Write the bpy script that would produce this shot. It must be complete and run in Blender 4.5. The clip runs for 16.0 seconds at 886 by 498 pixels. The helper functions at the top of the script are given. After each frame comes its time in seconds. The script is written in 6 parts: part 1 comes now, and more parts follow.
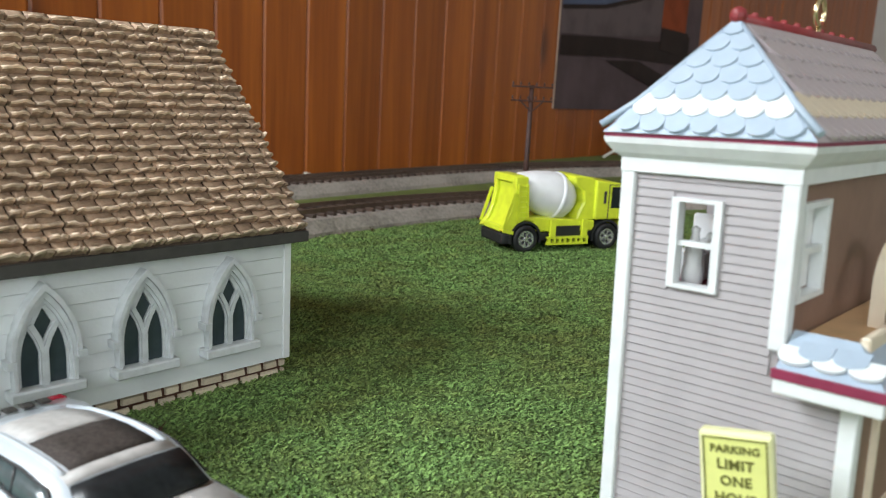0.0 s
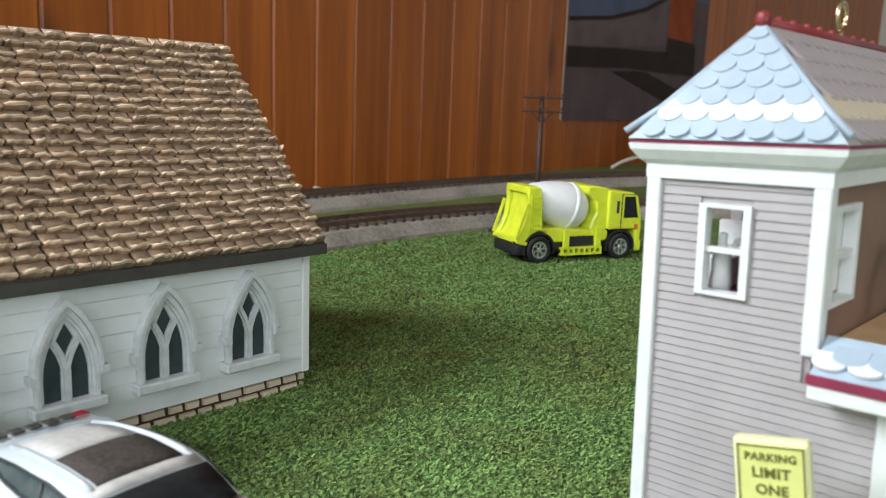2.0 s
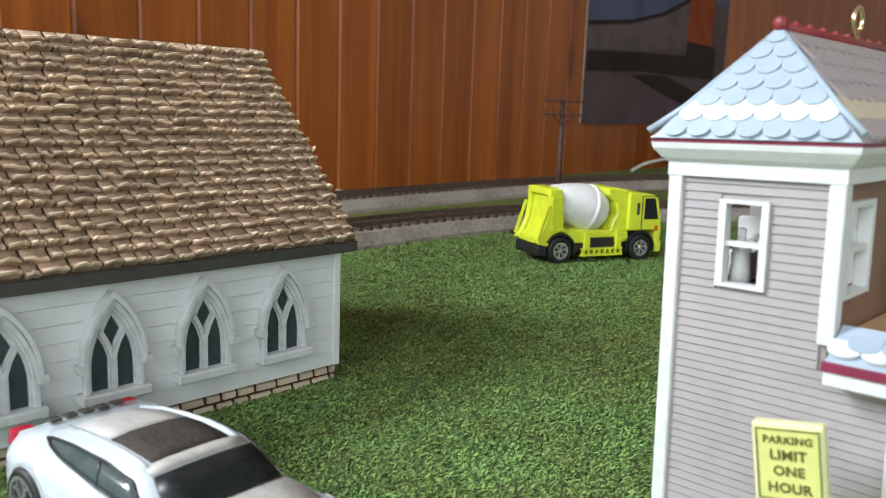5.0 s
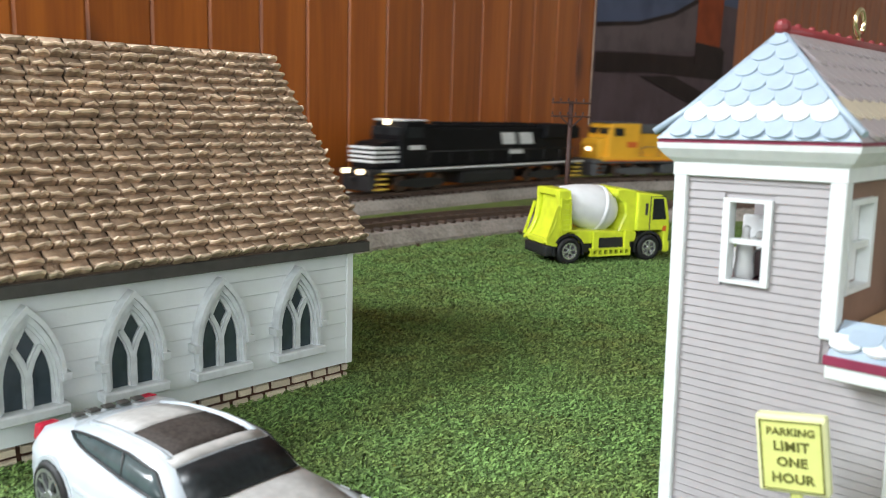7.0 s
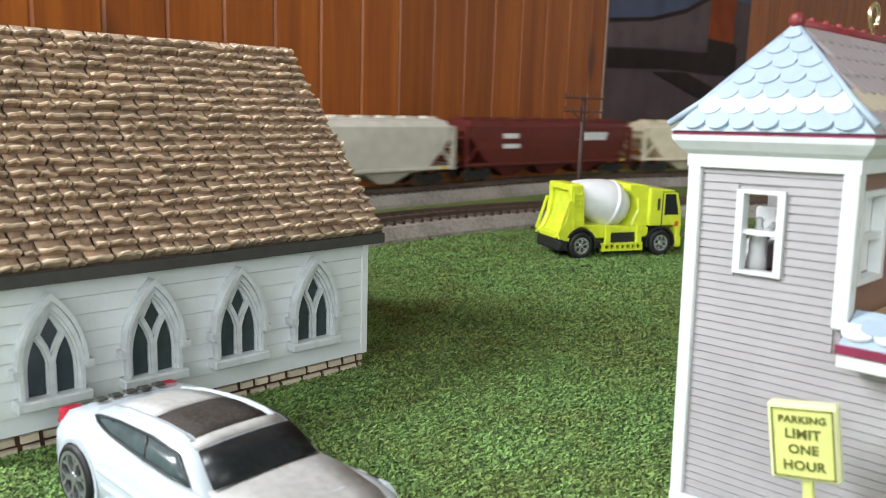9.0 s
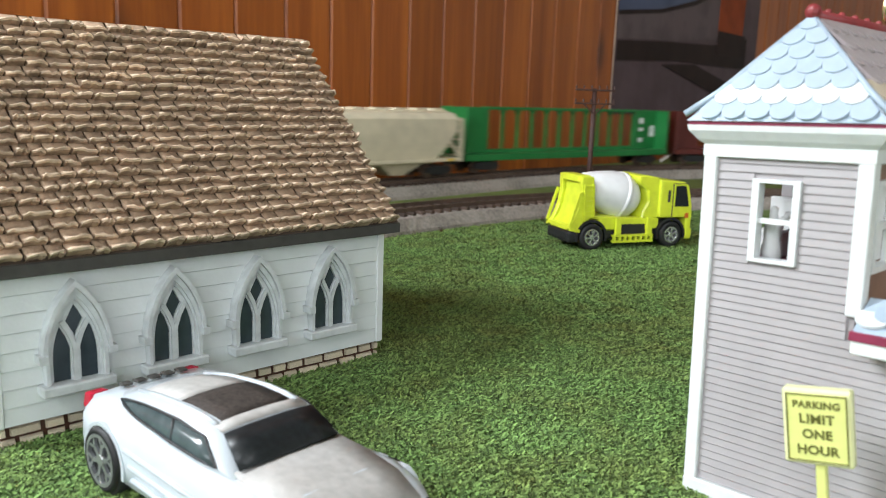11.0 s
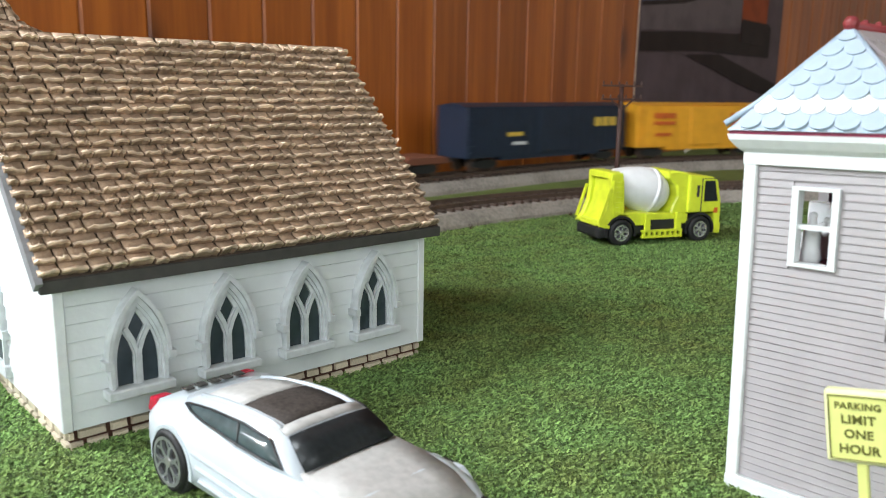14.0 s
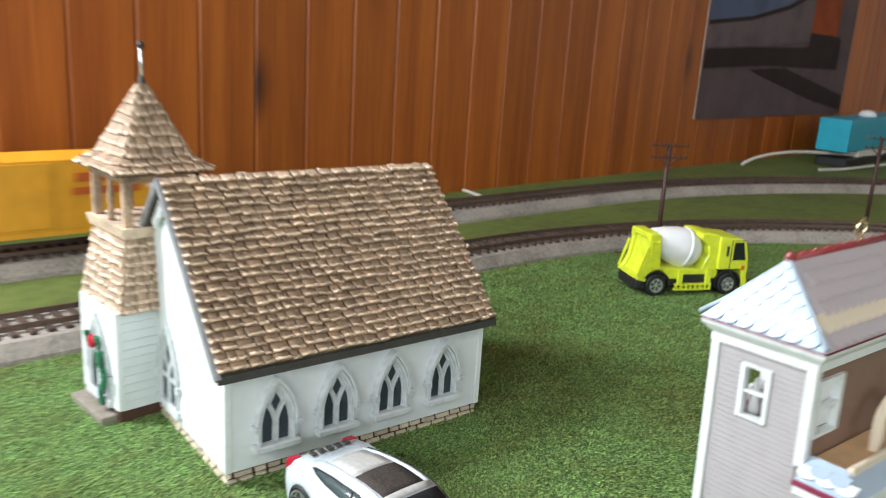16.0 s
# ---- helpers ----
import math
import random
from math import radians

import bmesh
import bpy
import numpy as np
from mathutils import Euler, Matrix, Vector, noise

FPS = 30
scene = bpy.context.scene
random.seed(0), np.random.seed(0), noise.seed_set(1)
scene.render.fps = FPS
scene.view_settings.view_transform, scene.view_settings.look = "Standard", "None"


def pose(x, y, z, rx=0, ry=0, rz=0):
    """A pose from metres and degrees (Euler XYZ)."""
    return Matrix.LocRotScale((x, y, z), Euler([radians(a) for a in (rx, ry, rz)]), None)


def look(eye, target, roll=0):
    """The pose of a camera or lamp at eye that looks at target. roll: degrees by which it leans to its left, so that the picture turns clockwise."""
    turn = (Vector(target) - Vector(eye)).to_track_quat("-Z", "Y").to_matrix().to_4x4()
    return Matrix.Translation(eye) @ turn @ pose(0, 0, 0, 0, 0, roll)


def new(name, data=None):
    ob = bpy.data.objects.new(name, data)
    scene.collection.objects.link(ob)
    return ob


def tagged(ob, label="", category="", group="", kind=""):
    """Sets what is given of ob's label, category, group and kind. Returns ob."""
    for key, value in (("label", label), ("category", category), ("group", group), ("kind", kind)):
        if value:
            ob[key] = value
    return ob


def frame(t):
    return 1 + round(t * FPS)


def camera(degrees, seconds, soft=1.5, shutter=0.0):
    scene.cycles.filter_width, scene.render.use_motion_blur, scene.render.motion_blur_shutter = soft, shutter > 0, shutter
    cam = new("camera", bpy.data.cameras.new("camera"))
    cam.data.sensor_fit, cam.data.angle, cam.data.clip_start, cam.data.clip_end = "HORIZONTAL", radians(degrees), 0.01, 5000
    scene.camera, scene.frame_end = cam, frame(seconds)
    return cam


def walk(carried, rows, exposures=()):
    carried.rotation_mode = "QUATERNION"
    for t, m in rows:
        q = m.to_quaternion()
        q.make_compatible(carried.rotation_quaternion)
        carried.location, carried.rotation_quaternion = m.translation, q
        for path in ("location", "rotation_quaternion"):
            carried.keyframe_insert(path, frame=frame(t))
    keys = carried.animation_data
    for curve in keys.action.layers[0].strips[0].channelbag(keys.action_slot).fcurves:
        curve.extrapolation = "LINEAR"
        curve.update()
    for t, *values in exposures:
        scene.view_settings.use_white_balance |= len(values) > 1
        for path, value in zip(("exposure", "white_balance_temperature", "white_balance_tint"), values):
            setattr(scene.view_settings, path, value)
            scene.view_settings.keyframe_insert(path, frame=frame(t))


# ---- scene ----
cam = camera(57.3, 16.0, soft=0.9, shutter=0.6)
cam.data.dof.use_dof = True
cam.data.dof.focus_distance = 0.23
cam.data.dof.aperture_fstop = 34.0
PATH = [
    (0, (0.00719, 0.00430, 0.07737), (1.4562, 1.3249, -0.3180), 3.06),
    (0.5, (0.00782, 0.00807, 0.07660), (1.4482, 1.3372, -0.3218), 2.52),
    (1, (0.00651, 0.00846, 0.07613), (1.4493, 1.3382, -0.3114), 2.11),
    (1.5, (0.00663, 0.00817, 0.07581), (1.4565, 1.3332, -0.3011), 2.15),
    (2, (0.00564, 0.00695, 0.07647), (1.4465, 1.3454, -0.2874), 2.19),
    (2.5, (0.00421, 0.00677, 0.07528), (1.4387, 1.3545, -0.2798), 2.27),
    (3, (0.00271, 0.00554, 0.07507), (1.4312, 1.3592, -0.2814), 2.40),
    (3.5, (0.00288, 0.00561, 0.07510), (1.4318, 1.3579, -0.2848), 2.31),
    (4, (0.00032, 0.00498, 0.07524), (1.4240, 1.3626, -0.2856), 2.31),
    (6.3, (-0.00249, 0.00184, 0.07660), (1.3995, 1.3853, -0.2701), 1.79),
    (6.5, (-0.00320, 0.00147, 0.07597), (1.3985, 1.3855, -0.2701), 1.80),
    (7, (-0.00432, 0.00104, 0.07603), (1.3919, 1.3894, -0.2749), 1.74),
    (7.5, (-0.00438, 0.00131, 0.07562), (1.3865, 1.3943, -0.2780), 1.72),
    (8, (-0.00565, 0.00058, 0.07513), (1.3805, 1.3978, -0.2803), 1.78),
    (8.5, (-0.00669, -0.00026, 0.07538), (1.3724, 1.4032, -0.2832), 1.81),
    (9, (-0.00690, 0.00003, 0.07522), (1.3706, 1.4045, -0.2853), 1.91),
    (11.5, (-0.01064, -0.00035, 0.07437), (1.3493, 1.4151, -0.3091), 1.91),
    (12, (-0.01060, -0.00008, 0.07396), (1.3453, 1.4178, -0.3148), 1.78),
    (12.5, (-0.01180, -0.00059, 0.07610), (1.3337, 1.4253, -0.3195), 1.56),
    (13, (-0.01658, -0.00061, 0.07794), (1.3187, 1.4346, -0.3186), 1.30),
    (13.5, (-0.01589, -0.00041, 0.07957), (1.3161, 1.4380, -0.3164), 1.10),
    (14, (-0.01784, -0.00045, 0.07905), (1.3061, 1.4438, -0.3228), 1.01),
    (14.5, (-0.01805, -0.00180, 0.07961), (1.3003, 1.4464, -0.3261), 0.89),
    (15, (-0.01886, -0.00179, 0.08142), (1.2866, 1.4543, -0.3375), 1.17),
    (15.4, (-0.02383, -0.00460, 0.09134), (1.2479, 1.4767, -0.3428), 1.30),
    (15.5, (-0.02963, -0.00716, 0.09894), (1.2379, 1.4735, -0.3493), 2.07),
    (15.7, (-0.03750, -0.01435, 0.11201), (1.2042, 1.4852, -0.3458), 2.45),
    (16, (-0.05664, -0.04071, 0.13931), (1.1414, 1.4761, -0.3745), 3.59),
]
walk(cam, [(t, look(eye, target, roll)) for t, eye, target, roll in PATH],
     exposures=((0, -0.38), (4.2, -0.38), (6.5, -0.25), (9, -0.20), (12, -0.22), (16, -0.20)))

# ---- world and light ----
world = bpy.data.worlds.new("sky")
scene.world = world
world.use_nodes = True
sky = world.node_tree.nodes.new("ShaderNodeTexSky")
sky.sky_type, sky.sun_disc, sky.sun_elevation, sky.sun_rotation = "NISHITA", False, radians(35), radians(200)
back = world.node_tree.nodes["Background"]
back.inputs["Strength"].default_value = 0.12
world.node_tree.links.new(sky.outputs[0], back.inputs["Color"])

# the daylight of the west window
lamp = bpy.data.lights.new("window_light", "AREA")
lamp.shape, lamp.size, lamp.size_y, lamp.energy, lamp.color = "RECTANGLE", 1.45, 1.0, 35.0, (0.90, 0.965, 1.0)
lamp_ob = new("window_light", lamp)
lamp_ob.matrix_world = look((-1.78, -0.50, 0.94), (0.0, -0.20, 0.0))

# fill from behind: this lamp and its rear window are added, unseen
lamp_2 = bpy.data.lights.new("rear_window_light", "AREA")
lamp_2.shape, lamp_2.size, lamp_2.size_y, lamp_2.energy, lamp_2.color = "RECTANGLE", 2.0, 1.0, 26.0, (0.90, 0.965, 1.0)
lamp_2_ob = new("rear_window_light", lamp_2)
lamp_2_ob.matrix_world = look((-0.9, -2.52, 0.85), (-0.6, 0.0, 0.3))


# northwest light beside the layout; its narrow window in the panelled wall is added, unseen
lamp_3 = bpy.data.lights.new("side_window_light", "AREA")
lamp_3.shape, lamp_3.size, lamp_3.size_y, lamp_3.energy, lamp_3.color = "RECTANGLE", 0.13, 0.33, 9.5, (0.86, 0.95, 1.0)
lamp_3_ob = new("side_window_light", lamp_3)
lamp_3_ob.matrix_world = look((-0.320, 0.481, 0.440), (0.080, 0.150, 0.060))

# ---- helpers of this scene ----
def nodes_of(name):
    m = bpy.data.materials.new(name)
    m.use_nodes = True
    nt = m.node_tree
    return m, nt, nt.nodes["Principled BSDF"]


def mat(name, col, rough=0.5, metal=0.0, var=0.15, scale=120.0, bump=0.15, bscale=900.0, rand="", randv=0.25, coat=0.0, col2=None, big=15.0, spec=0.5):
    """A worn surface: colour varied at two scales, fine relief; rand: 'object' or 'island' varies piece by piece."""
    m, nt, p = nodes_of(name)
    new_node, link = nt.nodes.new, nt.links.new
    co = new_node("ShaderNodeTexCoord")
    n1, n2, n3 = (new_node("ShaderNodeTexNoise") for _ in range(3))
    for n, sc, det in ((n1, scale, 5), (n2, big, 3), (n3, bscale, 4)):
        n.inputs["Scale"].default_value, n.inputs["Detail"].default_value = sc, det
        link(co.outputs["Object"], n.inputs["Vector"])
    mix = new_node("ShaderNodeMix")
    mix.data_type = "RGBA"
    dark = col2 or tuple(c * (1 - var) ** 2 for c in col)
    mix.inputs[6].default_value, mix.inputs[7].default_value = (*dark, 1), (*[min(1, c * (1 + var * 0.5)) for c in col], 1)
    add = new_node("ShaderNodeMath")
    add.operation = "MULTIPLY_ADD"
    add.inputs[1].default_value, add.inputs[2].default_value = 1.6, -0.8
    s = new_node("ShaderNodeMath")
    s.operation = "ADD"
    link(n1.outputs["Fac"], s.inputs[0])
    link(n2.outputs["Fac"], s.inputs[1])
    link(s.outputs[0], add.inputs[0])
    cl = new_node("ShaderNodeClamp")
    link(add.outputs[0], cl.inputs[0])
    link(cl.outputs[0], mix.inputs[0])
    out = mix.outputs[2]
    if rand:
        src = new_node("ShaderNodeObjectInfo").outputs["Random"] if rand == "object" else new_node("ShaderNodeNewGeometry").outputs["Random Per Island"]
        hsv = new_node("ShaderNodeHueSaturation")
        mr = new_node("ShaderNodeMapRange")
        mr.inputs["To Min"].default_value, mr.inputs["To Max"].default_value = 1 - randv, 1 + randv
        link(src, mr.inputs["Value"])
        link(mr.outputs[0], hsv.inputs["Value"])
        link(out, hsv.inputs["Color"])
        out = hsv.outputs[0]
    link(out, p.inputs["Base Color"])
    p.inputs["Roughness"].default_value, p.inputs["Metallic"].default_value = rough, metal
    p.inputs["Coat Weight"].default_value, p.inputs["Specular IOR Level"].default_value = coat, spec
    b = new_node("ShaderNodeBump")
    b.inputs["Strength"].default_value, b.inputs["Distance"].default_value = bump, 0.4 / bscale
    link(n3.outputs["Fac"], b.inputs["Height"])
    link(b.outputs[0], p.inputs["Normal"])
    return m


def part(name, bm, material, parent=None, label="", m=None):
    """Links a bmesh as one mesh object under a thing or a part."""
    me = bpy.data.meshes.new(name)
    bm.normal_update()
    bm.to_mesh(me)
    bm.free()
    me.materials.append(material)
    ob = new(name, me)
    if parent:
        ob.parent = parent
    if m is not None:
        ob.matrix_basis = m
    return tagged(ob, label) if label else ob


def again(ob, m, parent=None):
    """One more piece on the same mesh."""
    o = new(ob.name.split(".")[0], ob.data)
    o.parent = parent or ob.parent
    o.matrix_basis = m
    return o


def thing(name, m, label, category, group="", kind=""):
    e = new(name)
    e.empty_display_size = 0.01
    e.matrix_basis = m
    return tagged(e, label, category, group, kind)


def bx(bm, lo, hi, m=None):
    """A box between two corners."""
    vs = [bm.verts.new(((m @ Vector(c)) if m else c)) for c in ((x, y, z) for z in (lo[2], hi[2]) for y in (lo[1], hi[1]) for x in (lo[0], hi[0]))]
    for f in ((0, 2, 3, 1), (4, 5, 7, 6), (0, 1, 5, 4), (1, 3, 7, 5), (3, 2, 6, 7), (2, 0, 4, 6)):
        bm.faces.new([vs[i] for i in f])
    return vs


def bevel(bm, r, seg=1):
    bmesh.ops.bevel(bm, geom=list(bm.edges), offset=r, segments=seg, affect="EDGES", profile=0.6)
    return bm


def box(lo, hi, r=0.0, seg=1, m=None):
    bm = bmesh.new()
    bx(bm, lo, hi, m)
    return bevel(bm, r, seg) if r else bm


def cyl(bm, a, b, r0, r1=None, n=16, caps=True):
    """A cylinder or cone from a to b."""
    a, b = Vector(a), Vector(b)
    r1 = r0 if r1 is None else r1
    q = (b - a).to_track_quat("Z", "Y")
    rings = []
    for p, r in ((a, r0), (b, r1)):
        rings.append([bm.verts.new(p + q @ Vector((math.cos(k * math.tau / n) * r, math.sin(k * math.tau / n) * r, 0))) for k in range(n)])
    for k in range(n):
        f = bm.faces.new((rings[0][k], rings[0][(k + 1) % n], rings[1][(k + 1) % n], rings[1][k]))
        f.smooth = n > 8
    if caps:
        bm.faces.new(rings[0][::-1])
        bm.faces.new(rings[1])
    return bm


def turned(bm, prof, m=None, n=24):
    """A surface of revolution about z from (radius, height) pairs."""
    m = m or Matrix()
    rings = [[bm.verts.new(m @ Vector((math.cos(k * math.tau / n) * r, math.sin(k * math.tau / n) * r, z))) for k in range(n)] for r, z in prof]
    for a, b in zip(rings, rings[1:]):
        for k in range(n):
            bm.faces.new((a[k], a[(k + 1) % n], b[(k + 1) % n], b[k])).smooth = True
    bm.faces.new(rings[0][::-1])
    bm.faces.new(rings[-1])
    return bm


def prism(bm, pts, y0, y1, m=None):
    """A flat outline in x, z given depth from y0 to y1."""
    m = m or Matrix()
    a = [bm.verts.new(m @ Vector((x, y0, z))) for x, z in pts]
    b = [bm.verts.new(m @ Vector((x, y1, z))) for x, z in pts]
    bm.faces.new(a)
    bm.faces.new(b[::-1])
    for i in range(len(a)):
        j = (i + 1) % len(a)
        bm.faces.new((a[j], a[i], b[i], b[j]))
    bmesh.ops.recalc_face_normals(bm, faces=bm.faces)
    return bm


def strip(bm, pts, w, y0, y1, closed=False, m=None):
    """A bar of width w along a line in x, z, from y0 to y1."""
    m = m or Matrix()
    P = [Vector(p) for p in pts]
    n, rows = len(P), []
    for i in range(n):
        d = (P[(i + 1) % n] - P[i - 1]) if closed else (P[min(i + 1, n - 1)] - P[max(i - 1, 0)])
        d.normalize()
        k = Vector((-d.y, d.x)) * w / 2
        rows.append([bm.verts.new(m @ Vector((q.x, y, q.y))) for q, y in ((P[i] - k, y0), (P[i] + k, y0), (P[i] + k, y1), (P[i] - k, y1))])
    for i in range(n if closed else n - 1):
        a, b = rows[i], rows[(i + 1) % n]
        for k in range(4):
            bm.faces.new((a[k], a[(k + 1) % 4], b[(k + 1) % 4], b[k]))
    if not closed:
        bm.faces.new(rows[0][::-1])
        bm.faces.new(rows[-1])
    bmesh.ops.recalc_face_normals(bm, faces=bm.faces)
    return bm


def tube(bm, pts, r, n=8):
    """A round wire through points."""
    P = [Vector(p) for p in pts]
    rings = []
    for i, p in enumerate(P):
        d = (P[min(i + 1, len(P) - 1)] - P[max(i - 1, 0)]).normalized()
        q = d.to_track_quat("Z", "Y")
        rings.append([bm.verts.new(p + q @ Vector((math.cos(k * math.tau / n) * r, math.sin(k * math.tau / n) * r, 0))) for k in range(n)])
    for a, b in zip(rings, rings[1:]):
        off = min(range(n), key=lambda o: sum((a[k].co - b[(k + o) % n].co).length for k in range(n)))
        for k in range(n):
            bm.faces.new((a[k], a[(k + 1) % n], b[(k + 1 + off) % n], b[(k + off) % n])).smooth = True
    bm.faces.new(rings[0][::-1])
    bm.faces.new(rings[-1])
    return bm


def text_mesh(words, size, material, parent, m, thick=0.0002, name="lettering", label=""):
    """Raised letters in the built-in font, as a mesh."""
    cu = bpy.data.curves.new(name, "FONT")
    cu.body, cu.size, cu.extrude, cu.align_x, cu.resolution_u = words, size, thick, "CENTER", 3
    cu.offset, cu.space_character = size * 0.020, 1.06
    tmp = bpy.data.objects.new("tmp", cu)
    scene.collection.objects.link(tmp)
    me = bpy.data.meshes.new_from_object(tmp.evaluated_get(bpy.context.evaluated_depsgraph_get()))
    bpy.data.objects.remove(tmp)
    me.materials.clear()
    me.materials.append(material)
    ob = new(name, me)
    ob.parent = parent
    ob.matrix_basis = m
    return tagged(ob, label) if label else ob


# ---- materials ----
def wood_wall_mat():
    m, nt, p = nodes_of("pine_panelling")
    new_node, link = nt.nodes.new, nt.links.new
    co, info = new_node("ShaderNodeTexCoord"), new_node("ShaderNodeObjectInfo")
    mp = new_node("ShaderNodeMapping")
    mp.inputs["Scale"].default_value = (1.0, 1.0, 0.045)
    shift = new_node("ShaderNodeVectorMath")
    shift.operation = "SCALE"
    shift.inputs[0].default_value = (3.1, 1.7, 9.3)
    link(info.outputs["Random"], shift.inputs["Scale"])
    add = new_node("ShaderNodeVectorMath")
    link(co.outputs["Object"], add.inputs[0])
    link(shift.outputs[0], add.inputs[1])
    link(add.outputs[0], mp.inputs["Vector"])
    n1, n2 = new_node("ShaderNodeTexNoise"), new_node("ShaderNodeTexNoise")
    n1.inputs["Scale"].default_value, n1.inputs["Detail"].default_value, n1.inputs["Distortion"].default_value = 60, 6, 0.6
    n2.inputs["Scale"].default_value, n2.inputs["Detail"].default_value = 420, 4
    link(mp.outputs[0], n1.inputs["Vector"])
    link(mp.outputs[0], n2.inputs["Vector"])
    ramp = new_node("ShaderNodeValToRGB")
    e = ramp.color_ramp.elements
    e[0].position, e[0].color = 0.32, (0.245, 0.058, 0.009, 1)
    e[1].position, e[1].color = 0.66, (0.455, 0.125, 0.0165, 1)
    k = ramp.color_ramp.elements.new(0.5)
    k.color = (0.35, 0.090, 0.0125, 1)
    mixf = new_node("ShaderNodeMath")
    mixf.operation = "MULTIPLY_ADD"
    mixf.inputs[1].default_value = 0.3
    link(n2.outputs["Fac"], mixf.inputs[0])
    sc = new_node("ShaderNodeMath")
    sc.operation = "MULTIPLY"
    sc.inputs[1].default_value = 0.7
    link(n1.outputs["Fac"], sc.inputs[0])
    link(sc.outputs[0], mixf.inputs[2])
    link(mixf.outputs[0], ramp.inputs[0])
    # knots
    vor = new_node("ShaderNodeTexVoronoi")
    vor.inputs["Scale"].default_value = 6.0
    mk = new_node("ShaderNodeMapping")
    mk.inputs["Scale"].default_value = (1, 1, 0.45)
    link(add.outputs[0], mk.inputs["Vector"])
    link(mk.outputs[0], vor.inputs["Vector"])
    kr = new_node("ShaderNodeMapRange")
    kr.inputs["From Min"].default_value, kr.inputs["From Max"].default_value = 0.02, 0.09
    link(vor.outputs["Distance"], kr.inputs["Value"])
    dark = new_node("ShaderNodeMix")
    dark.data_type = "RGBA"
    dark.inputs[6].default_value = (0.075, 0.018, 0.006, 1)
    link(kr.outputs[0], dark.inputs[0])
    link(ramp.outputs[0], dark.inputs[7])
    hsv = new_node("ShaderNodeHueSaturation")
    mr = new_node("ShaderNodeMapRange")
    mr.inputs["To Min"].default_value, mr.inputs["To Max"].default_value = 0.88, 1.12
    link(info.outputs["Random"], mr.inputs["Value"])
    link(mr.outputs[0], hsv.inputs["Value"])
    link(dark.outputs[2], hsv.inputs["Color"])
    link(hsv.outputs[0], p.inputs["Base Color"])
    p.inputs["Roughness"].default_value = 0.38
    b = new_node("ShaderNodeBump")
    b.inputs["Strength"].default_value, b.inputs["Distance"].default_value = 0.15, 0.0006
    link(n2.outputs["Fac"], b.inputs["Height"])
    link(b.outputs[0], p.inputs["Normal"])
    return m


M_PINE = wood_wall_mat()
M_GRASSMAT = mat("green_flock_mat", (0.12, 0.175, 0.046), 0.95, var=0.4, scale=500, bump=0.9, bscale=1400, col2=(0.085, 0.135, 0.036), big=9)
M_BLADE = mat("flock_fibre", (0.140, 0.240, 0.068), 0.9, var=0.3, scale=60, bump=0, rand="island", randv=0.75, col2=(0.155, 0.152, 0.036), big=7)
M_OLIVE = mat("olive_green_paint", (0.11, 0.145, 0.028), 0.85, var=0.3, scale=90, bump=0.4, bscale=900, big=12)
M_BALLAST = mat("grey_roadbed", (0.29, 0.255, 0.225), 0.9, var=0.35, scale=500, bump=0.8, bscale=900, big=40)
M_TIE = mat("brown_plastic_tie", (0.06, 0.038, 0.028), 0.7, var=0.3, scale=400, rand="object", randv=0.3)
M_TIE_ISLE = mat("brown_plastic_ties", (0.06, 0.038, 0.028), 0.7, var=0.3, scale=400, rand="island", randv=0.3)
M_RAIL = mat("dull_rail_steel", (0.13, 0.09, 0.07), 0.45, 0.6, var=0.3, scale=300)
M_WHITE = mat("white_painted_siding", (0.66, 0.695, 0.70), 0.5, var=0.06, scale=150, bump=0.12, bscale=1200)
M_GREYTRIM = mat("pale_grey_window_paint", (0.56, 0.59, 0.60), 0.5, var=0.18, scale=350, bump=0.25, bscale=1500)
M_TRIM = mat("white_moulded_trim", (0.70, 0.725, 0.73), 0.45, var=0.08, scale=300, bump=0.15, bscale=1500)
M_FASCIA = mat("dark_grey_fascia", (0.05, 0.047, 0.042), 0.7, var=0.25, scale=400)
# fascia grey made paler: light on the gable is put into this colour
M_BARGE = mat("mid_grey_bargeboard", (0.24, 0.24, 0.255), 0.55, var=0.2, scale=400)
M_STEP = mat("grey_tan_step", (0.25, 0.215, 0.175), 0.7, var=0.25, scale=400, bump=0.3)
M_GLASSDARK = mat("dark_blue_grey_pane", (0.035, 0.05, 0.06), 0.25, var=0.3, scale=200, bump=0.05)
M_SHINGLE = mat("tan_brown_shingle", (0.41, 0.285, 0.195), 0.58, var=0.35, scale=450, bump=1.0, bscale=1100, rand="object", randv=0.2, col2=(0.12, 0.082, 0.056), big=150)
# pale rims: dry-brushed paint plus light on the lips, in one colour
M_SHINGLE_RIM = mat("dry_brushed_shingle_rim", (0.72, 0.555, 0.41), 0.58, var=0.35, scale=450, bump=1.0, bscale=1100, rand="object", randv=0.2, col2=(0.24, 0.17, 0.12), big=150)
M_SHINGLE_ISLE = mat("tan_brown_shingles", (0.41, 0.285, 0.195), 0.58, var=0.35, scale=450, bump=1.0, bscale=1100, rand="island", randv=0.2, col2=(0.12, 0.082, 0.056), big=150)
M_SHINGLE_RIM_ISLE = mat("dry_brushed_shingle_rims", (0.72, 0.555, 0.41), 0.58, var=0.35, scale=450, bump=1.0, bscale=1100, rand="island", randv=0.2, col2=(0.24, 0.17, 0.12), big=150)
M_ROOFBASE = mat("dark_brown_underlay", (0.085, 0.058, 0.04), 0.85, var=0.3, scale=500)
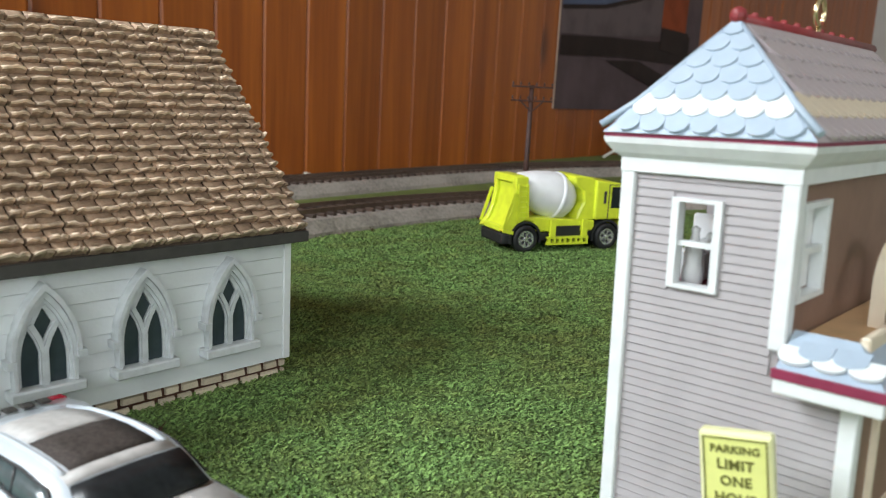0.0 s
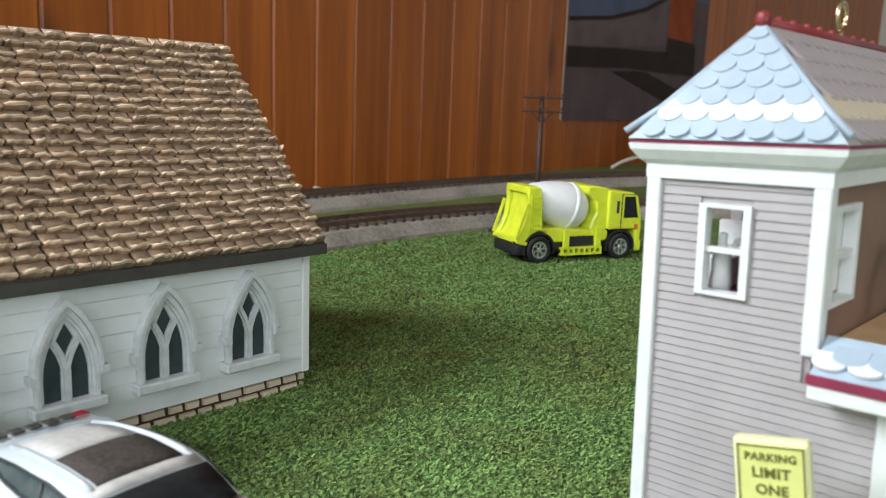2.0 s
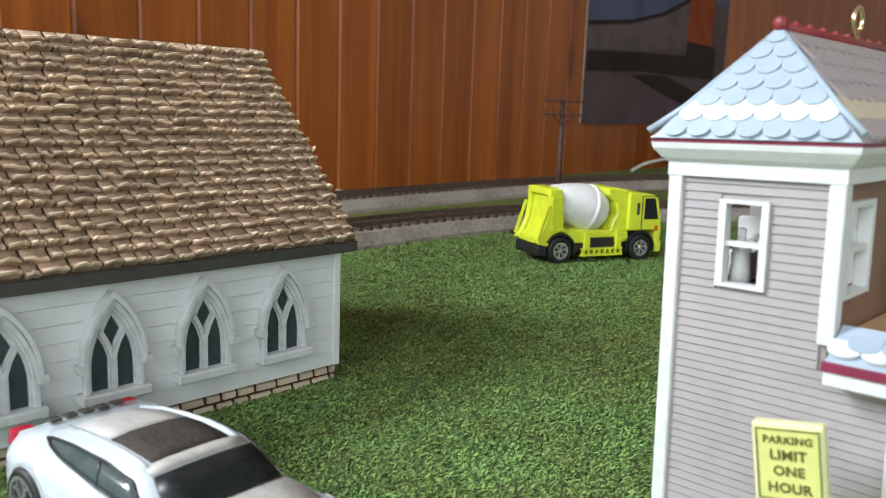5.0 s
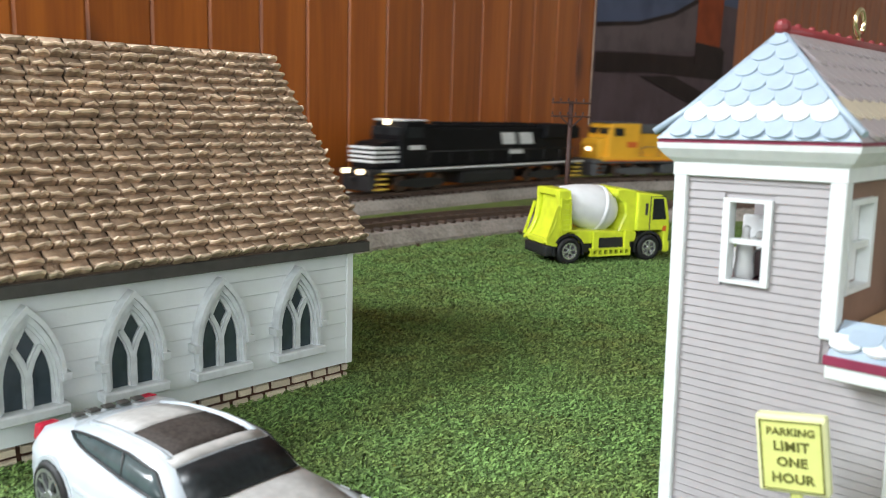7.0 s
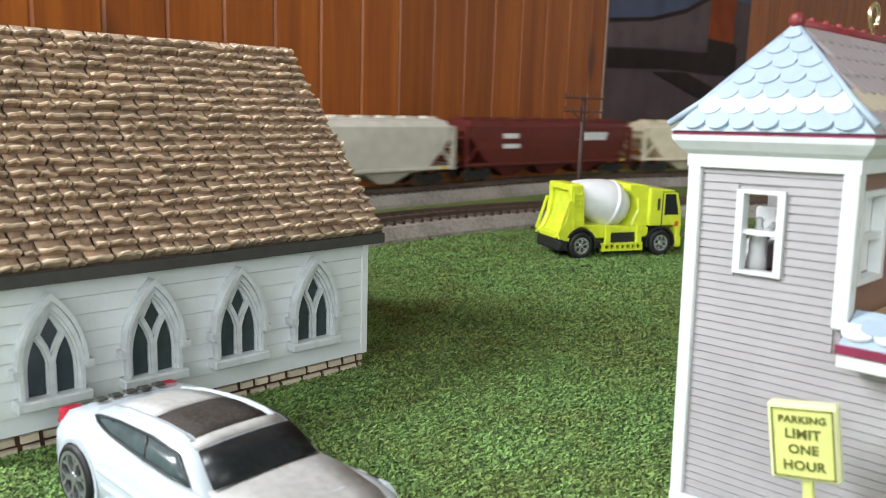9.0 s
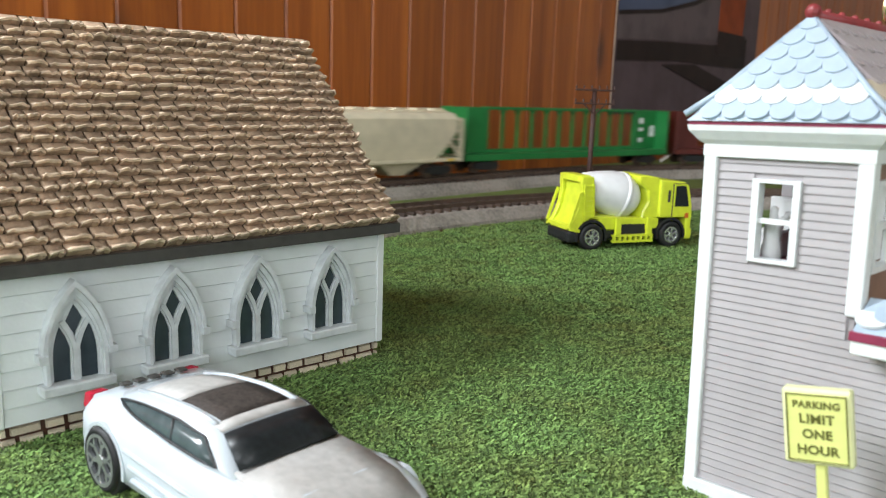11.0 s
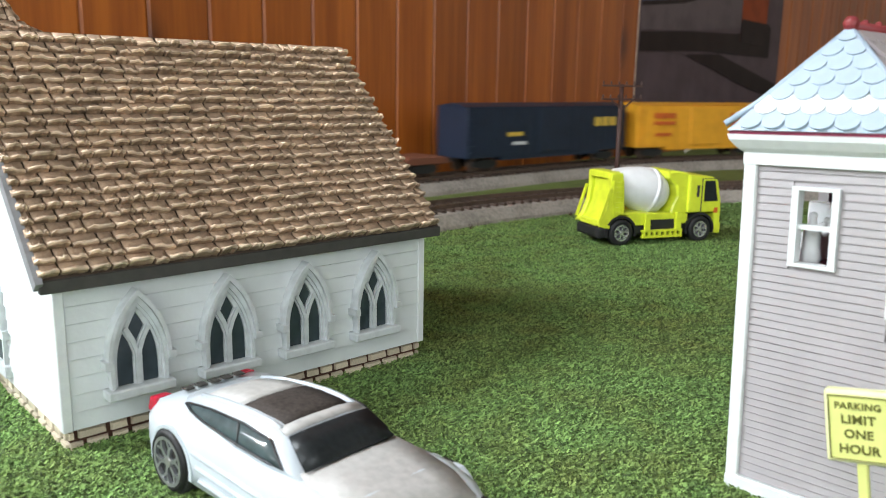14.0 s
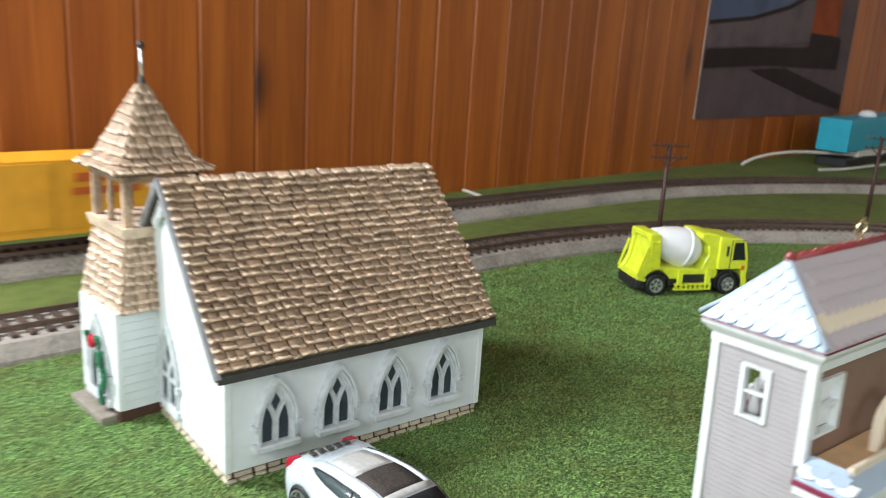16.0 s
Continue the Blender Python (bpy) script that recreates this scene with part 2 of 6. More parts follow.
M_MORTAR = mat("red_brown_mortar", (0.075, 0.032, 0.018), 0.85, var=0.3, scale=500)
M_STONE = mat("cream_foundation_stone", (0.62, 0.53, 0.40), 0.7, var=0.25, scale=500, bump=0.4, rand="object", randv=0.2)
M_LILAC = mat("lilac_grey_clapboard", (0.36, 0.335, 0.345), 0.5, var=0.06, scale=150, bump=0.1, bscale=1500)
M_BROWNWALL = mat("brown_wall_paint", (0.22, 0.135, 0.10), 0.55, var=0.15, scale=200)
M_BLUEROOF = mat("pale_blue_roof_scale", (0.37, 0.455, 0.55), 0.4, var=0.08, scale=250, bump=0.1)
M_ICE = mat("white_roof_scale", (0.72, 0.76, 0.77), 0.4, var=0.05, scale=250)
M_LILACROOF = mat("lilac_grey_roof", (0.48, 0.42, 0.44), 0.45, var=0.1, scale=250)
M_PLUM = mat("plum_red_trim", (0.23, 0.03, 0.07), 0.4, var=0.15, scale=300)
M_RIDGE = mat("dark_red_ridge", (0.25, 0.035, 0.04), 0.35, var=0.2, scale=300)
M_GOLD = mat("brass_hook", (0.85, 0.72, 0.45), 0.25, 1.0, var=0.1, scale=300, bump=0.02)
M_DECK = mat("tan_deck", (0.62, 0.40, 0.22), 0.55, var=0.15, scale=200)
M_CREAM = mat("cream_plastic", (0.72, 0.62, 0.48), 0.5, var=0.1, scale=200)
M_SIGN = mat("yellow_green_sign", (0.68, 0.70, 0.24), 0.45, var=0.06, scale=250, bump=0.1)
M_SIGNEDGE = mat("pale_yellow_sign_rim", (0.80, 0.80, 0.45), 0.45, var=0.06, scale=250)
M_INK = mat("dark_olive_lettering", (0.12, 0.12, 0.02), 0.6, var=0.2, scale=300)
M_LIME = mat("fluorescent_lime_plastic", (0.72, 0.80, 0.045), 0.35, var=0.12, scale=200, bump=0.05, coat=0.3)
M_DRUM = mat("white_plastic_drum", (0.80, 0.80, 0.82), 0.4, var=0.06, scale=200, bump=0.05)
M_BLACK = mat("black_plastic", (0.018, 0.018, 0.02), 0.45, var=0.2, scale=300)
M_TYRE = mat("black_tyre", (0.009, 0.009, 0.010), 0.6, var=0.2, scale=400)
M_CHROME = mat("chrome_rim", (0.78, 0.78, 0.80), 0.25, 0.8, var=0.15, scale=300, bump=0.02)
M_CARWHITE = mat("pearl_white_car_paint", (0.56, 0.61, 0.66), 0.28, var=0.05, scale=150, bump=0.04, coat=0.6)
# dust on the car's top faces, their dimmer light painted into the grey
M_DUST_SHADE = mat("dusty_grey_white_paint", (0.46, 0.445, 0.43), 0.55, var=0.15, scale=600, bump=0.1)
M_SUNROOF = mat("dusty_dark_sunroof", (0.055, 0.045, 0.040), 0.75, var=0.6, scale=1500, bump=0.3, col2=(0.012, 0.010, 0.009), spec=0.15)
M_SMOKE = mat("smoked_window", (0.016, 0.019, 0.021), 0.32, var=0.5, scale=900, bump=0.06, spec=0.3)
M_SIDEGLASS = mat("grey_green_side_glass", (0.07, 0.095, 0.1), 0.15, var=0.3, scale=300, bump=0.04)
M_RED = mat("red_lens", (0.50, 0.012, 0.04), 0.25, var=0.2, scale=300, bump=0.05)
M_GREYWHEEL = mat("grey_wheel", (0.40, 0.41, 0.42), 0.32, 0.7, var=0.2, scale=300)
M_LOCO = mat("black_locomotive_paint", (0.006, 0.006, 0.007), 0.5, var=0.3, scale=150, bump=0.1, spec=0.2)
M_MARK = mat("white_marking", (0.75, 0.75, 0.75), 0.5, var=0.1, scale=150)
M_UPYELLOW = mat("armour_yellow_paint", (0.78, 0.40, 0.03), 0.4, var=0.1, scale=120)
M_UPGREY = mat("dark_grey_locomotive_roof", (0.085, 0.087, 0.09), 0.5, var=0.2, scale=150)
M_HOPPERGREY = mat("light_grey_hopper_paint", (0.66, 0.62, 0.54), 0.5, var=0.12, scale=120)
M_HOPPERBROWN = mat("oxide_red_hopper_paint", (0.13, 0.022, 0.018), 0.45, var=0.2, scale=120)
M_HOPPERCREAM = mat("cream_hopper_paint", (0.68, 0.60, 0.44), 0.5, var=0.12, scale=120)
M_GREEN = mat("bright_green_freight_paint", (0.014, 0.175, 0.042), 0.4, var=0.2, scale=120)
M_MAROON = mat("maroon_freight_paint", (0.095, 0.019, 0.015), 0.45, var=0.2, scale=120)
M_FLAT = mat("brown_flatcar_paint", (0.17, 0.06, 0.035), 0.5, var=0.2, scale=120)
M_NAVY = mat("navy_blue_boxcar_paint", (0.012, 0.022, 0.045), 0.45, var=0.2, scale=120)
M_BOXYELLOW = mat("golden_yellow_boxcar_paint", (0.80, 0.37, 0.025), 0.45, var=0.1, scale=120)
M_ORANGE = mat("orange_red_marking", (0.60, 0.12, 0.02), 0.5, var=0.2, scale=200)
M_YMARK = mat("yellow_marking", (0.75, 0.5, 0.08), 0.5, var=0.2, scale=200)
M_POLE = mat("dark_brown_pole", (0.05, 0.02, 0.015), 0.6, var=0.3, scale=300)
M_WIRE = mat("cream_white_wire", (0.62, 0.58, 0.52), 0.45, var=0.1, scale=200)
M_TEAL = mat("turquoise_blue_plastic", (0.015, 0.36, 0.50), 0.4, var=0.1, scale=100)
M_PLASTER = mat("white_ceiling_paint", (0.72, 0.70, 0.66), 0.8, var=0.08, scale=8, bump=0.1, bscale=60, big=2)
M_CARPET = mat("beige_carpet", (0.36, 0.30, 0.24), 0.95, var=0.25, scale=60, bump=0.5, bscale=300, big=3)
M_PLY = mat("plywood", (0.42, 0.29, 0.17), 0.6, var=0.2, scale=20, bump=0.1, bscale=100)


def lamp_mat(name, col, strength):
    m, nt, p = nodes_of(name)
    p.inputs["Emission Color"].default_value, p.inputs["Emission Strength"].default_value = (*col, 1), strength
    p.inputs["Base Color"].default_value = (*col, 1)
    return m


M_HEADLIGHT = lamp_mat("lit_headlamp", (1.0, 0.80, 0.52), 6.0)

# ---- the room ----
WALL_TURN = 4.0
WALL = pose(0.785, 0.553, 0, 0, 0, WALL_TURN)      # the panelled wall's face: local y = 0
FLOOR_Z, CEIL_Z = -0.9, 1.52

WIN_X0, WIN_X1, WIN_Z0, WIN_Z1 = -1.1950, -1.0200, 0.245, 0.635      # the opening in the panelled wall, local
north_bm = bmesh.new()
for lo, hi in (((-3.4, 0.0014, FLOOR_Z), (1.9, 0.14, WIN_Z0)), ((-3.4, 0.0014, WIN_Z1), (1.9, 0.14, CEIL_Z)), ((-3.4, 0.0014, WIN_Z0), (WIN_X0, 0.14, WIN_Z1)), ((WIN_X1, 0.0014, WIN_Z0), (1.9, 0.14, WIN_Z1))):
    bx(north_bm, lo, hi)
wall_north = tagged(part("wall_north", north_bm, M_PINE, m=WALL), "varnished backing wall behind varnished pine panelling", "wall", kind="structure")
PITCH = 0.0425


def plank_mesh(z0, z1):
    bm = bmesh.new()
    prism(bm, [(0.00003, z0), (PITCH - 0.00003, z0), (PITCH - 0.00003, z1), (0.00003, z1)], 0.0, 0.0012)
    for v in bm.verts:
        if v.co.y < 0.001:
            v.co.x += 0.0018 if v.co.x < PITCH / 2 else -0.0018
    return bm


PLANKS = {}
for i in range(122):
    x = -3.35 + i * PITCH
    cut = WIN_X0 - PITCH + 0.001 < x < WIN_X1 - 0.001
    at_x = pose(x, random.uniform(-0.0004, 0.0003), 0)
    for span in (((FLOOR_Z, WIN_Z0), (WIN_Z1, CEIL_Z)) if cut else ((FLOOR_Z, CEIL_Z),)):
        if span in PLANKS:
            again(PLANKS[span], at_x, wall_north)
        else:
            PLANKS[span] = part("plank", plank_mesh(*span), M_PINE, wall_north, m=at_x)


def wall_with_hole(name, lo, hi, hole, label):
    bm = bmesh.new()
    (x0, y0, z0), (x1, y1, z1) = lo, hi
    if hole:
        a0, a1, h0, h1 = hole
        bx(bm, (x0, y0, z0), (x1, y1, h0))
        bx(bm, (x0, y0, h1), (x1, y1, z1))
        bx(bm, (x0, y0, h0), (x1, a0, h1))
        bx(bm, (x0, a1, h0), (x1, y1, h1))
    else:
        bx(bm, lo, hi)
    return tagged(part(name, bm, M_PLASTER), label, "wall", kind="structure")


wall_with_hole("wall_west", (-2.05, -2.6, FLOOR_Z), (-1.9, 0.36, CEIL_Z), (-1.18, 0.32, 0.40, 1.40), "plain off-white side wall with a wide window")
wall_with_hole("wall_east", (2.3, -2.6, FLOOR_Z), (2.45, 0.66, CEIL_Z), None, "plain off-white side wall")
wall_south = bmesh.new()
for lo, hi in (((-2.45, -2.75, FLOOR_Z), (2.45, -2.6, 0.36)), ((-2.45, -2.75, 1.34), (2.45, -2.6, CEIL_Z)), ((-2.45, -2.75, 0.36), (-1.85, -2.6, 1.34)), ((0.05, -2.75, 0.36), (2.45, -2.6, 1.34))):
    bx(wall_south, lo, hi)
tagged(part("wall_south", wall_south, M_PLASTER), "plain off-white rear wall with an added wide window", "wall", kind="structure")
# added frame round the fill lamp's opening, out of view
window_2 = thing("window_2", pose(-0.9, -2.68, 0.85, 0, 0, 90), "unseen white-framed rear window added for fill light", "window", kind="structure")
tagged(part("floor", box((-2.45, -2.75, FLOOR_Z - 0.05), (2.45, 0.7, FLOOR_Z)), M_CARPET), "beige carpeted room floor", "floor", kind="structure")
tagged(part("ceiling", box((-2.45, -2.75, CEIL_Z), (2.45, 0.7, CEIL_Z + 0.05)), M_PLASTER), "white painted ceiling", "ceiling", kind="structure")
window_1 = thing("window_1", pose(-1.98, -0.43, 0.90), "white-framed room window letting in daylight", "window", kind="structure")
wf = bmesh.new()
for y in (-0.73, -0.25, 0.25, 0.73):
    bx(wf, (-0.025, y - 0.02, -0.50), (0.025, y + 0.02, 0.50))
for z in (-0.48, 0.48):
    bx(wf, (-0.024, -0.71, z - 0.02), (0.024, 0.71, z + 0.02))
wf2 = wf.copy()
part("window_frame", wf, M_TRIM, window_1)
bmesh.ops.scale(wf2, vec=(1, 1.27, 0.97), verts=wf2.verts)
part("window_frame", wf2, M_TRIM, window_2)
# added frame for the northwest lamp, left of anything in view
window_3 = thing("window_3", WALL @ pose((WIN_X0 + WIN_X1) / 2, 0.07, (WIN_Z0 + WIN_Z1) / 2), "unseen narrow white-framed window added in the panelled wall for northwest light", "window", kind="structure")
wf3 = bmesh.new()
hw3, hz3 = (WIN_X1 - WIN_X0) / 2, (WIN_Z1 - WIN_Z0) / 2
for x in (-hw3 + 0.008, hw3 - 0.008):
    bx(wf3, (x - 0.008, -0.02, -hz3), (x + 0.008, 0.02, hz3))
for z in (-hz3 + 0.008, hz3 - 0.008):
    bx(wf3, (-hw3 + 0.016, -0.019, z - 0.008), (hw3 - 0.016, 0.019, z + 0.008))
part("window_frame", wf3, M_TRIM, window_3)

# ---- the layout table, grass mat and strips ----
layout = thing("layout_table", pose(0, 0, 0), "plywood model railway table painted olive green on top", "table")
part("tabletop", box((-1.6, -1.3, -0.03), (1.75, 0.485, -0.003)), M_PLY, layout)
part("painted_surface", box((-1.6, -1.3, -0.003), (1.75, 0.485, 0.0)), M_OLIVE, layout, "olive green painted scenery base")
wedge = bmesh.new()
prism(wedge, [(-1.6, 0.485), (1.75, 0.485), (1.75, 0.618), (-1.6, 0.384)], -0.003, 0.0, Matrix(((1, 0, 0, 0), (0, 0, 1, 0), (0, 1, 0, 0), (0, 0, 0, 1))))
for v in wedge.verts:
    if v.co.y < 0.4:
        v.co.y = 0.4849
part("back_strip", wedge, M_OLIVE, layout, "olive green painted strip along the wall")
for x in (-1.5, 1.6):
    for y in (-1.2, 0.25):
        part("leg", box((x - 0.035, y - 0.035, FLOOR_Z), (x + 0.035, y + 0.035, -0.03), 0.003), M_PLY, layout)
part("apron", box((-1.58, -1.28, -0.12), (1.73, -1.255, -0.03), 0.002), M_PLY, layout)


# ---- the two loops of track ----
class Loop:
    """An oval: s = 0 where the back straight meets the eastern curve, s grows clockwise."""

    def __init__(self, p0, heading, radius, straight):
        self.p0, self.a, self.R, self.L = Vector(p0), radians(heading), radius, straight
        self.total = 2 * straight + math.tau * radius

    def at(self, s, off=0.0):
        """Point and heading (radians) at s, off metres to the outside."""
        s %= self.total
        R, L, half = self.R, self.L, math.pi * self.R
        f, n = Vector((math.cos(self.a), math.sin(self.a))), Vector((-math.sin(self.a), math.cos(self.a)))
        c1 = self.p0 - n * R
        c2 = c1 - f * L
        if s < half:
            h = self.a - s / R
            p = c1 + Vector((-math.sin(h), math.cos(h))) * (R + off)
        elif s < half + L:
            h = self.a - math.pi
            p = c1 - n * (R + off) - f * (s - half)
        elif s < 2 * half + L:
            h = self.a - math.pi - (s - half - L) / R
            p = c2 + Vector((-math.sin(h), math.cos(h))) * (R + off)
        else:
            h = self.a
            p = self.p0 + n * off - f * (self.total - s)
        return p, h


NEAR = Loop((0.2680, 0.3400), 3.7, 0.558, 0.87)
FAR = Loop((0.4892, 0.454), 2.0, 0.774, 1.05)
BED, RAILTOP = 0.0082, 0.0118


def sweep(bm, loop, prof, n):
    rows = []
    for i in range(n):
        s = loop.total * i / n
        rows.append([bm.verts.new((*loop.at(s, o)[0], z)) for o, z in prof])
    for i in range(n):
        a, b = rows[i], rows[(i + 1) % n]
        for k in range(len(prof)):
            j = (k + 1) % len(prof)
            bm.faces.new((a[k], b[k], b[j], a[j]))
    bmesh.ops.recalc_face_normals(bm, faces=bm.faces)
    return bm


tie_bm = box((-0.00135, -0.0145, 0), (0.00135, 0.0145, 0.0019), 0.00025)


def track(name, loop, label, seen):
    t = thing(name, pose(0, 0, 0), label, "railway track")
    bm = bmesh.new()
    n = 900
    rows = []
    for i in range(n):
        s = loop.total * i / n
        r = []
        for o, z in ((-0.0245, 0.0), (-0.0238, 0.0025), (-0.0185, BED), (0.0185, BED), (0.0238, 0.0025), (0.0245, 0.0)):
            j = 0.00028
            r.append(bm.verts.new((*loop.at(s, o + random.uniform(-j, j))[0], max(0, z + (random.uniform(-j, j) * 0.5 if z else 0)))))
        rows.append(r)
    for i in range(n):
        a, b = rows[i], rows[(i + 1) % n]
        for k in range(5):
            bm.faces.new((a[k], b[k], b[k + 1], a[k + 1]))
    bmesh.ops.recalc_face_normals(bm, faces=bm.faces)
    part("roadbed", bm, M_BALLAST, t, "grey moulded ballast roadbed")
    for o in (-0.00825, 0.00825):
        part("rail", sweep(bmesh.new(), loop, ((o - 0.0009, BED + 0.0012), (o + 0.0009, BED + 0.0012), (o + 0.0005, RAILTOP), (o - 0.0005, RAILTOP)), 500), M_RAIL, t)
    step, rest = 0.0071, ([], [])
    first = None
    for i in range(int(loop.total / step)):
        s = loop.total * i / int(loop.total / step)
        p, h = loop.at(s)
        m = Matrix.Translation((*p, BED - 0.0003)) @ Matrix.Rotation(h, 4, "Z")
        if seen[0] < p.x < seen[1] and p.y > 0.1:
            if first is None:
                first = part("tie", tie_bm.copy(), M_TIE, t, m=m)
            else:
                again(first, m)
        else:
            base = len(rest[0])
            rest[0].extend(tuple(m @ Vector(c)) for c in ((x, y, z) for z in (0, 0.0019) for y in (-0.0145, 0.0145) for x in (-0.00135, 0.00135)))
            rest[1].extend([base + k for k in f] for f in ((4, 5, 7, 6), (0, 1, 5, 4), (1, 3, 7, 5), (3, 2, 6, 7), (2, 0, 4, 6)))
    me = bpy.data.meshes.new("distant_ties")
    me.from_pydata(rest[0], [], rest[1])
    me.materials.append(M_TIE_ISLE)
    ob = new("distant_ties", me)
    ob.parent = t
    tagged(ob, kind="stuff")
    return t


track("near_track", NEAR, "brown railway track on grey roadbed beside the grass", (-0.12, 0.72))
track("far_track", FAR, "brown railway track on grey roadbed along the panelled wall", (-0.1, 0.98))

# the grass mat lies inside the near loop
mat_bm = bmesh.new()
ring = [NEAR.at(NEAR.total * i / 160, -0.0235)[0] for i in range(160)]
top_v = [mat_bm.verts.new((p.x, p.y, 0.0012)) for p in ring]
bot_v = [mat_bm.verts.new((p.x, p.y, 0.0)) for p in ring]
mat_bm.faces.new(top_v[::-1])
for i in range(160):
    j = (i + 1) % 160
    mat_bm.faces.new((top_v[i], top_v[j], bot_v[j], bot_v[i]))
bmesh.ops.recalc_face_normals(mat_bm, faces=mat_bm.faces)
tagged(part("grass_mat", mat_bm, M_GRASSMAT, m=pose(0, 0, -0.0008)), "green flocked grass mat inside the track loop", "ground", kind="structure")

# ---- the church ----
def arch(hw, z0, zs, za, n=7):
    """A pointed arch's outline, from the left foot over the point to the right foot."""
    h = za - zs
    r = (hw * hw + h * h) / (2 * hw)
    left = []
    for i in range(n + 1):
        ang = math.asin(min(1, h / r)) * i / n
        left.append((-hw + r - r * math.cos(ang), zs + r * math.sin(ang)))
    left[-1] = (0.0, za)
    return [(-hw, z0), *left, *[(-x, z) for x, z in left[-2::-1]], (hw, z0)]


def ring_of(bm, outer, inner, y0, y1, m=None):
    m = m or Matrix()
    a, b, c, d = ([bm.verts.new(m @ Vector((x, y, z))) for x, z in pts] for pts, y in ((outer, y0), (inner, y0), (inner, y1), (outer, y1)))
    for i in range(len(a) - 1):
        for p, q in ((a, b), (b, c), (c, d), (d, a)):
            bm.faces.new((p[i], p[i + 1], q[i + 1], q[i]))
    for i in (0, -1):
        bm.faces.new((a[i], b[i], c[i], d[i]))
    bmesh.ops.recalc_face_normals(bm, faces=bm.faces)
    return bm


def gothic_window(parent, m, s=1.0, crossbar=False):
    """Pointed window: the frame faces local -y; foot of the sill at z = 0, 23 mm high."""
    w = part("window", ring_of(bmesh.new(), arch(0.0064 * s, 0.0022 * s, 0.0070 * s, 0.0225 * s), arch(0.0056 * s, 0.0022 * s, 0.0070 * s, 0.0208 * s), -0.0021, 0.0012), M_GREYTRIM, parent, "pale grey pointed-arch window with Y tracery", m)
    part("inner_moulding", ring_of(ring_of(bmesh.new(), arch(0.0056 * s, 0.0022 * s, 0.0070 * s, 0.0208 * s), arch(0.0051 * s, 0.0022 * s, 0.0070 * s, 0.0198 * s), -0.0013, 0.0001), arch(0.0051 * s, 0.0022 * s, 0.0070 * s, 0.0198 * s), arch(0.0046 * s, 0.0022 * s, 0.0070 * s, 0.0188 * s), -0.0007, 0.0001), M_GREYTRIM, w)
    hood = bmesh.new()
    o, i2 = arch(0.0071 * s, 0.0080 * s, 0.0081 * s, 0.0240 * s), arch(0.0063 * s, 0.0080 * s, 0.0081 * s, 0.0225 * s)
    ring_of(hood, o, i2, -0.0029, 0.0012)
    for sx in (-1, 1):
        bx(hood, (min(sx * 0.0061, sx * 0.0079) * s, -0.0032, 0.0072 * s), (max(sx * 0.0061, sx * 0.0079) * s, 0.0012, 0.0089 * s))
    part("hood_mould", hood, M_GREYTRIM, w)
    pane = bmesh.new()
    prism(pane, arch(0.0050 * s, 0.002 * s, 0.0070 * s, 0.0192 * s), -0.0002, 0.0016)
    part("pane", pane, M_GLASSDARK, w, "dark pane")
    tr = bmesh.new()
    stem = [(0, 0.0022 * s), (0, 0.0085 * s)]
    strip(tr, stem, 0.0013 * s, -0.0013, 0.0002)
    strip(tr, stem, 0.0021 * s, -0.0007, 0.00018)
    for sx in (-1, 1):
        strip(tr, [(0, 0.0075 * s), (sx * 0.0003 * s, 0.0098 * s), (sx * 0.0011 * s, 0.0122 * s), (sx * 0.0027 * s, 0.0153 * s)], 0.0009 * s, -0.00130 - 0.00005 * sx, 0.0002)
        strip(tr, [(0, 0.0075 * s), (sx * 0.0003 * s, 0.0098 * s), (sx * 0.0011 * s, 0.0122 * s), (sx * 0.0027 * s, 0.0153 * s)], 0.0016 * s, -0.00070 - 0.00005 * sx, 0.00016)
        strip(tr, [(sx * 0.0003 * s, 0.0190 * s), (sx * 0.0013 * s, 0.0172 * s), (sx * 0.0024 * s, 0.0150 * s)], 0.0009 * s, -0.00088 - 0.00004 * sx, 0.0002)
    if crossbar:
        strip(tr, [(-0.0045 * s, 0.0090 * s), (0.0045 * s, 0.0090 * s)], 0.0012 * s, -0.0011, 0.0002)
    part("tracery", tr, M_GREYTRIM, w)
    part("sill", box((-0.0076 * s, -0.0034, 0), (0.0076 * s, 0.0012, 0.0022 * s), 0.0003), M_GREYTRIM, w)
    return w


def shingle_mesh(k, w, h, t):
    """A lumpy shingle: x along the row, y up the slope, z out of the roof."""
    r = random.Random(k)
    bm = bmesh.new()
    nx = 6
    rows, step = [], r.uniform(-0.05, 0.05)
    for ix in range(nx):
        x = w * ix / (nx - 1)
        step = max(-0.10, min(0.10, step + r.uniform(-0.09, 0.09)))
        front, lift = step * h, r.uniform(0.80, 1.18) * t
        if ix in (0, nx - 1):
            lift *= 0.80
        rim = r.uniform(0.14, 0.26) * h
        rows.append([bm.verts.new(c) for c in ((x, front + 0.06 * h, -0.0003), (x, front, lift * 0.72), (x, front + 0.04 * h, lift), (x + r.uniform(-0.03, 0.03) * w, front + rim, lift * r.uniform(0.84, 0.96)), (x, front + rim + 0.18 * h, lift * r.uniform(0.42, 0.60)), (x, h * 1.10, 0.0001))])
    for a, b in zip(rows, rows[1:]):
        for k2 in range(5):
            f = bm.faces.new((a[k2], b[k2], b[k2 + 1], a[k2 + 1]))
            f.smooth = k2 in (2, 4)
            # lip faces take the paler rim colour that holds their highlight
            f.material_index = 1 if k2 in (1, 2, 3) else 0
    bm.faces.new(rows[0])
    bm.faces.new(rows[-1][::-1])
    return bm


SHINGLES = {}


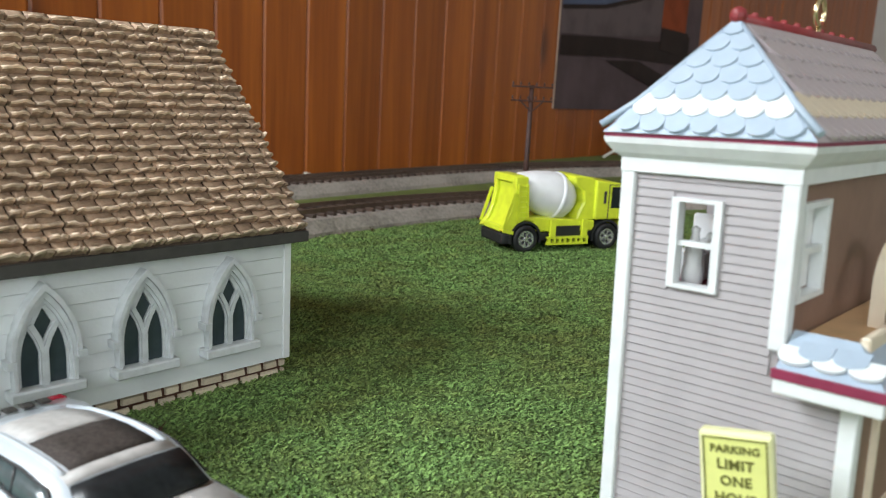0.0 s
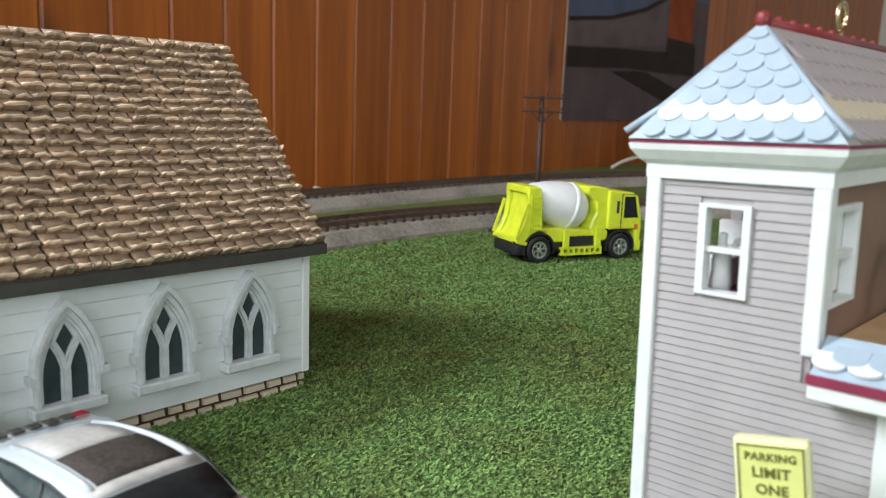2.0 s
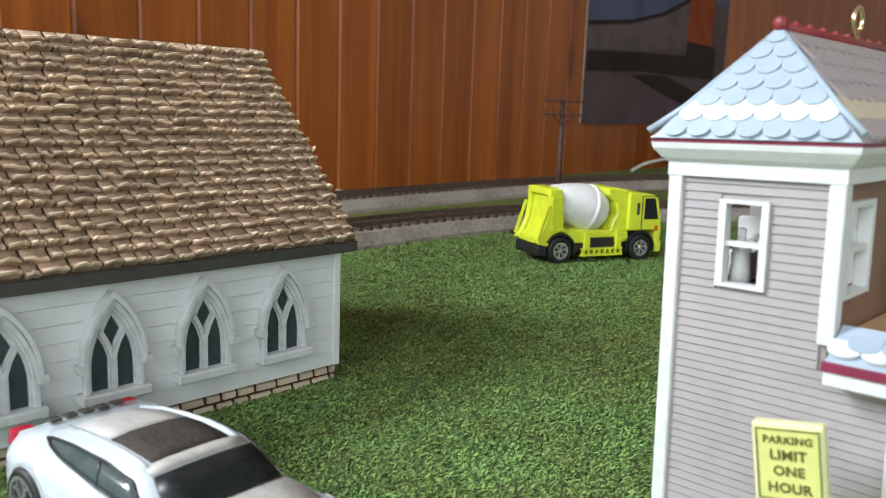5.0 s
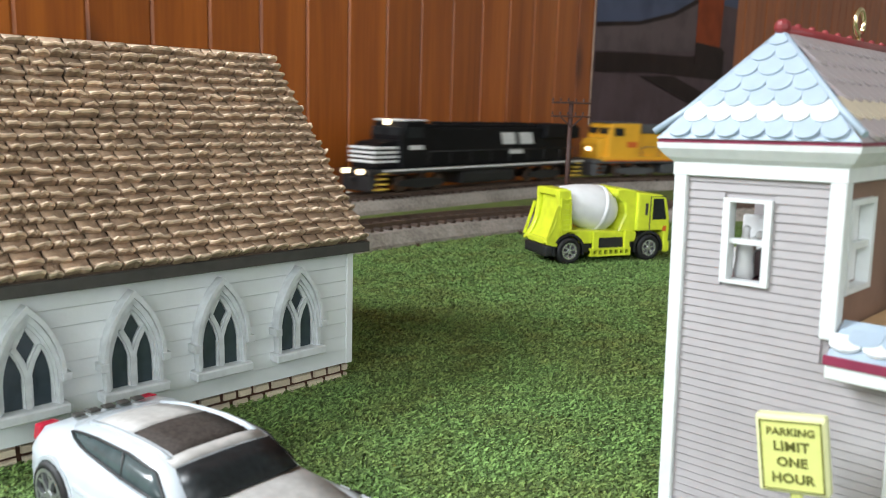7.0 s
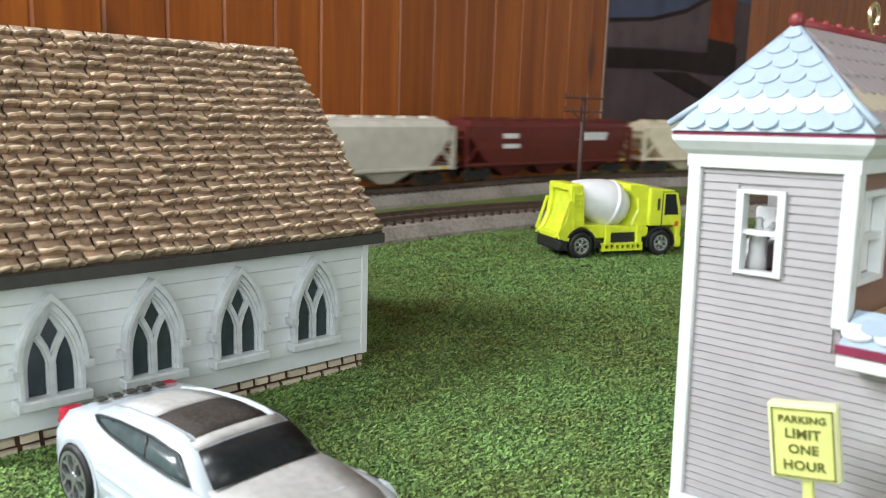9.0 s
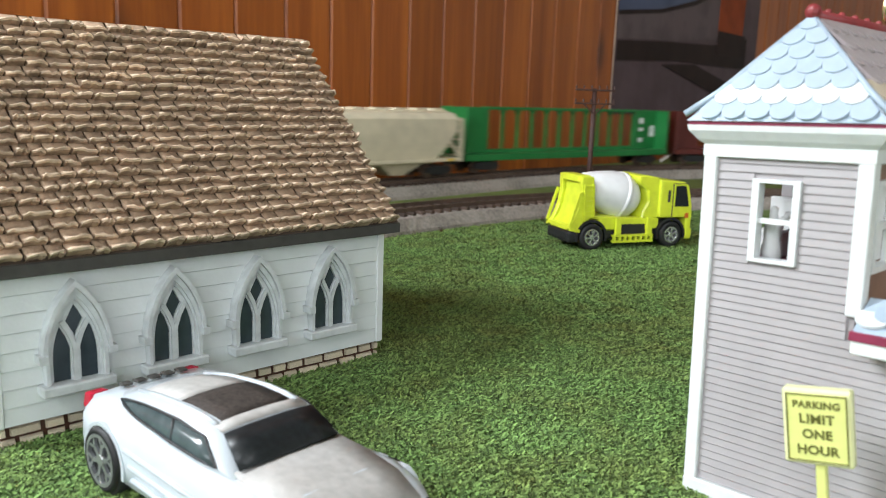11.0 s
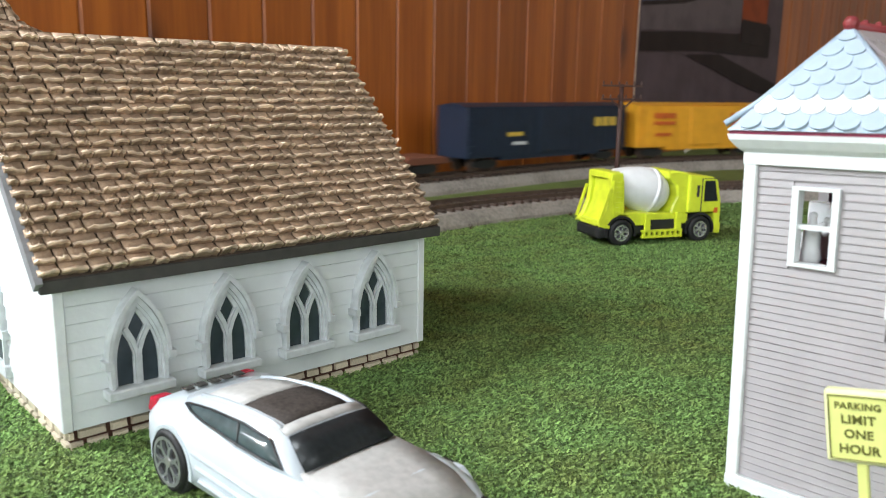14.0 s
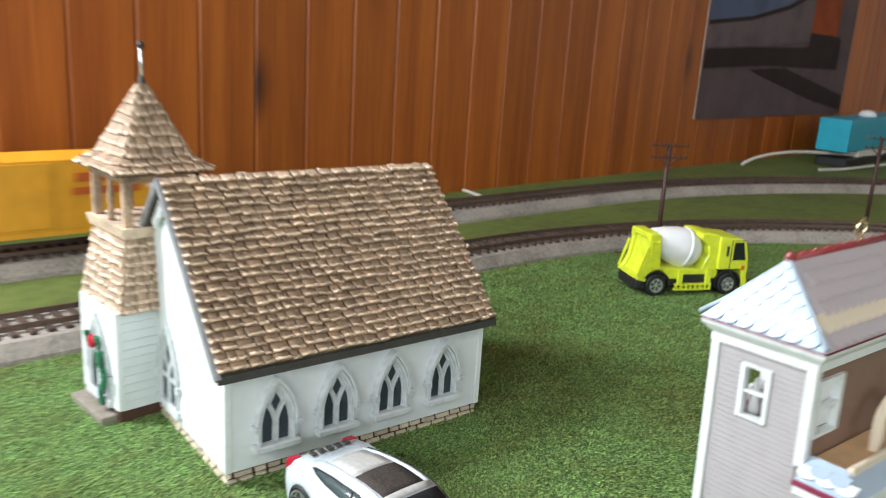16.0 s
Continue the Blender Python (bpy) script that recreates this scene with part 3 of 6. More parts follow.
def shingle_roof(parent, m, width, length, rows, piece_w, t, limit=0, seed=1, taper=0.0):
    """Courses of shingles on a slope: m takes local x along the eave, y up the slope. limit: how many are parts of their own."""
    rnd = random.Random(seed)
    h = length / rows
    stuff, count = bmesh.new(), 0
    for i in range(rows):
        inset = taper * (i + 0.4) / rows
        x, end = inset + (rnd.uniform(-0.5, 0) * piece_w if not taper else 0), width - inset
        while x < end - 0.0004:
            w = min(piece_w * rnd.uniform(0.65, 1.5), end - x)
            if w < 0.0005:
                break
            x0 = max(x, inset)
            k = rnd.randrange(10)
            mm = m @ Matrix.Translation((x0, i * h, rnd.uniform(0, 0.0002))) @ Matrix.Diagonal(((x + w - x0) * 0.89 / piece_w, 1, rnd.uniform(0.8, 1.25), 1))
            key = (k, round(piece_w, 5), round(h, 5))
            if key not in SHINGLES:
                b0 = shingle_mesh(k, piece_w, h, t)
                me = bpy.data.meshes.new("shingle")
                b0.normal_update()
                b0.to_mesh(me)
                b0.free()
                me.materials.append(M_SHINGLE)
                me.materials.append(M_SHINGLE_RIM)
                SHINGLES[key] = me
            if count < limit:
                o = new("shingle", SHINGLES[key])
                o.parent = parent
                o.matrix_basis = mm
            else:
                b0 = shingle_mesh(k, piece_w, h, t)
                b0.transform(mm)
                me = bpy.data.meshes.new("tmp")
                b0.to_mesh(me)
                b0.free()
                stuff.from_mesh(me)
                bpy.data.meshes.remove(me)
            count += 1
            x += w
    if len(stuff.verts):
        upper = tagged(part("upper_shingles", stuff, M_SHINGLE_ISLE, parent), kind="stuff")
        upper.data.materials.append(M_SHINGLE_RIM_ISLE)
    else:
        stuff.free()


def stones(parent, m, width, rows=2, rowh=0.0025, w=0.0056, seed=3):
    """Courses of rounded foundation stones along local x, facing -y."""
    rnd = random.Random(seed)
    shapes = []
    for i in range(rows):
        x = rnd.uniform(-0.5, 0.0) * w
        while x < width - 0.0003:
            ww = w * rnd.uniform(0.75, 1.25)
            a, b = max(x + 0.00048, 0.0002), min(x + ww - 0.00048, width - 0.0001)
            if b - a > 0.0006:
                mm = m @ Matrix.Translation((a, rnd.uniform(-0.0001, 0.0001), i * rowh + 0.0001)) @ Matrix.Diagonal((b - a, 1, rowh - 0.0007, 1))
                if len(shapes) < 4:
                    bm = box((0, -0.0005, 0), (1, 0.0004, 1))
                    for v in bm.verts:
                        if v.co.y < 0:
                            v.co.x += (0.07 if v.co.x < 0.5 else -0.07) * rnd.uniform(0.4, 1.2)
                            v.co.z += (0.12 if v.co.z < 0.5 else -0.12) * rnd.uniform(0.4, 1.2)
                    shapes.append(part("stone", bm, M_STONE, parent, m=mm))
                else:
                    again(shapes[rnd.randrange(4)], mm, parent)
            x += ww


def board(bm, m, l0, r0, l1, r1, a, b, t, gap):
    """A lapped board facing -y: proud by t at its foot, with an open joint of that gap above it."""
    k = gap / (b - a)
    l2, r2 = l1 + (l0 - l1) * k, r1 + (r0 - r1) * k
    top = b - gap
    vs = [bm.verts.new(m @ Vector(c)) for c in ((l0, -t, a), (r0, -t, a), (r2, -t * 0.55, top), (l2, -t * 0.55, top), (l0, 0.0003, a), (r0, 0.0003, a), (r2, 0.0003, top), (l2, 0.0003, top))]
    for f in ((0, 1, 2, 3), (5, 4, 7, 6), (1, 0, 4, 5), (2, 1, 5, 6), (3, 2, 6, 7), (0, 3, 7, 4)):
        bm.faces.new([vs[q] for q in f])
    return bm


def clapboards(parent, m, outline, z0, z1, n, material, t=0.0008, gap=0.00024):
    """Overlapping boards facing -y between the heights, cut to outline(z) -> (left, right)."""
    h = (z1 - z0) / n
    for i in range(n):
        a, b = z0 + i * h, z0 + (i + 1) * h
        (l0, r0), (l1, r1) = outline(a), outline(b)
        if r0 - l0 < 0.0004:
            continue
        part("clapboard", board(bmesh.new(), m, l0, r0, l1, r1, a, b, t, gap), material, parent)


CX0, CX1, CY0, CY1 = 0.0325, 0.1310, 0.1720, 0.2580     # the nave's walls
CRIDGE_Y, CRIDGE_Z, CEAVE_Z = 0.2150, 0.0890, 0.0390
BASE_Z = 0.0050


def build_church():
    ch = thing("church", pose(CX0, CY0, 0), "white clapboard model church with tan shingle roof and steeple", "model building")
    L, D = CX1 - CX0, CY1 - CY0
    ry = CRIDGE_Y - CY0
    # foundation
    f = part("foundation", box((0.0006, 0.0006, 0), (L - 0.0006, D - 0.0006, BASE_Z)), M_MORTAR, ch, "brown-mortared cream stone foundation")
    stones(f, Matrix(), L, seed=3)
    stones(f, pose(0, D, 0, 0, 0, -90), D, seed=4)
    # walls
    w = part("wall", box((0.0004, 0.0004, BASE_Z), (L - 0.0004, D - 0.0004, CEAVE_Z + 0.002)), M_WHITE, ch, "white clapboard walls")
    clapboards(w, Matrix(), lambda z: (0.001, L - 0.001), BASE_Z, CEAVE_Z + 0.001, 9, M_WHITE, 0.0009, 0.00018)
    slope = (CRIDGE_Z - CEAVE_Z) / (ry + 0.003)
    gable = bmesh.new()
    prism(gable, [(0.0004, CEAVE_Z), (D - 0.0004, CEAVE_Z), (ry, CRIDGE_Z - 0.003)], -L + 0.0004, -0.0004, Matrix.Rotation(radians(90), 4, "Z"))
    part("gable", gable, M_WHITE, w)
    west = pose(0, D, 0, 0, 0, -90)          # local x runs along -y of the church; faces -x
    clapboards(w, west, lambda z: (0.001 + max(0, (z - CEAVE_Z)) / slope, D - 0.001 - max(0, (z - CEAVE_Z)) / slope), BASE_Z, CRIDGE_Z - 0.006, 24, M_WHITE, 0.0009)
    for x, y in ((0, 0), (L, 0), (0, D), (L, D)):
        part("corner_board", box((x - 0.0011, y - 0.0011, BASE_Z - 0.0002), (x + 0.0011, y + 0.0011, CEAVE_Z), 0.0002), M_TRIM, w)
    for x in (0.0154, 0.0372, 0.0588, 0.0808):
        gothic_window(w, pose(x, -0.0009, 0.0104))
    gothic_window(w, west @ pose(D - 0.047, -0.0009, 0.0065) @ Matrix.Diagonal((1, 0.4, 1, 1)), 1.35, True)
    # roof
    ov = 0.0042
    ez = CEAVE_Z + 0.0003
    ey = -0.0035
    ang = math.atan2(CRIDGE_Z - ez, ry - ey)
    run = math.hypot(CRIDGE_Z - ez, ry - ey)
    deck = bmesh.new()
    prism(deck, [(ey, ez - 0.0006), (ry, CRIDGE_Z - 0.0006), (2 * ry - ey, ez - 0.0006), (2 * ry - ey, ez - 0.0026), (ry, CRIDGE_Z - 0.0034), (ey, ez - 0.0026)], -L - ov, ov, Matrix.Rotation(radians(90), 4, "Z"))
    roof = part("roof", deck, M_ROOFBASE, ch, "tan and brown moulded shingle roof")
    south = pose(-ov, ey, ez, math.degrees(ang), 0, 0)
    shingle_roof(roof, south, L + 2 * ov, run, 21, 0.0041, 0.0022, limit=300, seed=5)
    north = pose(L + ov, 2 * ry - ey, ez, math.degrees(ang), 0, 180)
    shingle_roof(roof, north, L + 2 * ov, run, 21, 0.0041, 0.0022, limit=0, seed=6)
    part("fascia", box((-ov, ey - 0.0008, ez - 0.0030), (L + ov, ey + 0.0006, ez - 0.0003), 0.0002), M_FASCIA, roof, "dark grey fascia under the eave")
    barge = bmesh.new()
    strip(barge, [(-2 * ry + ey - 0.0006, ez - 0.0014), (-ry, CRIDGE_Z - 0.0006)], 0.0026, -ov - 0.0009, -ov + 0.0006, m=Matrix.Rotation(radians(-90), 4, "Z"))
    strip(barge, [(-ry, CRIDGE_Z - 0.0006), (-ey + 0.0006, ez - 0.0014)], 0.0026, -ov - 0.0009, -ov + 0.0006, m=Matrix.Rotation(radians(-90), 4, "Z"))
    part("bargeboard", barge, M_BARGE, roof, "grey bargeboards along the gable, lit tone in the grey")
    # scalloped gable ornament under the point
    orn = bmesh.new()
    prism(orn, [(-ry - 0.012, CRIDGE_Z - 0.0165), (-ry, CRIDGE_Z - 0.0030), (-ry + 0.012, CRIDGE_Z - 0.0165), (-ry + 0.0095, CRIDGE_Z - 0.0185), (-ry + 0.007, CRIDGE_Z - 0.0145), (-ry + 0.004, CRIDGE_Z - 0.0135), (-ry, CRIDGE_Z - 0.0085), (-ry - 0.004, CRIDGE_Z - 0.0135), (-ry - 0.007, CRIDGE_Z - 0.0145), (-ry - 0.0095, CRIDGE_Z - 0.0185)], -0.0028, -0.0012, Matrix.Rotation(radians(-90), 4, "Z"))
    part("gable_ornament", orn, M_TRIM, w)
    # the steeple at the far corner of the front
    tx0, tx1, ty0, ty1 = -0.0172, 0.0060, 0.0590, 0.0880
    st = part("steeple", box((tx0, ty0, BASE_Z), (tx1, ty1, 0.0410)), M_WHITE, ch, "square entrance tower with a shingled belfry and spire")
    st.matrix_basis = Matrix.Translation((0.0014, 0.0735, 0)) @ Matrix.Rotation(radians(7.0), 4, "Z") @ Matrix.Translation((-0.0010, -0.0735, 0))   # it stands a little askew
    part("tower_base", box((tx0 - 0.0006, ty0 - 0.0006, 0), (tx1, ty1 + 0.0006, BASE_Z), 0.0003), M_MORTAR, st)
    part("doorstep", box((tx0 - 0.0065, ty0 + 0.001, 0), (tx0 - 0.0006, ty1 - 0.001, 0.0036), 0.0004), M_STEP, st, "grey-brown door step")
    clapboards(st, pose(tx0, ty0, 0), lambda z: (0.0009, tx1 - tx0), BASE_Z, 0.0405, 11, M_WHITE, 0.0009)
    clapboards(st, pose(tx0, ty1, 0, 0, 0, -90), lambda z: (0.0009, ty1 - ty0 - 0.0009), BASE_Z, 0.0405, 11, M_WHITE, 0.0009)
    for y in (ty0, ty1):
        part("corner_board", box((tx0 - 0.0008, y - 0.0008, BASE_Z), (tx0 + 0.0010, y + 0.0010, 0.041), 0.0002), M_TRIM, st)
    cx, cy = 0.0010, (ty0 + ty1) / 2
    door = gothic_window(st, pose(tx0 - 0.0009, cy, BASE_Z - 0.0002, 0, 0, -90) @ Matrix.Diagonal((1, 0.4, 1, 1)), 1.35)
    door.name = "door"
    door["label"] = "pale blue-white arched door with a wreath garland"
    vine = bmesh.new()
    rnd = random.Random(8)
    for i in range(60):
        u = i / 59
        yy, zz = cy - 0.0075 + 0.002 * math.sin(u * 9), 0.006 + u * 0.019
        s = rnd.uniform(0.0004, 0.0009)
        bx(vine, (tx0 - 0.0032 - s, yy - s + rnd.uniform(-0.0007, 0.0007), zz - s), (tx0 - 0.0024, yy + s, zz + s))
        if i < 22:
            zz2, yy2 = 0.0275 + 0.002 * math.sin(u * 20), cy - 0.006 + u * 0.03
            bx(vine, (tx0 - 0.0030 - s, yy2 - s, zz2 - s), (tx0 - 0.0024, yy2 + s, zz2 + s))
    part("garland", vine, mat("dark_green_garland", (0.02, 0.14, 0.07), 0.6, var=0.3, scale=400), st, "dark green leafy garland")
    bow = bmesh.new()
    bmesh.ops.create_icosphere(bow, subdivisions=2, radius=0.0021, matrix=Matrix.Translation((tx0 - 0.0034, cy - 0.0005, 0.0275)) @ Matrix.Diagonal((0.6, 1, 1.25, 1)))
    part("bow", bow, M_RED, st, "red bow")
    # flared shingle skirt, belfry and spire
    def frustum(bm, h0, z0, h1, z1):
        a = [bm.verts.new((cx + sx * h0, cy + sy * h0, z0)) for sx, sy in ((-1, -1), (1, -1), (1, 1), (-1, 1))]
        b = [bm.verts.new((cx + sx * h1, cy + sy * h1, z1)) for sx, sy in ((-1, -1), (1, -1), (1, 1), (-1, 1))]
        for k in range(4):
            bm.faces.new((a[k], a[(k + 1) % 4], b[(k + 1) % 4], b[k]))
        bm.faces.new(a[::-1])
        bm.faces.new(b)
        return bm

    def shingle_sides(holder, h0, z0, h1, z1, rows, pw):
        for k, (ax, ay, rz) in enumerate(((-1, -1, 0), (1, -1, 90), (1, 1, 180), (-1, 1, 270))):
            tilt = math.degrees(math.atan2(z1 - z0, h0 - h1))
            m = Matrix.Translation((cx + ax * h0, cy + ay * h0, z0)) @ Matrix.Rotation(radians(rz), 4, "Z") @ Matrix.Rotation(radians(tilt), 4, "X")
            shingle_roof(holder, m, 2 * h0, math.hypot(z1 - z0, h0 - h1), rows, pw, 0.0011, limit=(60 if k in (0, 3) else 0), seed=20 + k, taper=h0 - h1)

    hb = 0.0140
    sk = part("shingle_skirt", frustum(bmesh.new(), hb + 0.0030, 0.0408, hb - 0.0008, 0.0665), M_ROOFBASE, st, "brown shingled tower skirt")
    shingle_sides(sk, hb + 0.0030, 0.0408, hb - 0.0007, 0.0660, 8, 0.0034)
    part("belfry_ledge", frustum(bmesh.new(), hb + 0.0004, 0.0662, hb + 0.0014, 0.0700), M_SHINGLE_RIM, st, "moulded brown belfry ledge")
    for sx in (-1, 1):
        for sy in (-1, 1):
            px, py = cx + sx * (hb - 0.0018), cy + sy * (hb - 0.0018)
            part("belfry_post", box((px - 0.0015, py - 0.0015, 0.0690), (px + 0.0015, py + 0.0015, 0.0885), 0.0004), M_SHINGLE, st, "knobbly stone-like belfry post")
    for s2 in (-1, 1):
        for off in (-0.0001,):
            px, py = cx + off, cy + s2 * (hb - 0.0016)
            part("belfry_post", turned(bmesh.new(), [(0.0011, 0.0690), (0.0013, 0.0725), (0.0009, 0.0745), (0.0013, 0.0790), (0.0009, 0.0820), (0.0014, 0.0860)], pose(px, py, 0), 10), M_SHINGLE, st)
            px, py = cx + s2 * (hb - 0.0016), cy + off
            part("belfry_post", turned(bmesh.new(), [(0.0011, 0.0690), (0.0013, 0.0725), (0.0009, 0.0745), (0.0013, 0.0790), (0.0009, 0.0820), (0.0014, 0.0860)], pose(px, py, 0), 10), M_SHINGLE, st)
        part("belfry_lintel", box((cx - hb, cy + s2 * (hb - 0.0015) - 0.0012, 0.0848), (cx + hb, cy + s2 * (hb - 0.0015) + 0.0012, 0.0884), 0.0003), M_SHINGLE, st)
        part("belfry_lintel", box((cx + s2 * (hb - 0.0015) - 0.0012, cy - hb + 0.0030, 0.0848), (cx + s2 * (hb - 0.0015) + 0.0012, cy + hb - 0.0030, 0.0884), 0.0003), M_SHINGLE, st)
    sp = bmesh.new()
    frustum(sp, hb + 0.0040, 0.0880, hb - 0.0022, 0.0925)
    frustum(sp, hb - 0.0022, 0.0925, 0.0008, 0.1170)
    spire = part("spire", sp, M_ROOFBASE, st, "four-sided shingled spire")
    shingle_sides(spire, hb + 0.0040, 0.0882, hb - 0.0020, 0.0925, 2, 0.0036)
    shingle_sides(spire, hb - 0.0020, 0.0926, 0.0012, 0.1160, 7, 0.0032)
    part("spire_cap", cyl(bmesh.new(), (cx, cy, 0.1148), (cx, cy, 0.1188), 0.0017, 0.0009, 10), M_FASCIA, st)
    part("finial_rod", cyl(bmesh.new(), (cx, cy, 0.1180), (cx, cy, 0.1286), 0.0007, 0.0006, 10), M_CHROME, st, "bright metal finial rod")
    ball = bmesh.new()
    bmesh.ops.create_uvsphere(ball, u_segments=14, v_segments=9, radius=0.0013, matrix=Matrix.Translation((cx, cy, 0.1294)))
    part("finial_ball", ball, M_BLACK, st, "small dark ball")
    return ch


build_church()

# ---- the ornament house with the tower front ----
HX, HY0, HY1, HB = 0.1285, 0.0441, 0.0711, 0.0330     # front face x; upper storey y0..y1; lower storey reaches HB
HX2, H_EAVE, H_RIDGE = 0.2100, 0.0690, 0.0895


def scale_mesh(w, h, t=0.0004):
    """A round-ended roof scale: x across, y up the slope, z out."""
    bm = bmesh.new()
    pts = [(-w / 2, h), (-w / 2, h * 0.42)] + [(-w / 2 * math.cos(a), h * 0.42 - h * 0.42 * math.sin(a)) for a in (math.pi * k / 8 for k in range(1, 8))] + [(w / 2, h * 0.42), (w / 2, h)]
    lo = [bm.verts.new((x, y, 0)) for x, y in pts]
    hi = [bm.verts.new((x, y, t * (1.6 - y / h))) for x, y in pts]
    bm.faces.new(hi)
    for i in range(len(pts)):
        j = (i + 1) % len(pts)
        bm.faces.new((lo[i], lo[j], hi[j], hi[i]))
    bmesh.ops.recalc_face_normals(bm, faces=bm.faces)
    return bm


def scale_field(parent, m, base, height, rows, w, white_row, mats):
    """Courses of roof scales on a triangle of that base, cut along its hips; m: x along the eave from its middle, y up."""
    h = height / rows
    for i in range(rows):
        half = base / 2 * (1 - (i + 0.25) / rows)
        n = int(half / w) + 2
        for k in range(-n, n + 1):
            x = (k + (0.5 if i % 2 else 0.0)) * w
            if abs(x) + w * 0.12 > half:
                continue
            bm = scale_mesh(w * 0.99, h * 1.42)
            for v in bm.verts:
                lim = base / 2 * max(0.0, 1 - (i * h + v.co.y) / height) * 0.975
                v.co.x = max(-lim, min(lim, v.co.x + x))
                v.co.y += i * h
            white = i in white_row
            part("roof_scale", bm, mats[white], parent, "white roof scale" if white else "", m)


def holed(x0, x1, z0, z1, hole, y0, y1):
    """One slab in x, z from y0 to y1 with a rectangular opening."""
    bm = bmesh.new()
    a0, a1, b0, b1 = hole
    xs, zs = (x0, a0, a1, x1), (z0, b0, b1, z1)
    g = [[[bm.verts.new((x, y, z)) for z in zs] for x in xs] for y in (y0, y1)]
    for q in (0, 1):
        for i in range(3):
            for j in range(3):
                if (i, j) != (1, 1):
                    bm.faces.new((g[q][i][j], g[q][i + 1][j], g[q][i + 1][j + 1], g[q][i][j + 1]))
    rim = [(0, 0), (1, 0), (2, 0), (3, 0), (3, 1), (3, 2), (3, 3), (2, 3), (1, 3), (0, 3), (0, 2), (0, 1)]
    for loop in (rim, [(1, 1), (2, 1), (2, 2), (1, 2)]):
        for (i, j), (k, l) in zip(loop, loop[1:] + loop[:1]):
            bm.faces.new((g[0][i][j], g[0][k][l], g[1][k][l], g[1][i][j]))
    bmesh.ops.recalc_face_normals(bm, faces=bm.faces)
    return bm


def build_house():
    x0, x1 = 0.0, HX2 - HX
    u0, u1, lb = 0.0, HY1 - HY0, HB - HY0        # local y: 0 is the upper storey's south face
    h = thing("ornament_house", pose(HX, HY0, 0.0004, -1.8, 0, 0), "lilac-grey clapboard ornament house with pale blue hip roof", "ornament")

    def F(a, d=0.0, z=0.0):
        return pose(0, u1, 0, 0, 0, -90) @ pose(a, -d, z)
    FW, FWL = u1, u1 - lb                        # width of the upper and lower front
    wz0, wz1, wa0, wa1 = 0.0479, 0.0615, 0.0091, 0.0159   # the window opening
    t = 0.0022
    core = bmesh.new()
    # front wall with the opening, built of four slabs; other walls thin so that light comes through
    for lo, hi in (((0, 0, 0), (FW, t, wz0)), ((0, 0, wz1), (FW, t, H_EAVE)), ((0, 0, wz0), (wa0, t, wz1)), ((wa1, 0, wz0), (FW, t, wz1)), ((FW, 0, 0), (FWL, t, 0.0370))):
        bx(core, lo, hi, pose(0, u1, 0, 0, 0, -90))
    wall = part("front_wall", core, M_LILAC, h, "lilac-grey clapboard front")

    def cut(z):
        return (0.0012, FW - 0.0012) if z > 0.0365 else (0.0012, FWL - 0.0012)
    n, hb = 42, (H_EAVE - 0.003 - 0.0038) / 42
    for i in range(n):
        a, b = 0.0038 + i * hb, 0.0038 + (i + 1) * hb
        l, r = cut((a + b) / 2)
        spans = [(l, wa0 - 0.0009), (wa1 + 0.0009, r)] if b > wz0 - 0.0008 and a < wz1 + 0.0008 else [(l, r)]
        for s0, s1 in spans:
            part("clapboard", board(bmesh.new(), F(0), s0, s1, s0, s1, a, b, 0.0005, 0.00017), M_LILAC, wall)
    # other walls of the upper storey
    ww0, ww1 = 0.0030, 0.0135
    sw = holed(t, x1, 0.0370, H_EAVE, (ww0, ww1, 0.0478, 0.0622), 0, t)
    part("side_wall", sw, M_BROWNWALL, h, "brown wall over the balcony")
    nw = holed(t, x1, 0, H_EAVE, (0.004, 0.030, 0.0440, 0.0640), u1 - t, u1)
    part("rear_side_wall", nw, M_LILAC, h)
    part("back_wall", box((x1 - t, lb, 0), (x1, u1 - t, H_EAVE)), M_LILAC, h)
    part("lower_side_wall", box((t, lb, 0.002), (x1 - t, lb + t, 0.0370)), M_BROWNWALL, h)
    part("room_floor", box((t, t, 0.0450), (x1 - t, u1 - t, 0.0462)), M_PLUM, h, "plum interior floor")
    # plinth, corner posts, cornice
    part("plinth", box((-0.0016, lb - 0.0012, 0), (x1, u1 + 0.0012, 0.0036), 0.0003), M_TRIM, h, "white plinth")
    for a in (0.0, FW):
        z0 = 0.0034 if a == 0 else 0.0405
        part("corner_post", box((-0.0012, u1 - a - 0.0012 if a else u1 - 0.0013, z0), (0.0015, u1 - a + 0.0014 if a else u1 + 0.0012, H_EAVE - 0.0015), 0.0002), M_TRIM, h)
    part("corner_post", box((-0.0012, lb - 0.0012, 0.0034), (0.0015, lb + 0.0013, 0.0368), 0.0002), M_TRIM, h)
    cor = bmesh.new()
    prof = [(0.0008, H_EAVE - 0.0036), (0.0013, H_EAVE - 0.0034), (0.0013, H_EAVE - 0.0012), (0.0022, H_EAVE - 0.0004), (0.0034, H_EAVE + 0.0012), (0.0036, H_EAVE + 0.0022)]
    rows = []
    for o, z in prof:
        rows.append([cor.verts.new(c) for c in ((-o, -o, z), (x1 + o, -o, z), (x1 + o, u1 + o, z), (-o, u1 + o, z))])
    for a, b in zip(rows, rows[1:]):
        for k in range(4):
            cor.faces.new((a[k], a[(k + 1) % 4], b[(k + 1) % 4], b[k]))
    part("cornice", cor, M_TRIM, h, "white moulded cornice")
    e = 0.0036
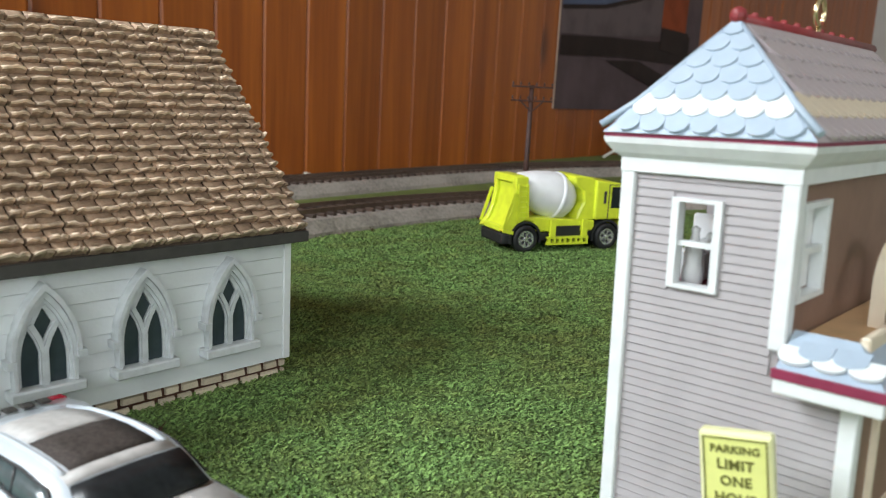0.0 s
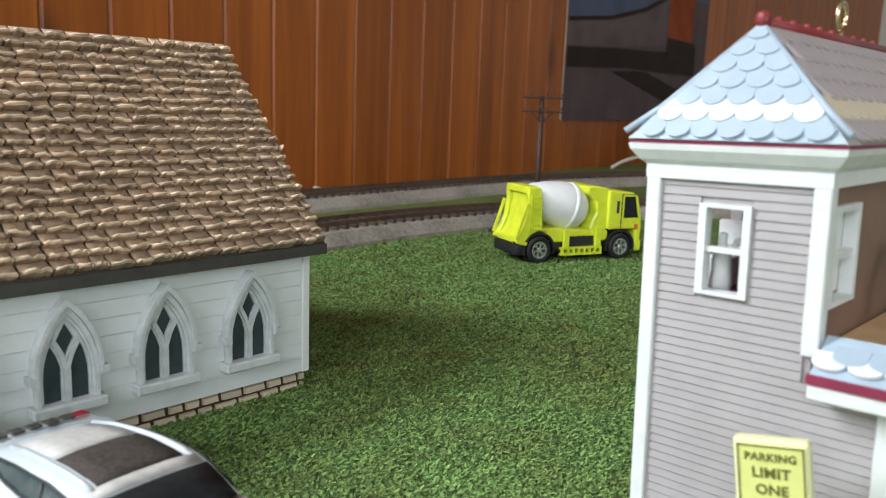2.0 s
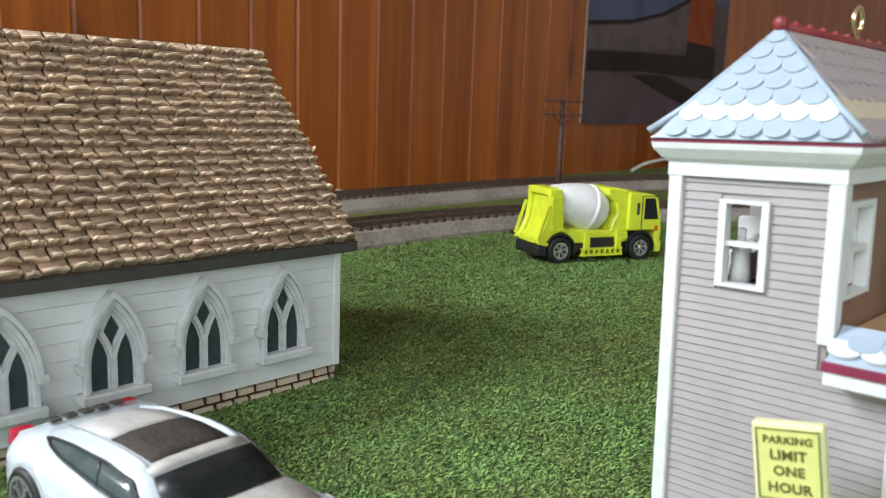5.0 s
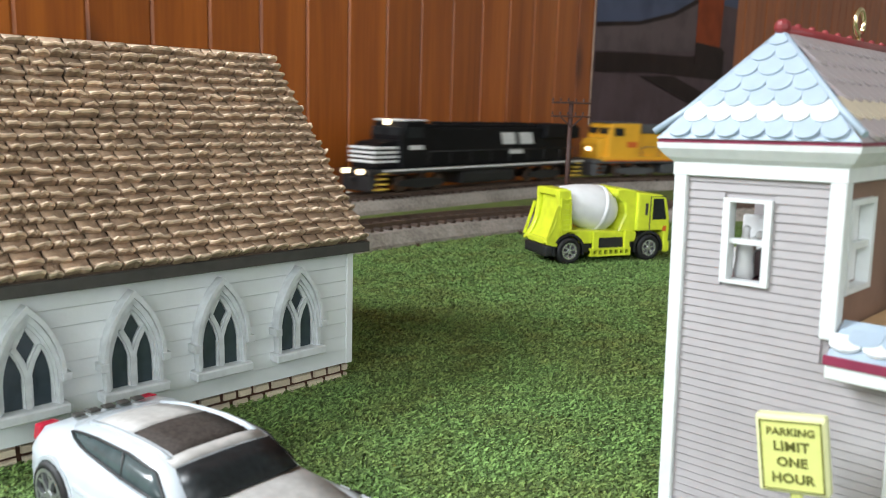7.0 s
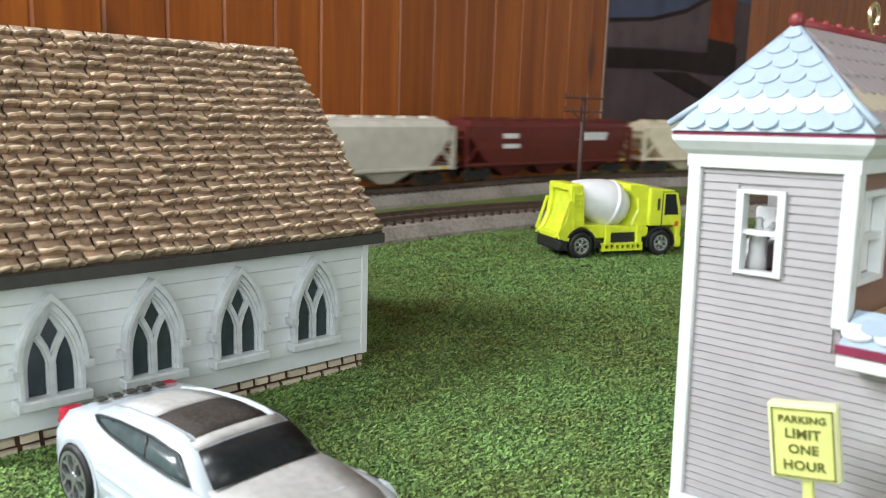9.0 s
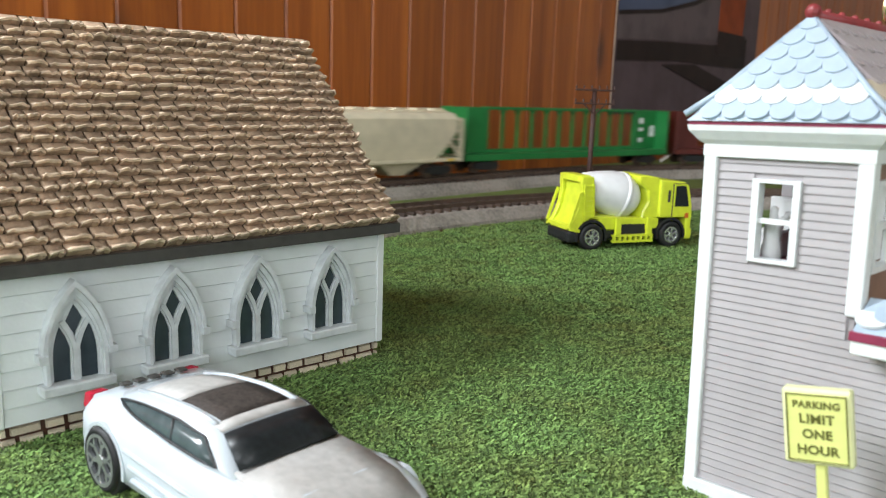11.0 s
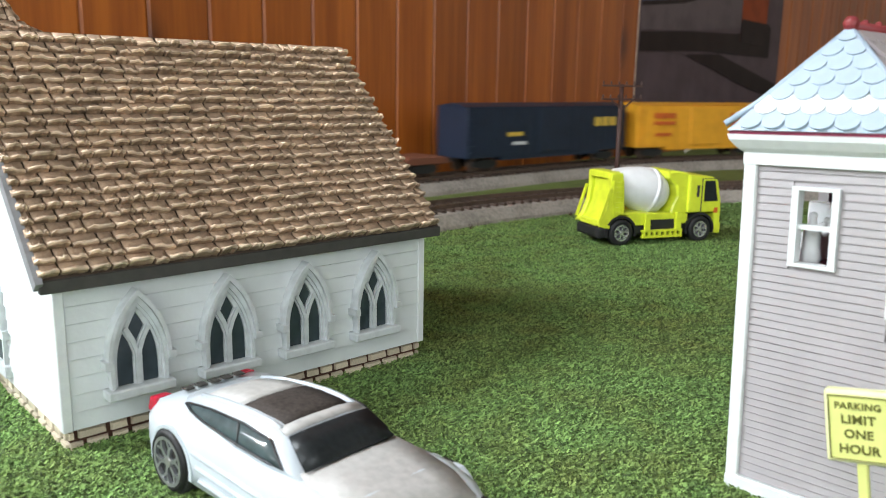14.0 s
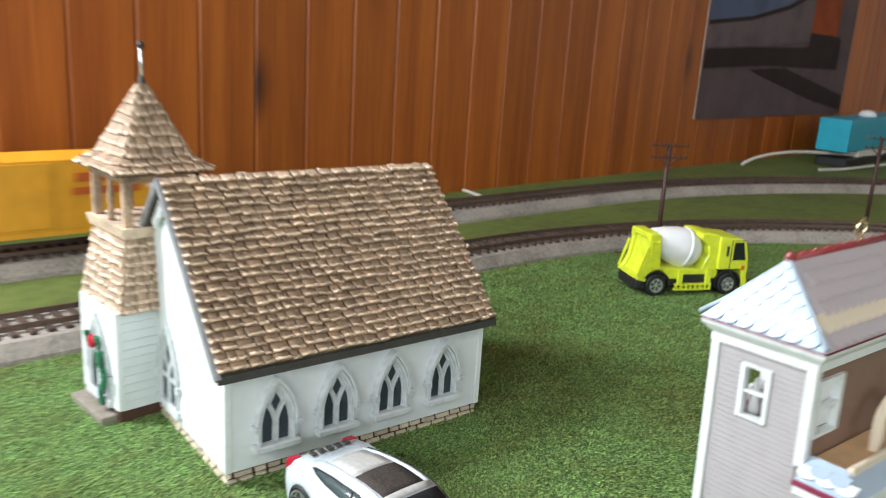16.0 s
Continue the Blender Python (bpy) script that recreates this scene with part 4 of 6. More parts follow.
    part("roof_edge", box((-e + 0.0002, -e + 0.0002, H_EAVE + 0.0021), (x1 + e, u1 + e - 0.0002, H_EAVE + 0.0028)), M_PLUM, h, "plum line under the roof edge")
    # the roof: hipped front, slopes either side, gently flared
    ez, mid, rx = H_EAVE + 0.0028, u1 / 2, 0.0058
    rb = bmesh.new()
    A = [rb.verts.new(c) for c in ((-e, -e, ez), (x1 + e, -e, ez), (x1 + e, u1 + e, ez), (-e, u1 + e, ez))]
    R = [rb.verts.new(c) for c in ((rx, mid, H_RIDGE), (x1 - rx, mid, H_RIDGE))]
    for f in ((A[0], A[1], R[1], R[0]), (A[1], A[2], R[1]), (A[2], A[3], R[0], R[1]), (A[3], A[0], R[0]), (A[3], A[2], A[1], A[0])):
        rb.faces.new(f)
    roof = part("roof", rb, M_LILACROOF, h, "lilac-grey hipped roof with pale blue front")
    run = math.hypot(H_RIDGE - ez, rx + e)
    tilt = math.degrees(math.atan2(H_RIDGE - ez, rx + e))
    hip = Matrix.Translation((-e, mid, ez)) @ Matrix.Rotation(radians(-90), 4, "Z") @ Matrix.Rotation(radians(tilt), 4, "X")
    fb = bmesh.new()
    half = u1 / 2 + e
    vs = [fb.verts.new(hip @ Vector(c)) for c in ((-half, 0, 0.0003), (half, 0, 0.0003), (0.0004, run, 0.0003), (-0.0004, run, 0.0003))]
    fb.faces.new(vs)
    panel = part("front_hip", fb, M_BLUEROOF, roof, "pale blue scalloped front hip")
    scale_field(panel, hip @ Matrix.Translation((0, 0.0002, 0.0003)), 2 * half, run, 7, 0.0043, (1,), {False: M_BLUEROOF, True: M_ICE})
    hips = bmesh.new()
    for sy in (-1, 1):
        tube(hips, [(-e - 0.0004, mid + sy * (half + 0.0004), ez + 0.0012), (-e + 0.0026, mid + sy * (half - 0.0045), ez + 0.0052), (rx, mid, H_RIDGE + 0.0002)], 0.0006, 8)
    part("hip_roll", hips, M_BLUEROOF, roof, "pale blue rounded hip edge")
    # rows of tongue-shaped slates on the long slopes
    run2 = math.hypot(H_RIDGE - ez, half)
    tilt2 = math.degrees(math.atan2(H_RIDGE - ez, half))
    for base in (Matrix.Translation((-e, -e, ez)), Matrix.Translation((x1 + e, u1 + e, ez)) @ Matrix.Rotation(math.pi, 4, "Z")):
        sl = base @ Matrix.Rotation(radians(tilt2), 4, "X")
        nrow, w = 6, 0.0042
        hh = run2 / nrow
        proto = {}
        for i in range(nrow):
            off = (rx + e) * (i + 0.25) / nrow
            x = off + w * (0.95 if i % 2 else 1.45)
            while x < x1 + 2 * e - off - w * 1.2:
                mm = sl @ Matrix.Translation((x, i * hh, 0.0002))
                white = i == 1
                if white not in proto:
                    proto[white] = part("roof_slate", scale_mesh(w * 0.99, hh * 1.3, 0.0005), M_CREAM if white else M_LILACROOF, roof, "cream roof slate" if white else "", mm)
                else:
                    again(proto[white], mm)
                x += w
    part("ridge", cyl(bmesh.new(), (rx - 0.0004, mid, H_RIDGE + 0.0004), (x1 - rx, mid, H_RIDGE + 0.0004), 0.0011, None, 10), M_RIDGE, roof, "dark red ridge roll")
    for k in range(10):
        kb = bmesh.new()
        bmesh.ops.create_uvsphere(kb, u_segments=10, v_segments=7, radius=0.0014 if k == 0 else 0.0007, matrix=Matrix.Translation((rx + k * 0.0062, mid, H_RIDGE + (0.0010 if k == 0 else 0.0014))))
        part("ridge_knob", kb, M_RIDGE, roof)
    # the hanging hook
    hk = bmesh.new()
    tube(hk, [(0.0415, mid, H_RIDGE), (0.0415, mid, H_RIDGE + 0.0026)] + [(0.0415 - 0.0024 * math.sin(a), mid, H_RIDGE + 0.0050 - 0.0024 * math.cos(a)) for a in (math.tau * k / 18 for k in range(0, 17))], 0.0005, 8)
    part("hook", hk, M_GOLD, h, "gold wire hanging loop")
    # the front window, with a muntin
    win = part("window", strip(bmesh.new(), [(wa0 - 0.0002, wz0 - 0.0002), (wa1 + 0.0002, wz0 - 0.0002), (wa1 + 0.0002, wz1 + 0.0002), (wa0 - 0.0002, wz1 + 0.0002)], 0.0014, -0.0011, 0.0012, closed=True, m=F(0)), M_TRIM, h, "white sash window open to the room")
    part("muntin", strip(bmesh.new(), [(wa0, (wz0 + wz1) / 2), (wa1, (wz0 + wz1) / 2)], 0.0009, -0.0005, 0.0006, m=F(0)), M_TRIM, win)
    sill = part("window", strip(bmesh.new(), [(ww0, 0.0478), (ww1, 0.0478), (ww1, 0.0622), (ww0, 0.0622)], 0.0016, -0.0010, 0.0012, closed=True), M_TRIM, h, "white sash window on the balcony")
    part("muntin", strip(bmesh.new(), [(ww0, 0.055), (ww1, 0.055)], 0.0011, -0.0006, 0.0008), M_TRIM, sill)
    part("blind", box((ww0 + 0.0005, 0.0013, 0.0485), (ww1 - 0.0005, 0.0016, 0.0615)), M_MARK, sill, "white blind")
    # furniture seen through the window
    fur = bmesh.new()
    lp = Matrix.Translation((0.0050, u1 - 0.0099, 0.0462))
    turned(fur, [(0.0010, 0), (0.0016, 0.0004), (0.0019, 0.0022), (0.0017, 0.0036), (0.0015, 0.0044), (0.0016, 0.0054), (0.0015, 0.0072), (0.0009, 0.0082), (0.0006, 0.0094), (0.0008, 0.0102), (0.0003, 0.0107)], lp, 14)
    tube(fur, [lp @ Vector(c) for c in ((0, 0, 0.0078), (0.0004, -0.0012, 0.0082), (0.0006, -0.0022, 0.0088))], 0.0005, 8)
    bmesh.ops.create_uvsphere(fur, u_segments=10, v_segments=7, radius=0.0007, matrix=lp @ Matrix.Translation((0.0006, -0.0023, 0.0092)))
    part("pedestal_lamp", fur, M_MARK, h, "white moulded lamp on a pedestal")
    ch = bmesh.new()
    bx(ch, (0.012, u1 - 0.0085, 0.0462), (0.018, u1 - 0.0035, 0.0515))
    bx(ch, (0.017, u1 - 0.0085, 0.0515), (0.018, u1 - 0.0035, 0.0575))
    bx(ch, (0.012, u1 - 0.0085, 0.0515), (0.0132, u1 - 0.0075, 0.0535))
    part("armchair", bevel(ch, 0.0004), M_MARK, h, "white moulded chair")
    # balcony and the porch roof before it
    part("balcony_floor", box((t, lb + 0.001, 0.0404), (x1 - t, -0.0002, 0.0414), 0.0002), M_DECK, h, "tan balcony floor")
    part("balcony_rail", box((0.0015, lb - 0.0010, 0.0414), (x1 - t, lb + 0.0005, 0.0446), 0.0003), M_CREAM, h, "cream balcony edge")
    arch_bm = bmesh.new()
    strip(arch_bm, [(0.0235, 0.0414), (0.0235, 0.0480)] + [(0.0305 - 0.007 * math.cos(a), 0.0480 + 0.0065 * math.sin(a)) for a in (math.pi * k / 10 for k in range(1, 10))] + [(0.0375, 0.0480), (0.0375, 0.0414)], 0.0026, -0.0085, -0.0060)
    part("balcony_arch", arch_bm, M_CREAM, h, "cream arched balcony gate")
    pr = bmesh.new()
    o = 0.0052
    pa = [pr.verts.new(c) for c in ((-o, -0.0015, 0.0392), (-o, lb - o, 0.0392), (0.0015, lb + 0.0005, 0.0438), (0.0015, -0.0015, 0.0438), (x1, lb - o, 0.0392), (x1, lb + 0.0005, 0.0438), (0.0015, -0.0015, 0.0392), (x1, lb + 0.0005, 0.0392), (0.0015, lb + 0.0005, 0.0392))]
    for f in ((0, 1, 2, 3), (1, 4, 5, 2), (0, 3, 6), (4, 7, 5)):
        pr.faces.new([pa[k] for k in f])
    pr.faces.new((pa[6], pa[8], pa[7], pa[4], pa[1], pa[0]))
    bmesh.ops.recalc_face_normals(pr, faces=pr.faces)
    porch = part("porch_roof", pr, M_BLUEROOF, h, "pale blue scalloped porch roof")
    ph = math.hypot(o + 0.0015, 0.0046)
    pt = math.degrees(math.atan2(0.0046, o + 0.0015))
    pm = Matrix.Translation((-o, (lb - o - 0.0015) / 2, 0.0392)) @ Matrix.Rotation(radians(-90), 4, "Z") @ Matrix.Rotation(radians(pt), 4, "X")
    made = {}
    for i, (xs, z) in enumerate((((-0.0054, -0.0006, 0.0042), False), ((-0.0030, 0.0018), True))):
        for x in xs:
            mm = pm @ Matrix.Translation((x, 0.0006 + (0.0018 if z else 0.0004), 0.0002))
            key = not z
            if key not in made:
                made[key] = part("porch_scale", scale_mesh(0.0047, 0.0036), M_ICE if key else M_BLUEROOF, porch, "white porch roof scale" if key else "", mm)
            else:
                again(made[key], mm)
    part("porch_trim", box((-o - 0.0004, lb - o - 0.0004, 0.0378), (0.0004, -0.0011, 0.0393), 0.0001), M_PLUM, porch, "plum trim line")
    part("porch_fascia", box((-o, lb - o, 0.0355), (0.0008, -0.0013, 0.0379), 0.0002), M_TRIM, porch, "white porch fascia")
    part("porch_fascia", box((0.0009, lb - o, 0.0355), (x1, lb - 0.0002, 0.0391), 0.0002), M_TRIM, porch, "white porch fascia")
    lw = bmesh.new()
    strip(lw, [(0.012, 0.012), (0.030, 0.012), (0.030, 0.031), (0.012, 0.031)], 0.0016, lb - 0.001, lb + 0.0004, closed=True)
    part("lower_window", lw, M_CREAM, h, "cream lower window frame")
    return h


build_house()


# ---- the little parking sign ----
def build_sign():
    s = thing("parking_sign", pose(0.1185, 0.0412, 0, 0, 0, -90), "yellow-green moulded parking sign on a thin post", "sign")
    lean = Matrix.Rotation(radians(10.0), 4, "Z") @ Matrix.Rotation(radians(-9.0), 4, "Y")
    part("post", box((-0.0007, -0.0007, 0), (0.0009, 0.0009, 0.0215), 0.0002, m=lean), M_SIGN, s)
    part("plate", box((-0.0051, -0.0012, 0.0190), (0.0051, 0.0012, 0.0313), 0.0003, m=lean), M_SIGNEDGE, s, "pale yellow plate")
    part("face", box((-0.0045, -0.0014, 0.0196), (0.0045, -0.0011, 0.0306), 0.0001, m=lean), M_SIGN, s, "yellow-green sign face")
    rim = bmesh.new()
    strip(rim, [(-0.0044, 0.0197), (0.0044, 0.0197), (0.0044, 0.0305), (-0.0044, 0.0305)], 0.00022, -0.0016, -0.0012, closed=True, m=lean)
    part("face_rim", rim, M_INK, s)
    for words, z, size in (("PARKING", 0.02835, 0.00160), ("LIMIT", 0.02590, 0.00210), ("ONE", 0.02345, 0.00205), ("HOUR", 0.02085, 0.00210)):
        text_mesh(words, size, M_INK, s, lean @ pose(0, -0.00145, z, 90, 0, 0), 0.0001)
    return s


build_sign()

# ---- toy vehicles ----
def wheel_set(parent, centre, r, w, rim_mat, spokes, side=-1, rim_label="bright metal rim", k=1.0):
    """A wheel with tyre and spoked rim; axle along local y, side: which way its face looks."""
    c = Vector(centre)
    to = Matrix.Translation(c) @ Matrix.Rotation(radians(90 * (1 if side < 0 else -1)), 4, "X")
    ty = part("wheel", turned(bmesh.new(), [(r * 0.66 * k, -w / 2), (r * 0.92, -w / 2), (r, -w * 0.3), (r, w * 0.3), (r * 0.93, w / 2), (r * 0.68 * k, w / 2), (r * 0.66 * k, w * 0.2)], to, 28), M_TYRE, parent, "black wheel")
    rb = bmesh.new()
    r = r * k
    ring = [(math.cos(math.tau * i / 24) * r * 0.64, math.sin(math.tau * i / 24) * r * 0.64) for i in range(24)]
    mm = to @ Matrix.Rotation(radians(-90), 4, "X")
    strip(rb, ring, r * 0.09, -w * 0.52, -w * 0.2, closed=True, m=mm)
    for i in range(spokes):
        a = math.tau * (i + 0.25) / spokes
        p, q = (math.cos(a) * r * 0.12, math.sin(a) * r * 0.12), (math.cos(a) * r * 0.40, math.sin(a) * r * 0.40)
        strip(rb, [p, q], r * 0.11, -w * 0.47, -w * 0.2, m=mm)
        for da in (-0.3, 0.3):
            strip(rb, [q, (math.cos(a + da) * r * 0.62, math.sin(a + da) * r * 0.62)], r * 0.075, -w * 0.48, -w * 0.2, m=mm)
    cyl(rb, to @ Vector((0, 0, w * 0.2)), to @ Vector((0, 0, w * 0.5)), r * 0.16, None, 12)
    part("rim", rb, rim_mat, ty, rim_label)
    hub = bmesh.new()
    cyl(hub, to @ Vector((0, 0, w * 0.1)), to @ Vector((0, 0, w * 0.22)), r * 0.655, None, 20)
    part("hub", hub, M_BLACK, ty)
    return ty


def loft(bm, sections, caps=True, smooth=True):
    rings = [[bm.verts.new(c) for c in s] for s in sections]
    n = len(rings[0])
    for a, b in zip(rings, rings[1:]):
        for k in range(n):
            bm.faces.new((a[k], a[(k + 1) % n], b[(k + 1) % n], b[k])).smooth = smooth
    if caps:
        bm.faces.new(rings[0][::-1])
        bm.faces.new(rings[-1])
    bmesh.ops.recalc_face_normals(bm, faces=bm.faces)
    return bm


def build_car():
    """A die-cast car, 74 mm long; local x forward, ground at z = 0."""
    c = thing("toy_car", pose(0.0585, 0.1195, 0.0004, 0, 0, -85), "pearl white die-cast toy car with dark sunroof, dusty", "toy car")
    L = 0.037
    rw, fw = -0.0235, 0.0225            # axles
    R = 0.0062
    body = bmesh.new()
    # stations: x, half width, sill z, shoulder z, deck z
    st = [(-0.0370, 0.0100, 0.0050, 0.0115, 0.0125), (-0.0362, 0.0122, 0.0036, 0.0124, 0.0142), (-0.0330, 0.0138, 0.0030, 0.0130, 0.0156), (-0.0270, 0.0146, 0.0026, 0.0136, 0.0164),
          (-0.0150, 0.0144, 0.0024, 0.0138, 0.0160), (0.0000, 0.0142, 0.0024, 0.0134, 0.0150), (0.0080, 0.0142, 0.0024, 0.0131, 0.0146), (0.0160, 0.0144, 0.0024, 0.0128, 0.0141),
          (0.0240, 0.0146, 0.0026, 0.0127, 0.0137), (0.0300, 0.0142, 0.0030, 0.0112, 0.0120), (0.0350, 0.0124, 0.0034, 0.0088, 0.0096), (0.0370, 0.0094, 0.0042, 0.0066, 0.0072)]
    secs = []
    for x, hw, zs, zh, zd in st:
        half = [(hw * 0.86, zs), (hw * 0.97, zs + 0.0012), (hw, (zs + zh) * 0.5), (hw * 0.985, zh - 0.0012), (hw * 0.93, zh), (hw * 0.80, zd - 0.0003), (hw * 0.40, zd)]
        secs.append([(x, -y, z) for y, z in half] + [(x, y, z) for y, z in half[::-1]])
    loft(body, secs)
    body_ob = part("body", body, M_CARWHITE, c, "pearl white body")
    # the arches over the wheels
    for ax in (rw, fw):
        for sy in (-1, 1):
            arch_bm = bmesh.new()
            pts = [(ax + math.cos(a) * R * 1.14, 0.0060 + math.sin(a) * R * 1.10) for a in (math.pi * (k / 14 * 1.16 - 0.08) for k in range(15))]
            if ax == fw:
                pts = [(px, min(pz, 0.0118)) for px, pz in pts]
            strip(arch_bm, pts, R * 0.14, min(sy * 0.0120, sy * 0.0146), max(sy * 0.0120, sy * 0.0146))
            part("wheel_arch", arch_bm, M_CARWHITE, body_ob)
            well = bmesh.new()
            cyl(well, (ax, sy * 0.0100, 0.0060), (ax, sy * 0.0146, 0.0060), R * (1.07 if ax == rw else 0.96), None, 24)
            part("wheel_well", well, M_BLACK, body_ob)
            wheel_set(c, (ax, sy * 0.0135, R), R, 0.0036, M_GREYWHEEL, 6, sy, "grey multi-spoke rim", 1.18)
    # greenhouse: sloping screen, long falling roof
    cab = bmesh.new()
    g = [(-0.0310, 0.0086, 0.0150, 0.0156, 0.0066), (-0.0240, 0.0108, 0.0152, 0.0175, 0.0080), (-0.0150, 0.0118, 0.0150, 0.0192, 0.0090), (-0.0050, 0.0122, 0.0146, 0.0200, 0.0094), (0.0020, 0.0122, 0.0144, 0.0199, 0.0095), (0.0060, 0.0121, 0.0142, 0.0192, 0.0095), (0.0130, 0.0116, 0.0136, 0.0145, 0.0104)]
    secs = []
    for x, hb_, zb, zt, ht in g:
        half = [(hb_, zb - 0.001), (hb_ * 0.99, zb + (zt - zb) * 0.25), (ht * 1.06, zb + (zt - zb) * 0.82), (ht * 0.90, zt - 0.0002), (ht * 0.5, zt + 0.0002)]
        secs.append([(x, -y, z) for y, z in half] + [(x, y, z) for y, z in half[::-1]])
    loft(cab, secs)
    cab_ob = part("cabin", cab, M_CARWHITE, c)

    def skin(name, grid, material, label, lift=0.0003):
        bm = bmesh.new()
        rows = [[bm.verts.new(p) for p in r] for r in grid]
        for a, b in zip(rows, rows[1:]):
            for k in range(len(a) - 1):
                bm.faces.new((a[k], a[k + 1], b[k + 1], b[k])).smooth = True
        bmesh.ops.recalc_face_normals(bm, faces=bm.faces)
        bmesh.ops.solidify(bm, geom=list(bm.faces), thickness=lift)
        return part(name, bm, material, cab_ob, label)
    # roof skins follow the roof line
    def roof_z(x):
        for (xa, *_a), (xb, *_b) in zip(g, g[1:]):
            if xa <= x <= xb:
                t = (x - xa) / (xb - xa)
                return _a[2] + (_b[2] - _a[2]) * t, _a[3] + (_b[3] - _a[3]) * t
        return g[-1][3], g[-1][4]

    def roof_strip(x0, x1, f, n=7):
        out = []
        for i in range(n):
            x = x0 + (x1 - x0) * i / (n - 1)
            z, ht = roof_z(x)
            out.append([(x, ht * f * v, z + 0.00045 - 0.0004 * abs(v) ** 3) for v in (-1, -0.5, 0, 0.5, 1)])
        return out
    skin("sunroof", roof_strip(-0.0090, 0.0038, 0.75), M_SUNROOF, "dusty dark sunroof panel")
    skin("roof_panel", roof_strip(-0.0225, -0.0093, 0.75), M_DUST_SHADE, "dusty white roof panel with shade in its grey")
    skin("roof_header", roof_strip(0.0037, 0.0062, 0.92, 3), M_DUST_SHADE, "dusty roof edge over the windscreen")
    rails = bmesh.new()
    for sy in (-1, 1):
        tube(rails, [(x, sy * roof_z(x)[1] * 0.86, roof_z(x)[0] - 0.0001) for x in (-0.0235, -0.017, -0.010, -0.004, 0.001, 0.004)], 0.0005, 6)
    part("roof_rail", rails, M_CARWHITE, cab_ob, "white roof rails")
    # windscreen
    skin("windscreen", [[(0.0070, y * 0.0089, 0.0195 - 0.0003 * y * y) for y in (-1, -0.5, 0, 0.5, 1)], [(0.0098, y * 0.0095, 0.0177 - 0.0002 * y * y) for y in (-1, -0.5, 0, 0.5, 1)], [(0.0130, y * 0.0101, 0.01525) for y in (-1, -0.5, 0, 0.5, 1)]], M_SMOKE, "dark dusty windscreen", 0.0004)
    for sy in (-1, 1):
        low = [(-0.0250, 0.0162), (-0.0150, 0.0159), (-0.0040, 0.0154), (0.0092, 0.0148)]
        high = [(-0.0235, 0.0166), (-0.0150, 0.0180), (-0.0040, 0.0187), (0.0040, 0.0183)]

        def out(x, z):
            i = max(k for k in range(len(g) - 1) if g[k][0] <= x)
            t = (x - g[i][0]) / (g[i + 1][0] - g[i][0])
            hb_, zb, zt, ht = (g[i][k] + (g[i + 1][k] - g[i][k]) * t for k in (1, 2, 3, 4))
            v = (z - zb) / (zt - zb)
            y = hb_ * 0.99 + (ht * 1.06 - hb_ * 0.99) * max(0, min(1, (v - 0.25) / 0.57))
            return (x, sy * (y + 0.00035), z)
        grid = []
        for k in range(10):
            u = k / 9
            j = min(2, int(u * 3))
            v = u * 3 - j
            pl = [low[j][q] + (low[j + 1][q] - low[j][q]) * v for q in (0, 1)]
            phh = [high[j][q] + (high[j + 1][q] - high[j][q]) * v for q in (0, 1)]
            grid.append([out(pl[0] + (phh[0] - pl[0]) * w, pl[1] + (phh[1] - pl[1]) * w) for w in (0, 0.5, 1)])
        skin("side_window", grid, M_SIDEGLASS, "grey-green side glass", 0.0003)
        surround = bmesh.new()
        loop = [r[0] for r in grid] + [r[2] for r in grid[::-1]] + [grid[0][0]]
        tube(surround, loop, 0.00026, 6)
        part("window_surround", surround, M_BLACK, cab_ob, "thin dark window surround")
        pil = bmesh.new()
        tube(pil, [out(-0.0035, 0.0150), out(-0.0045, 0.0175), out(-0.0055, 0.0186)], 0.0003, 6)
        part("pillar", pil, M_BLACK, cab_ob)
        lampb = bmesh.new()
        bx(lampb, (-0.0372, min(sy * 0.0080, sy * 0.0118), 0.0118), (-0.0332, max(sy * 0.0080, sy * 0.0118), 0.0152))
        for v in lampb.verts:
            if v.co.x > -0.034 and v.co.z > 0.014:
                v.co.z += 0.0003
            if v.co.z > 0.014 and v.co.x < -0.035:
                v.co.x += 0.0012
        bevel(lampb, 0.0006, 2)
        part("tail_light", lampb, M_RED, c, "red tail light")
        hl = bmesh.new()
        bx(hl, (0.0318, min(sy * 0.0080, sy * 0.0124), 0.0072), (0.0352, max(sy * 0.0080, sy * 0.0124), 0.0100))
        part("headlight", bevel(hl, 0.0006, 2), M_BLACK, c, "dark headlight")
        for z, x0, x1 in ((0.0104, -0.016, 0.010), (0.0078, -0.0145, 0.011), (0.0055, -0.0135, 0.012)):
            cr = bmesh.new()
            tube(cr, [(x0, sy * 0.01435, z), ((x0 + x1) / 2, sy * 0.01425, z - 0.0006), (x1, sy * 0.0142, z - 0.0012)], 0.00048, 6)
            part("side_crease", cr, M_CARWHITE, body_ob)
    # rear deck marks, hood crease, aerial
    for k in range(5):
        b = bmesh.new()
        bx(b, (-0.0322, -0.0070 + k * 0.0030, 0.0164), (-0.0298, -0.0052 + k * 0.0030 + 0.0004, 0.0168))
        part("deck_mark", bevel(b, 0.0003), M_FASCIA, c, "worn grey deck mark")
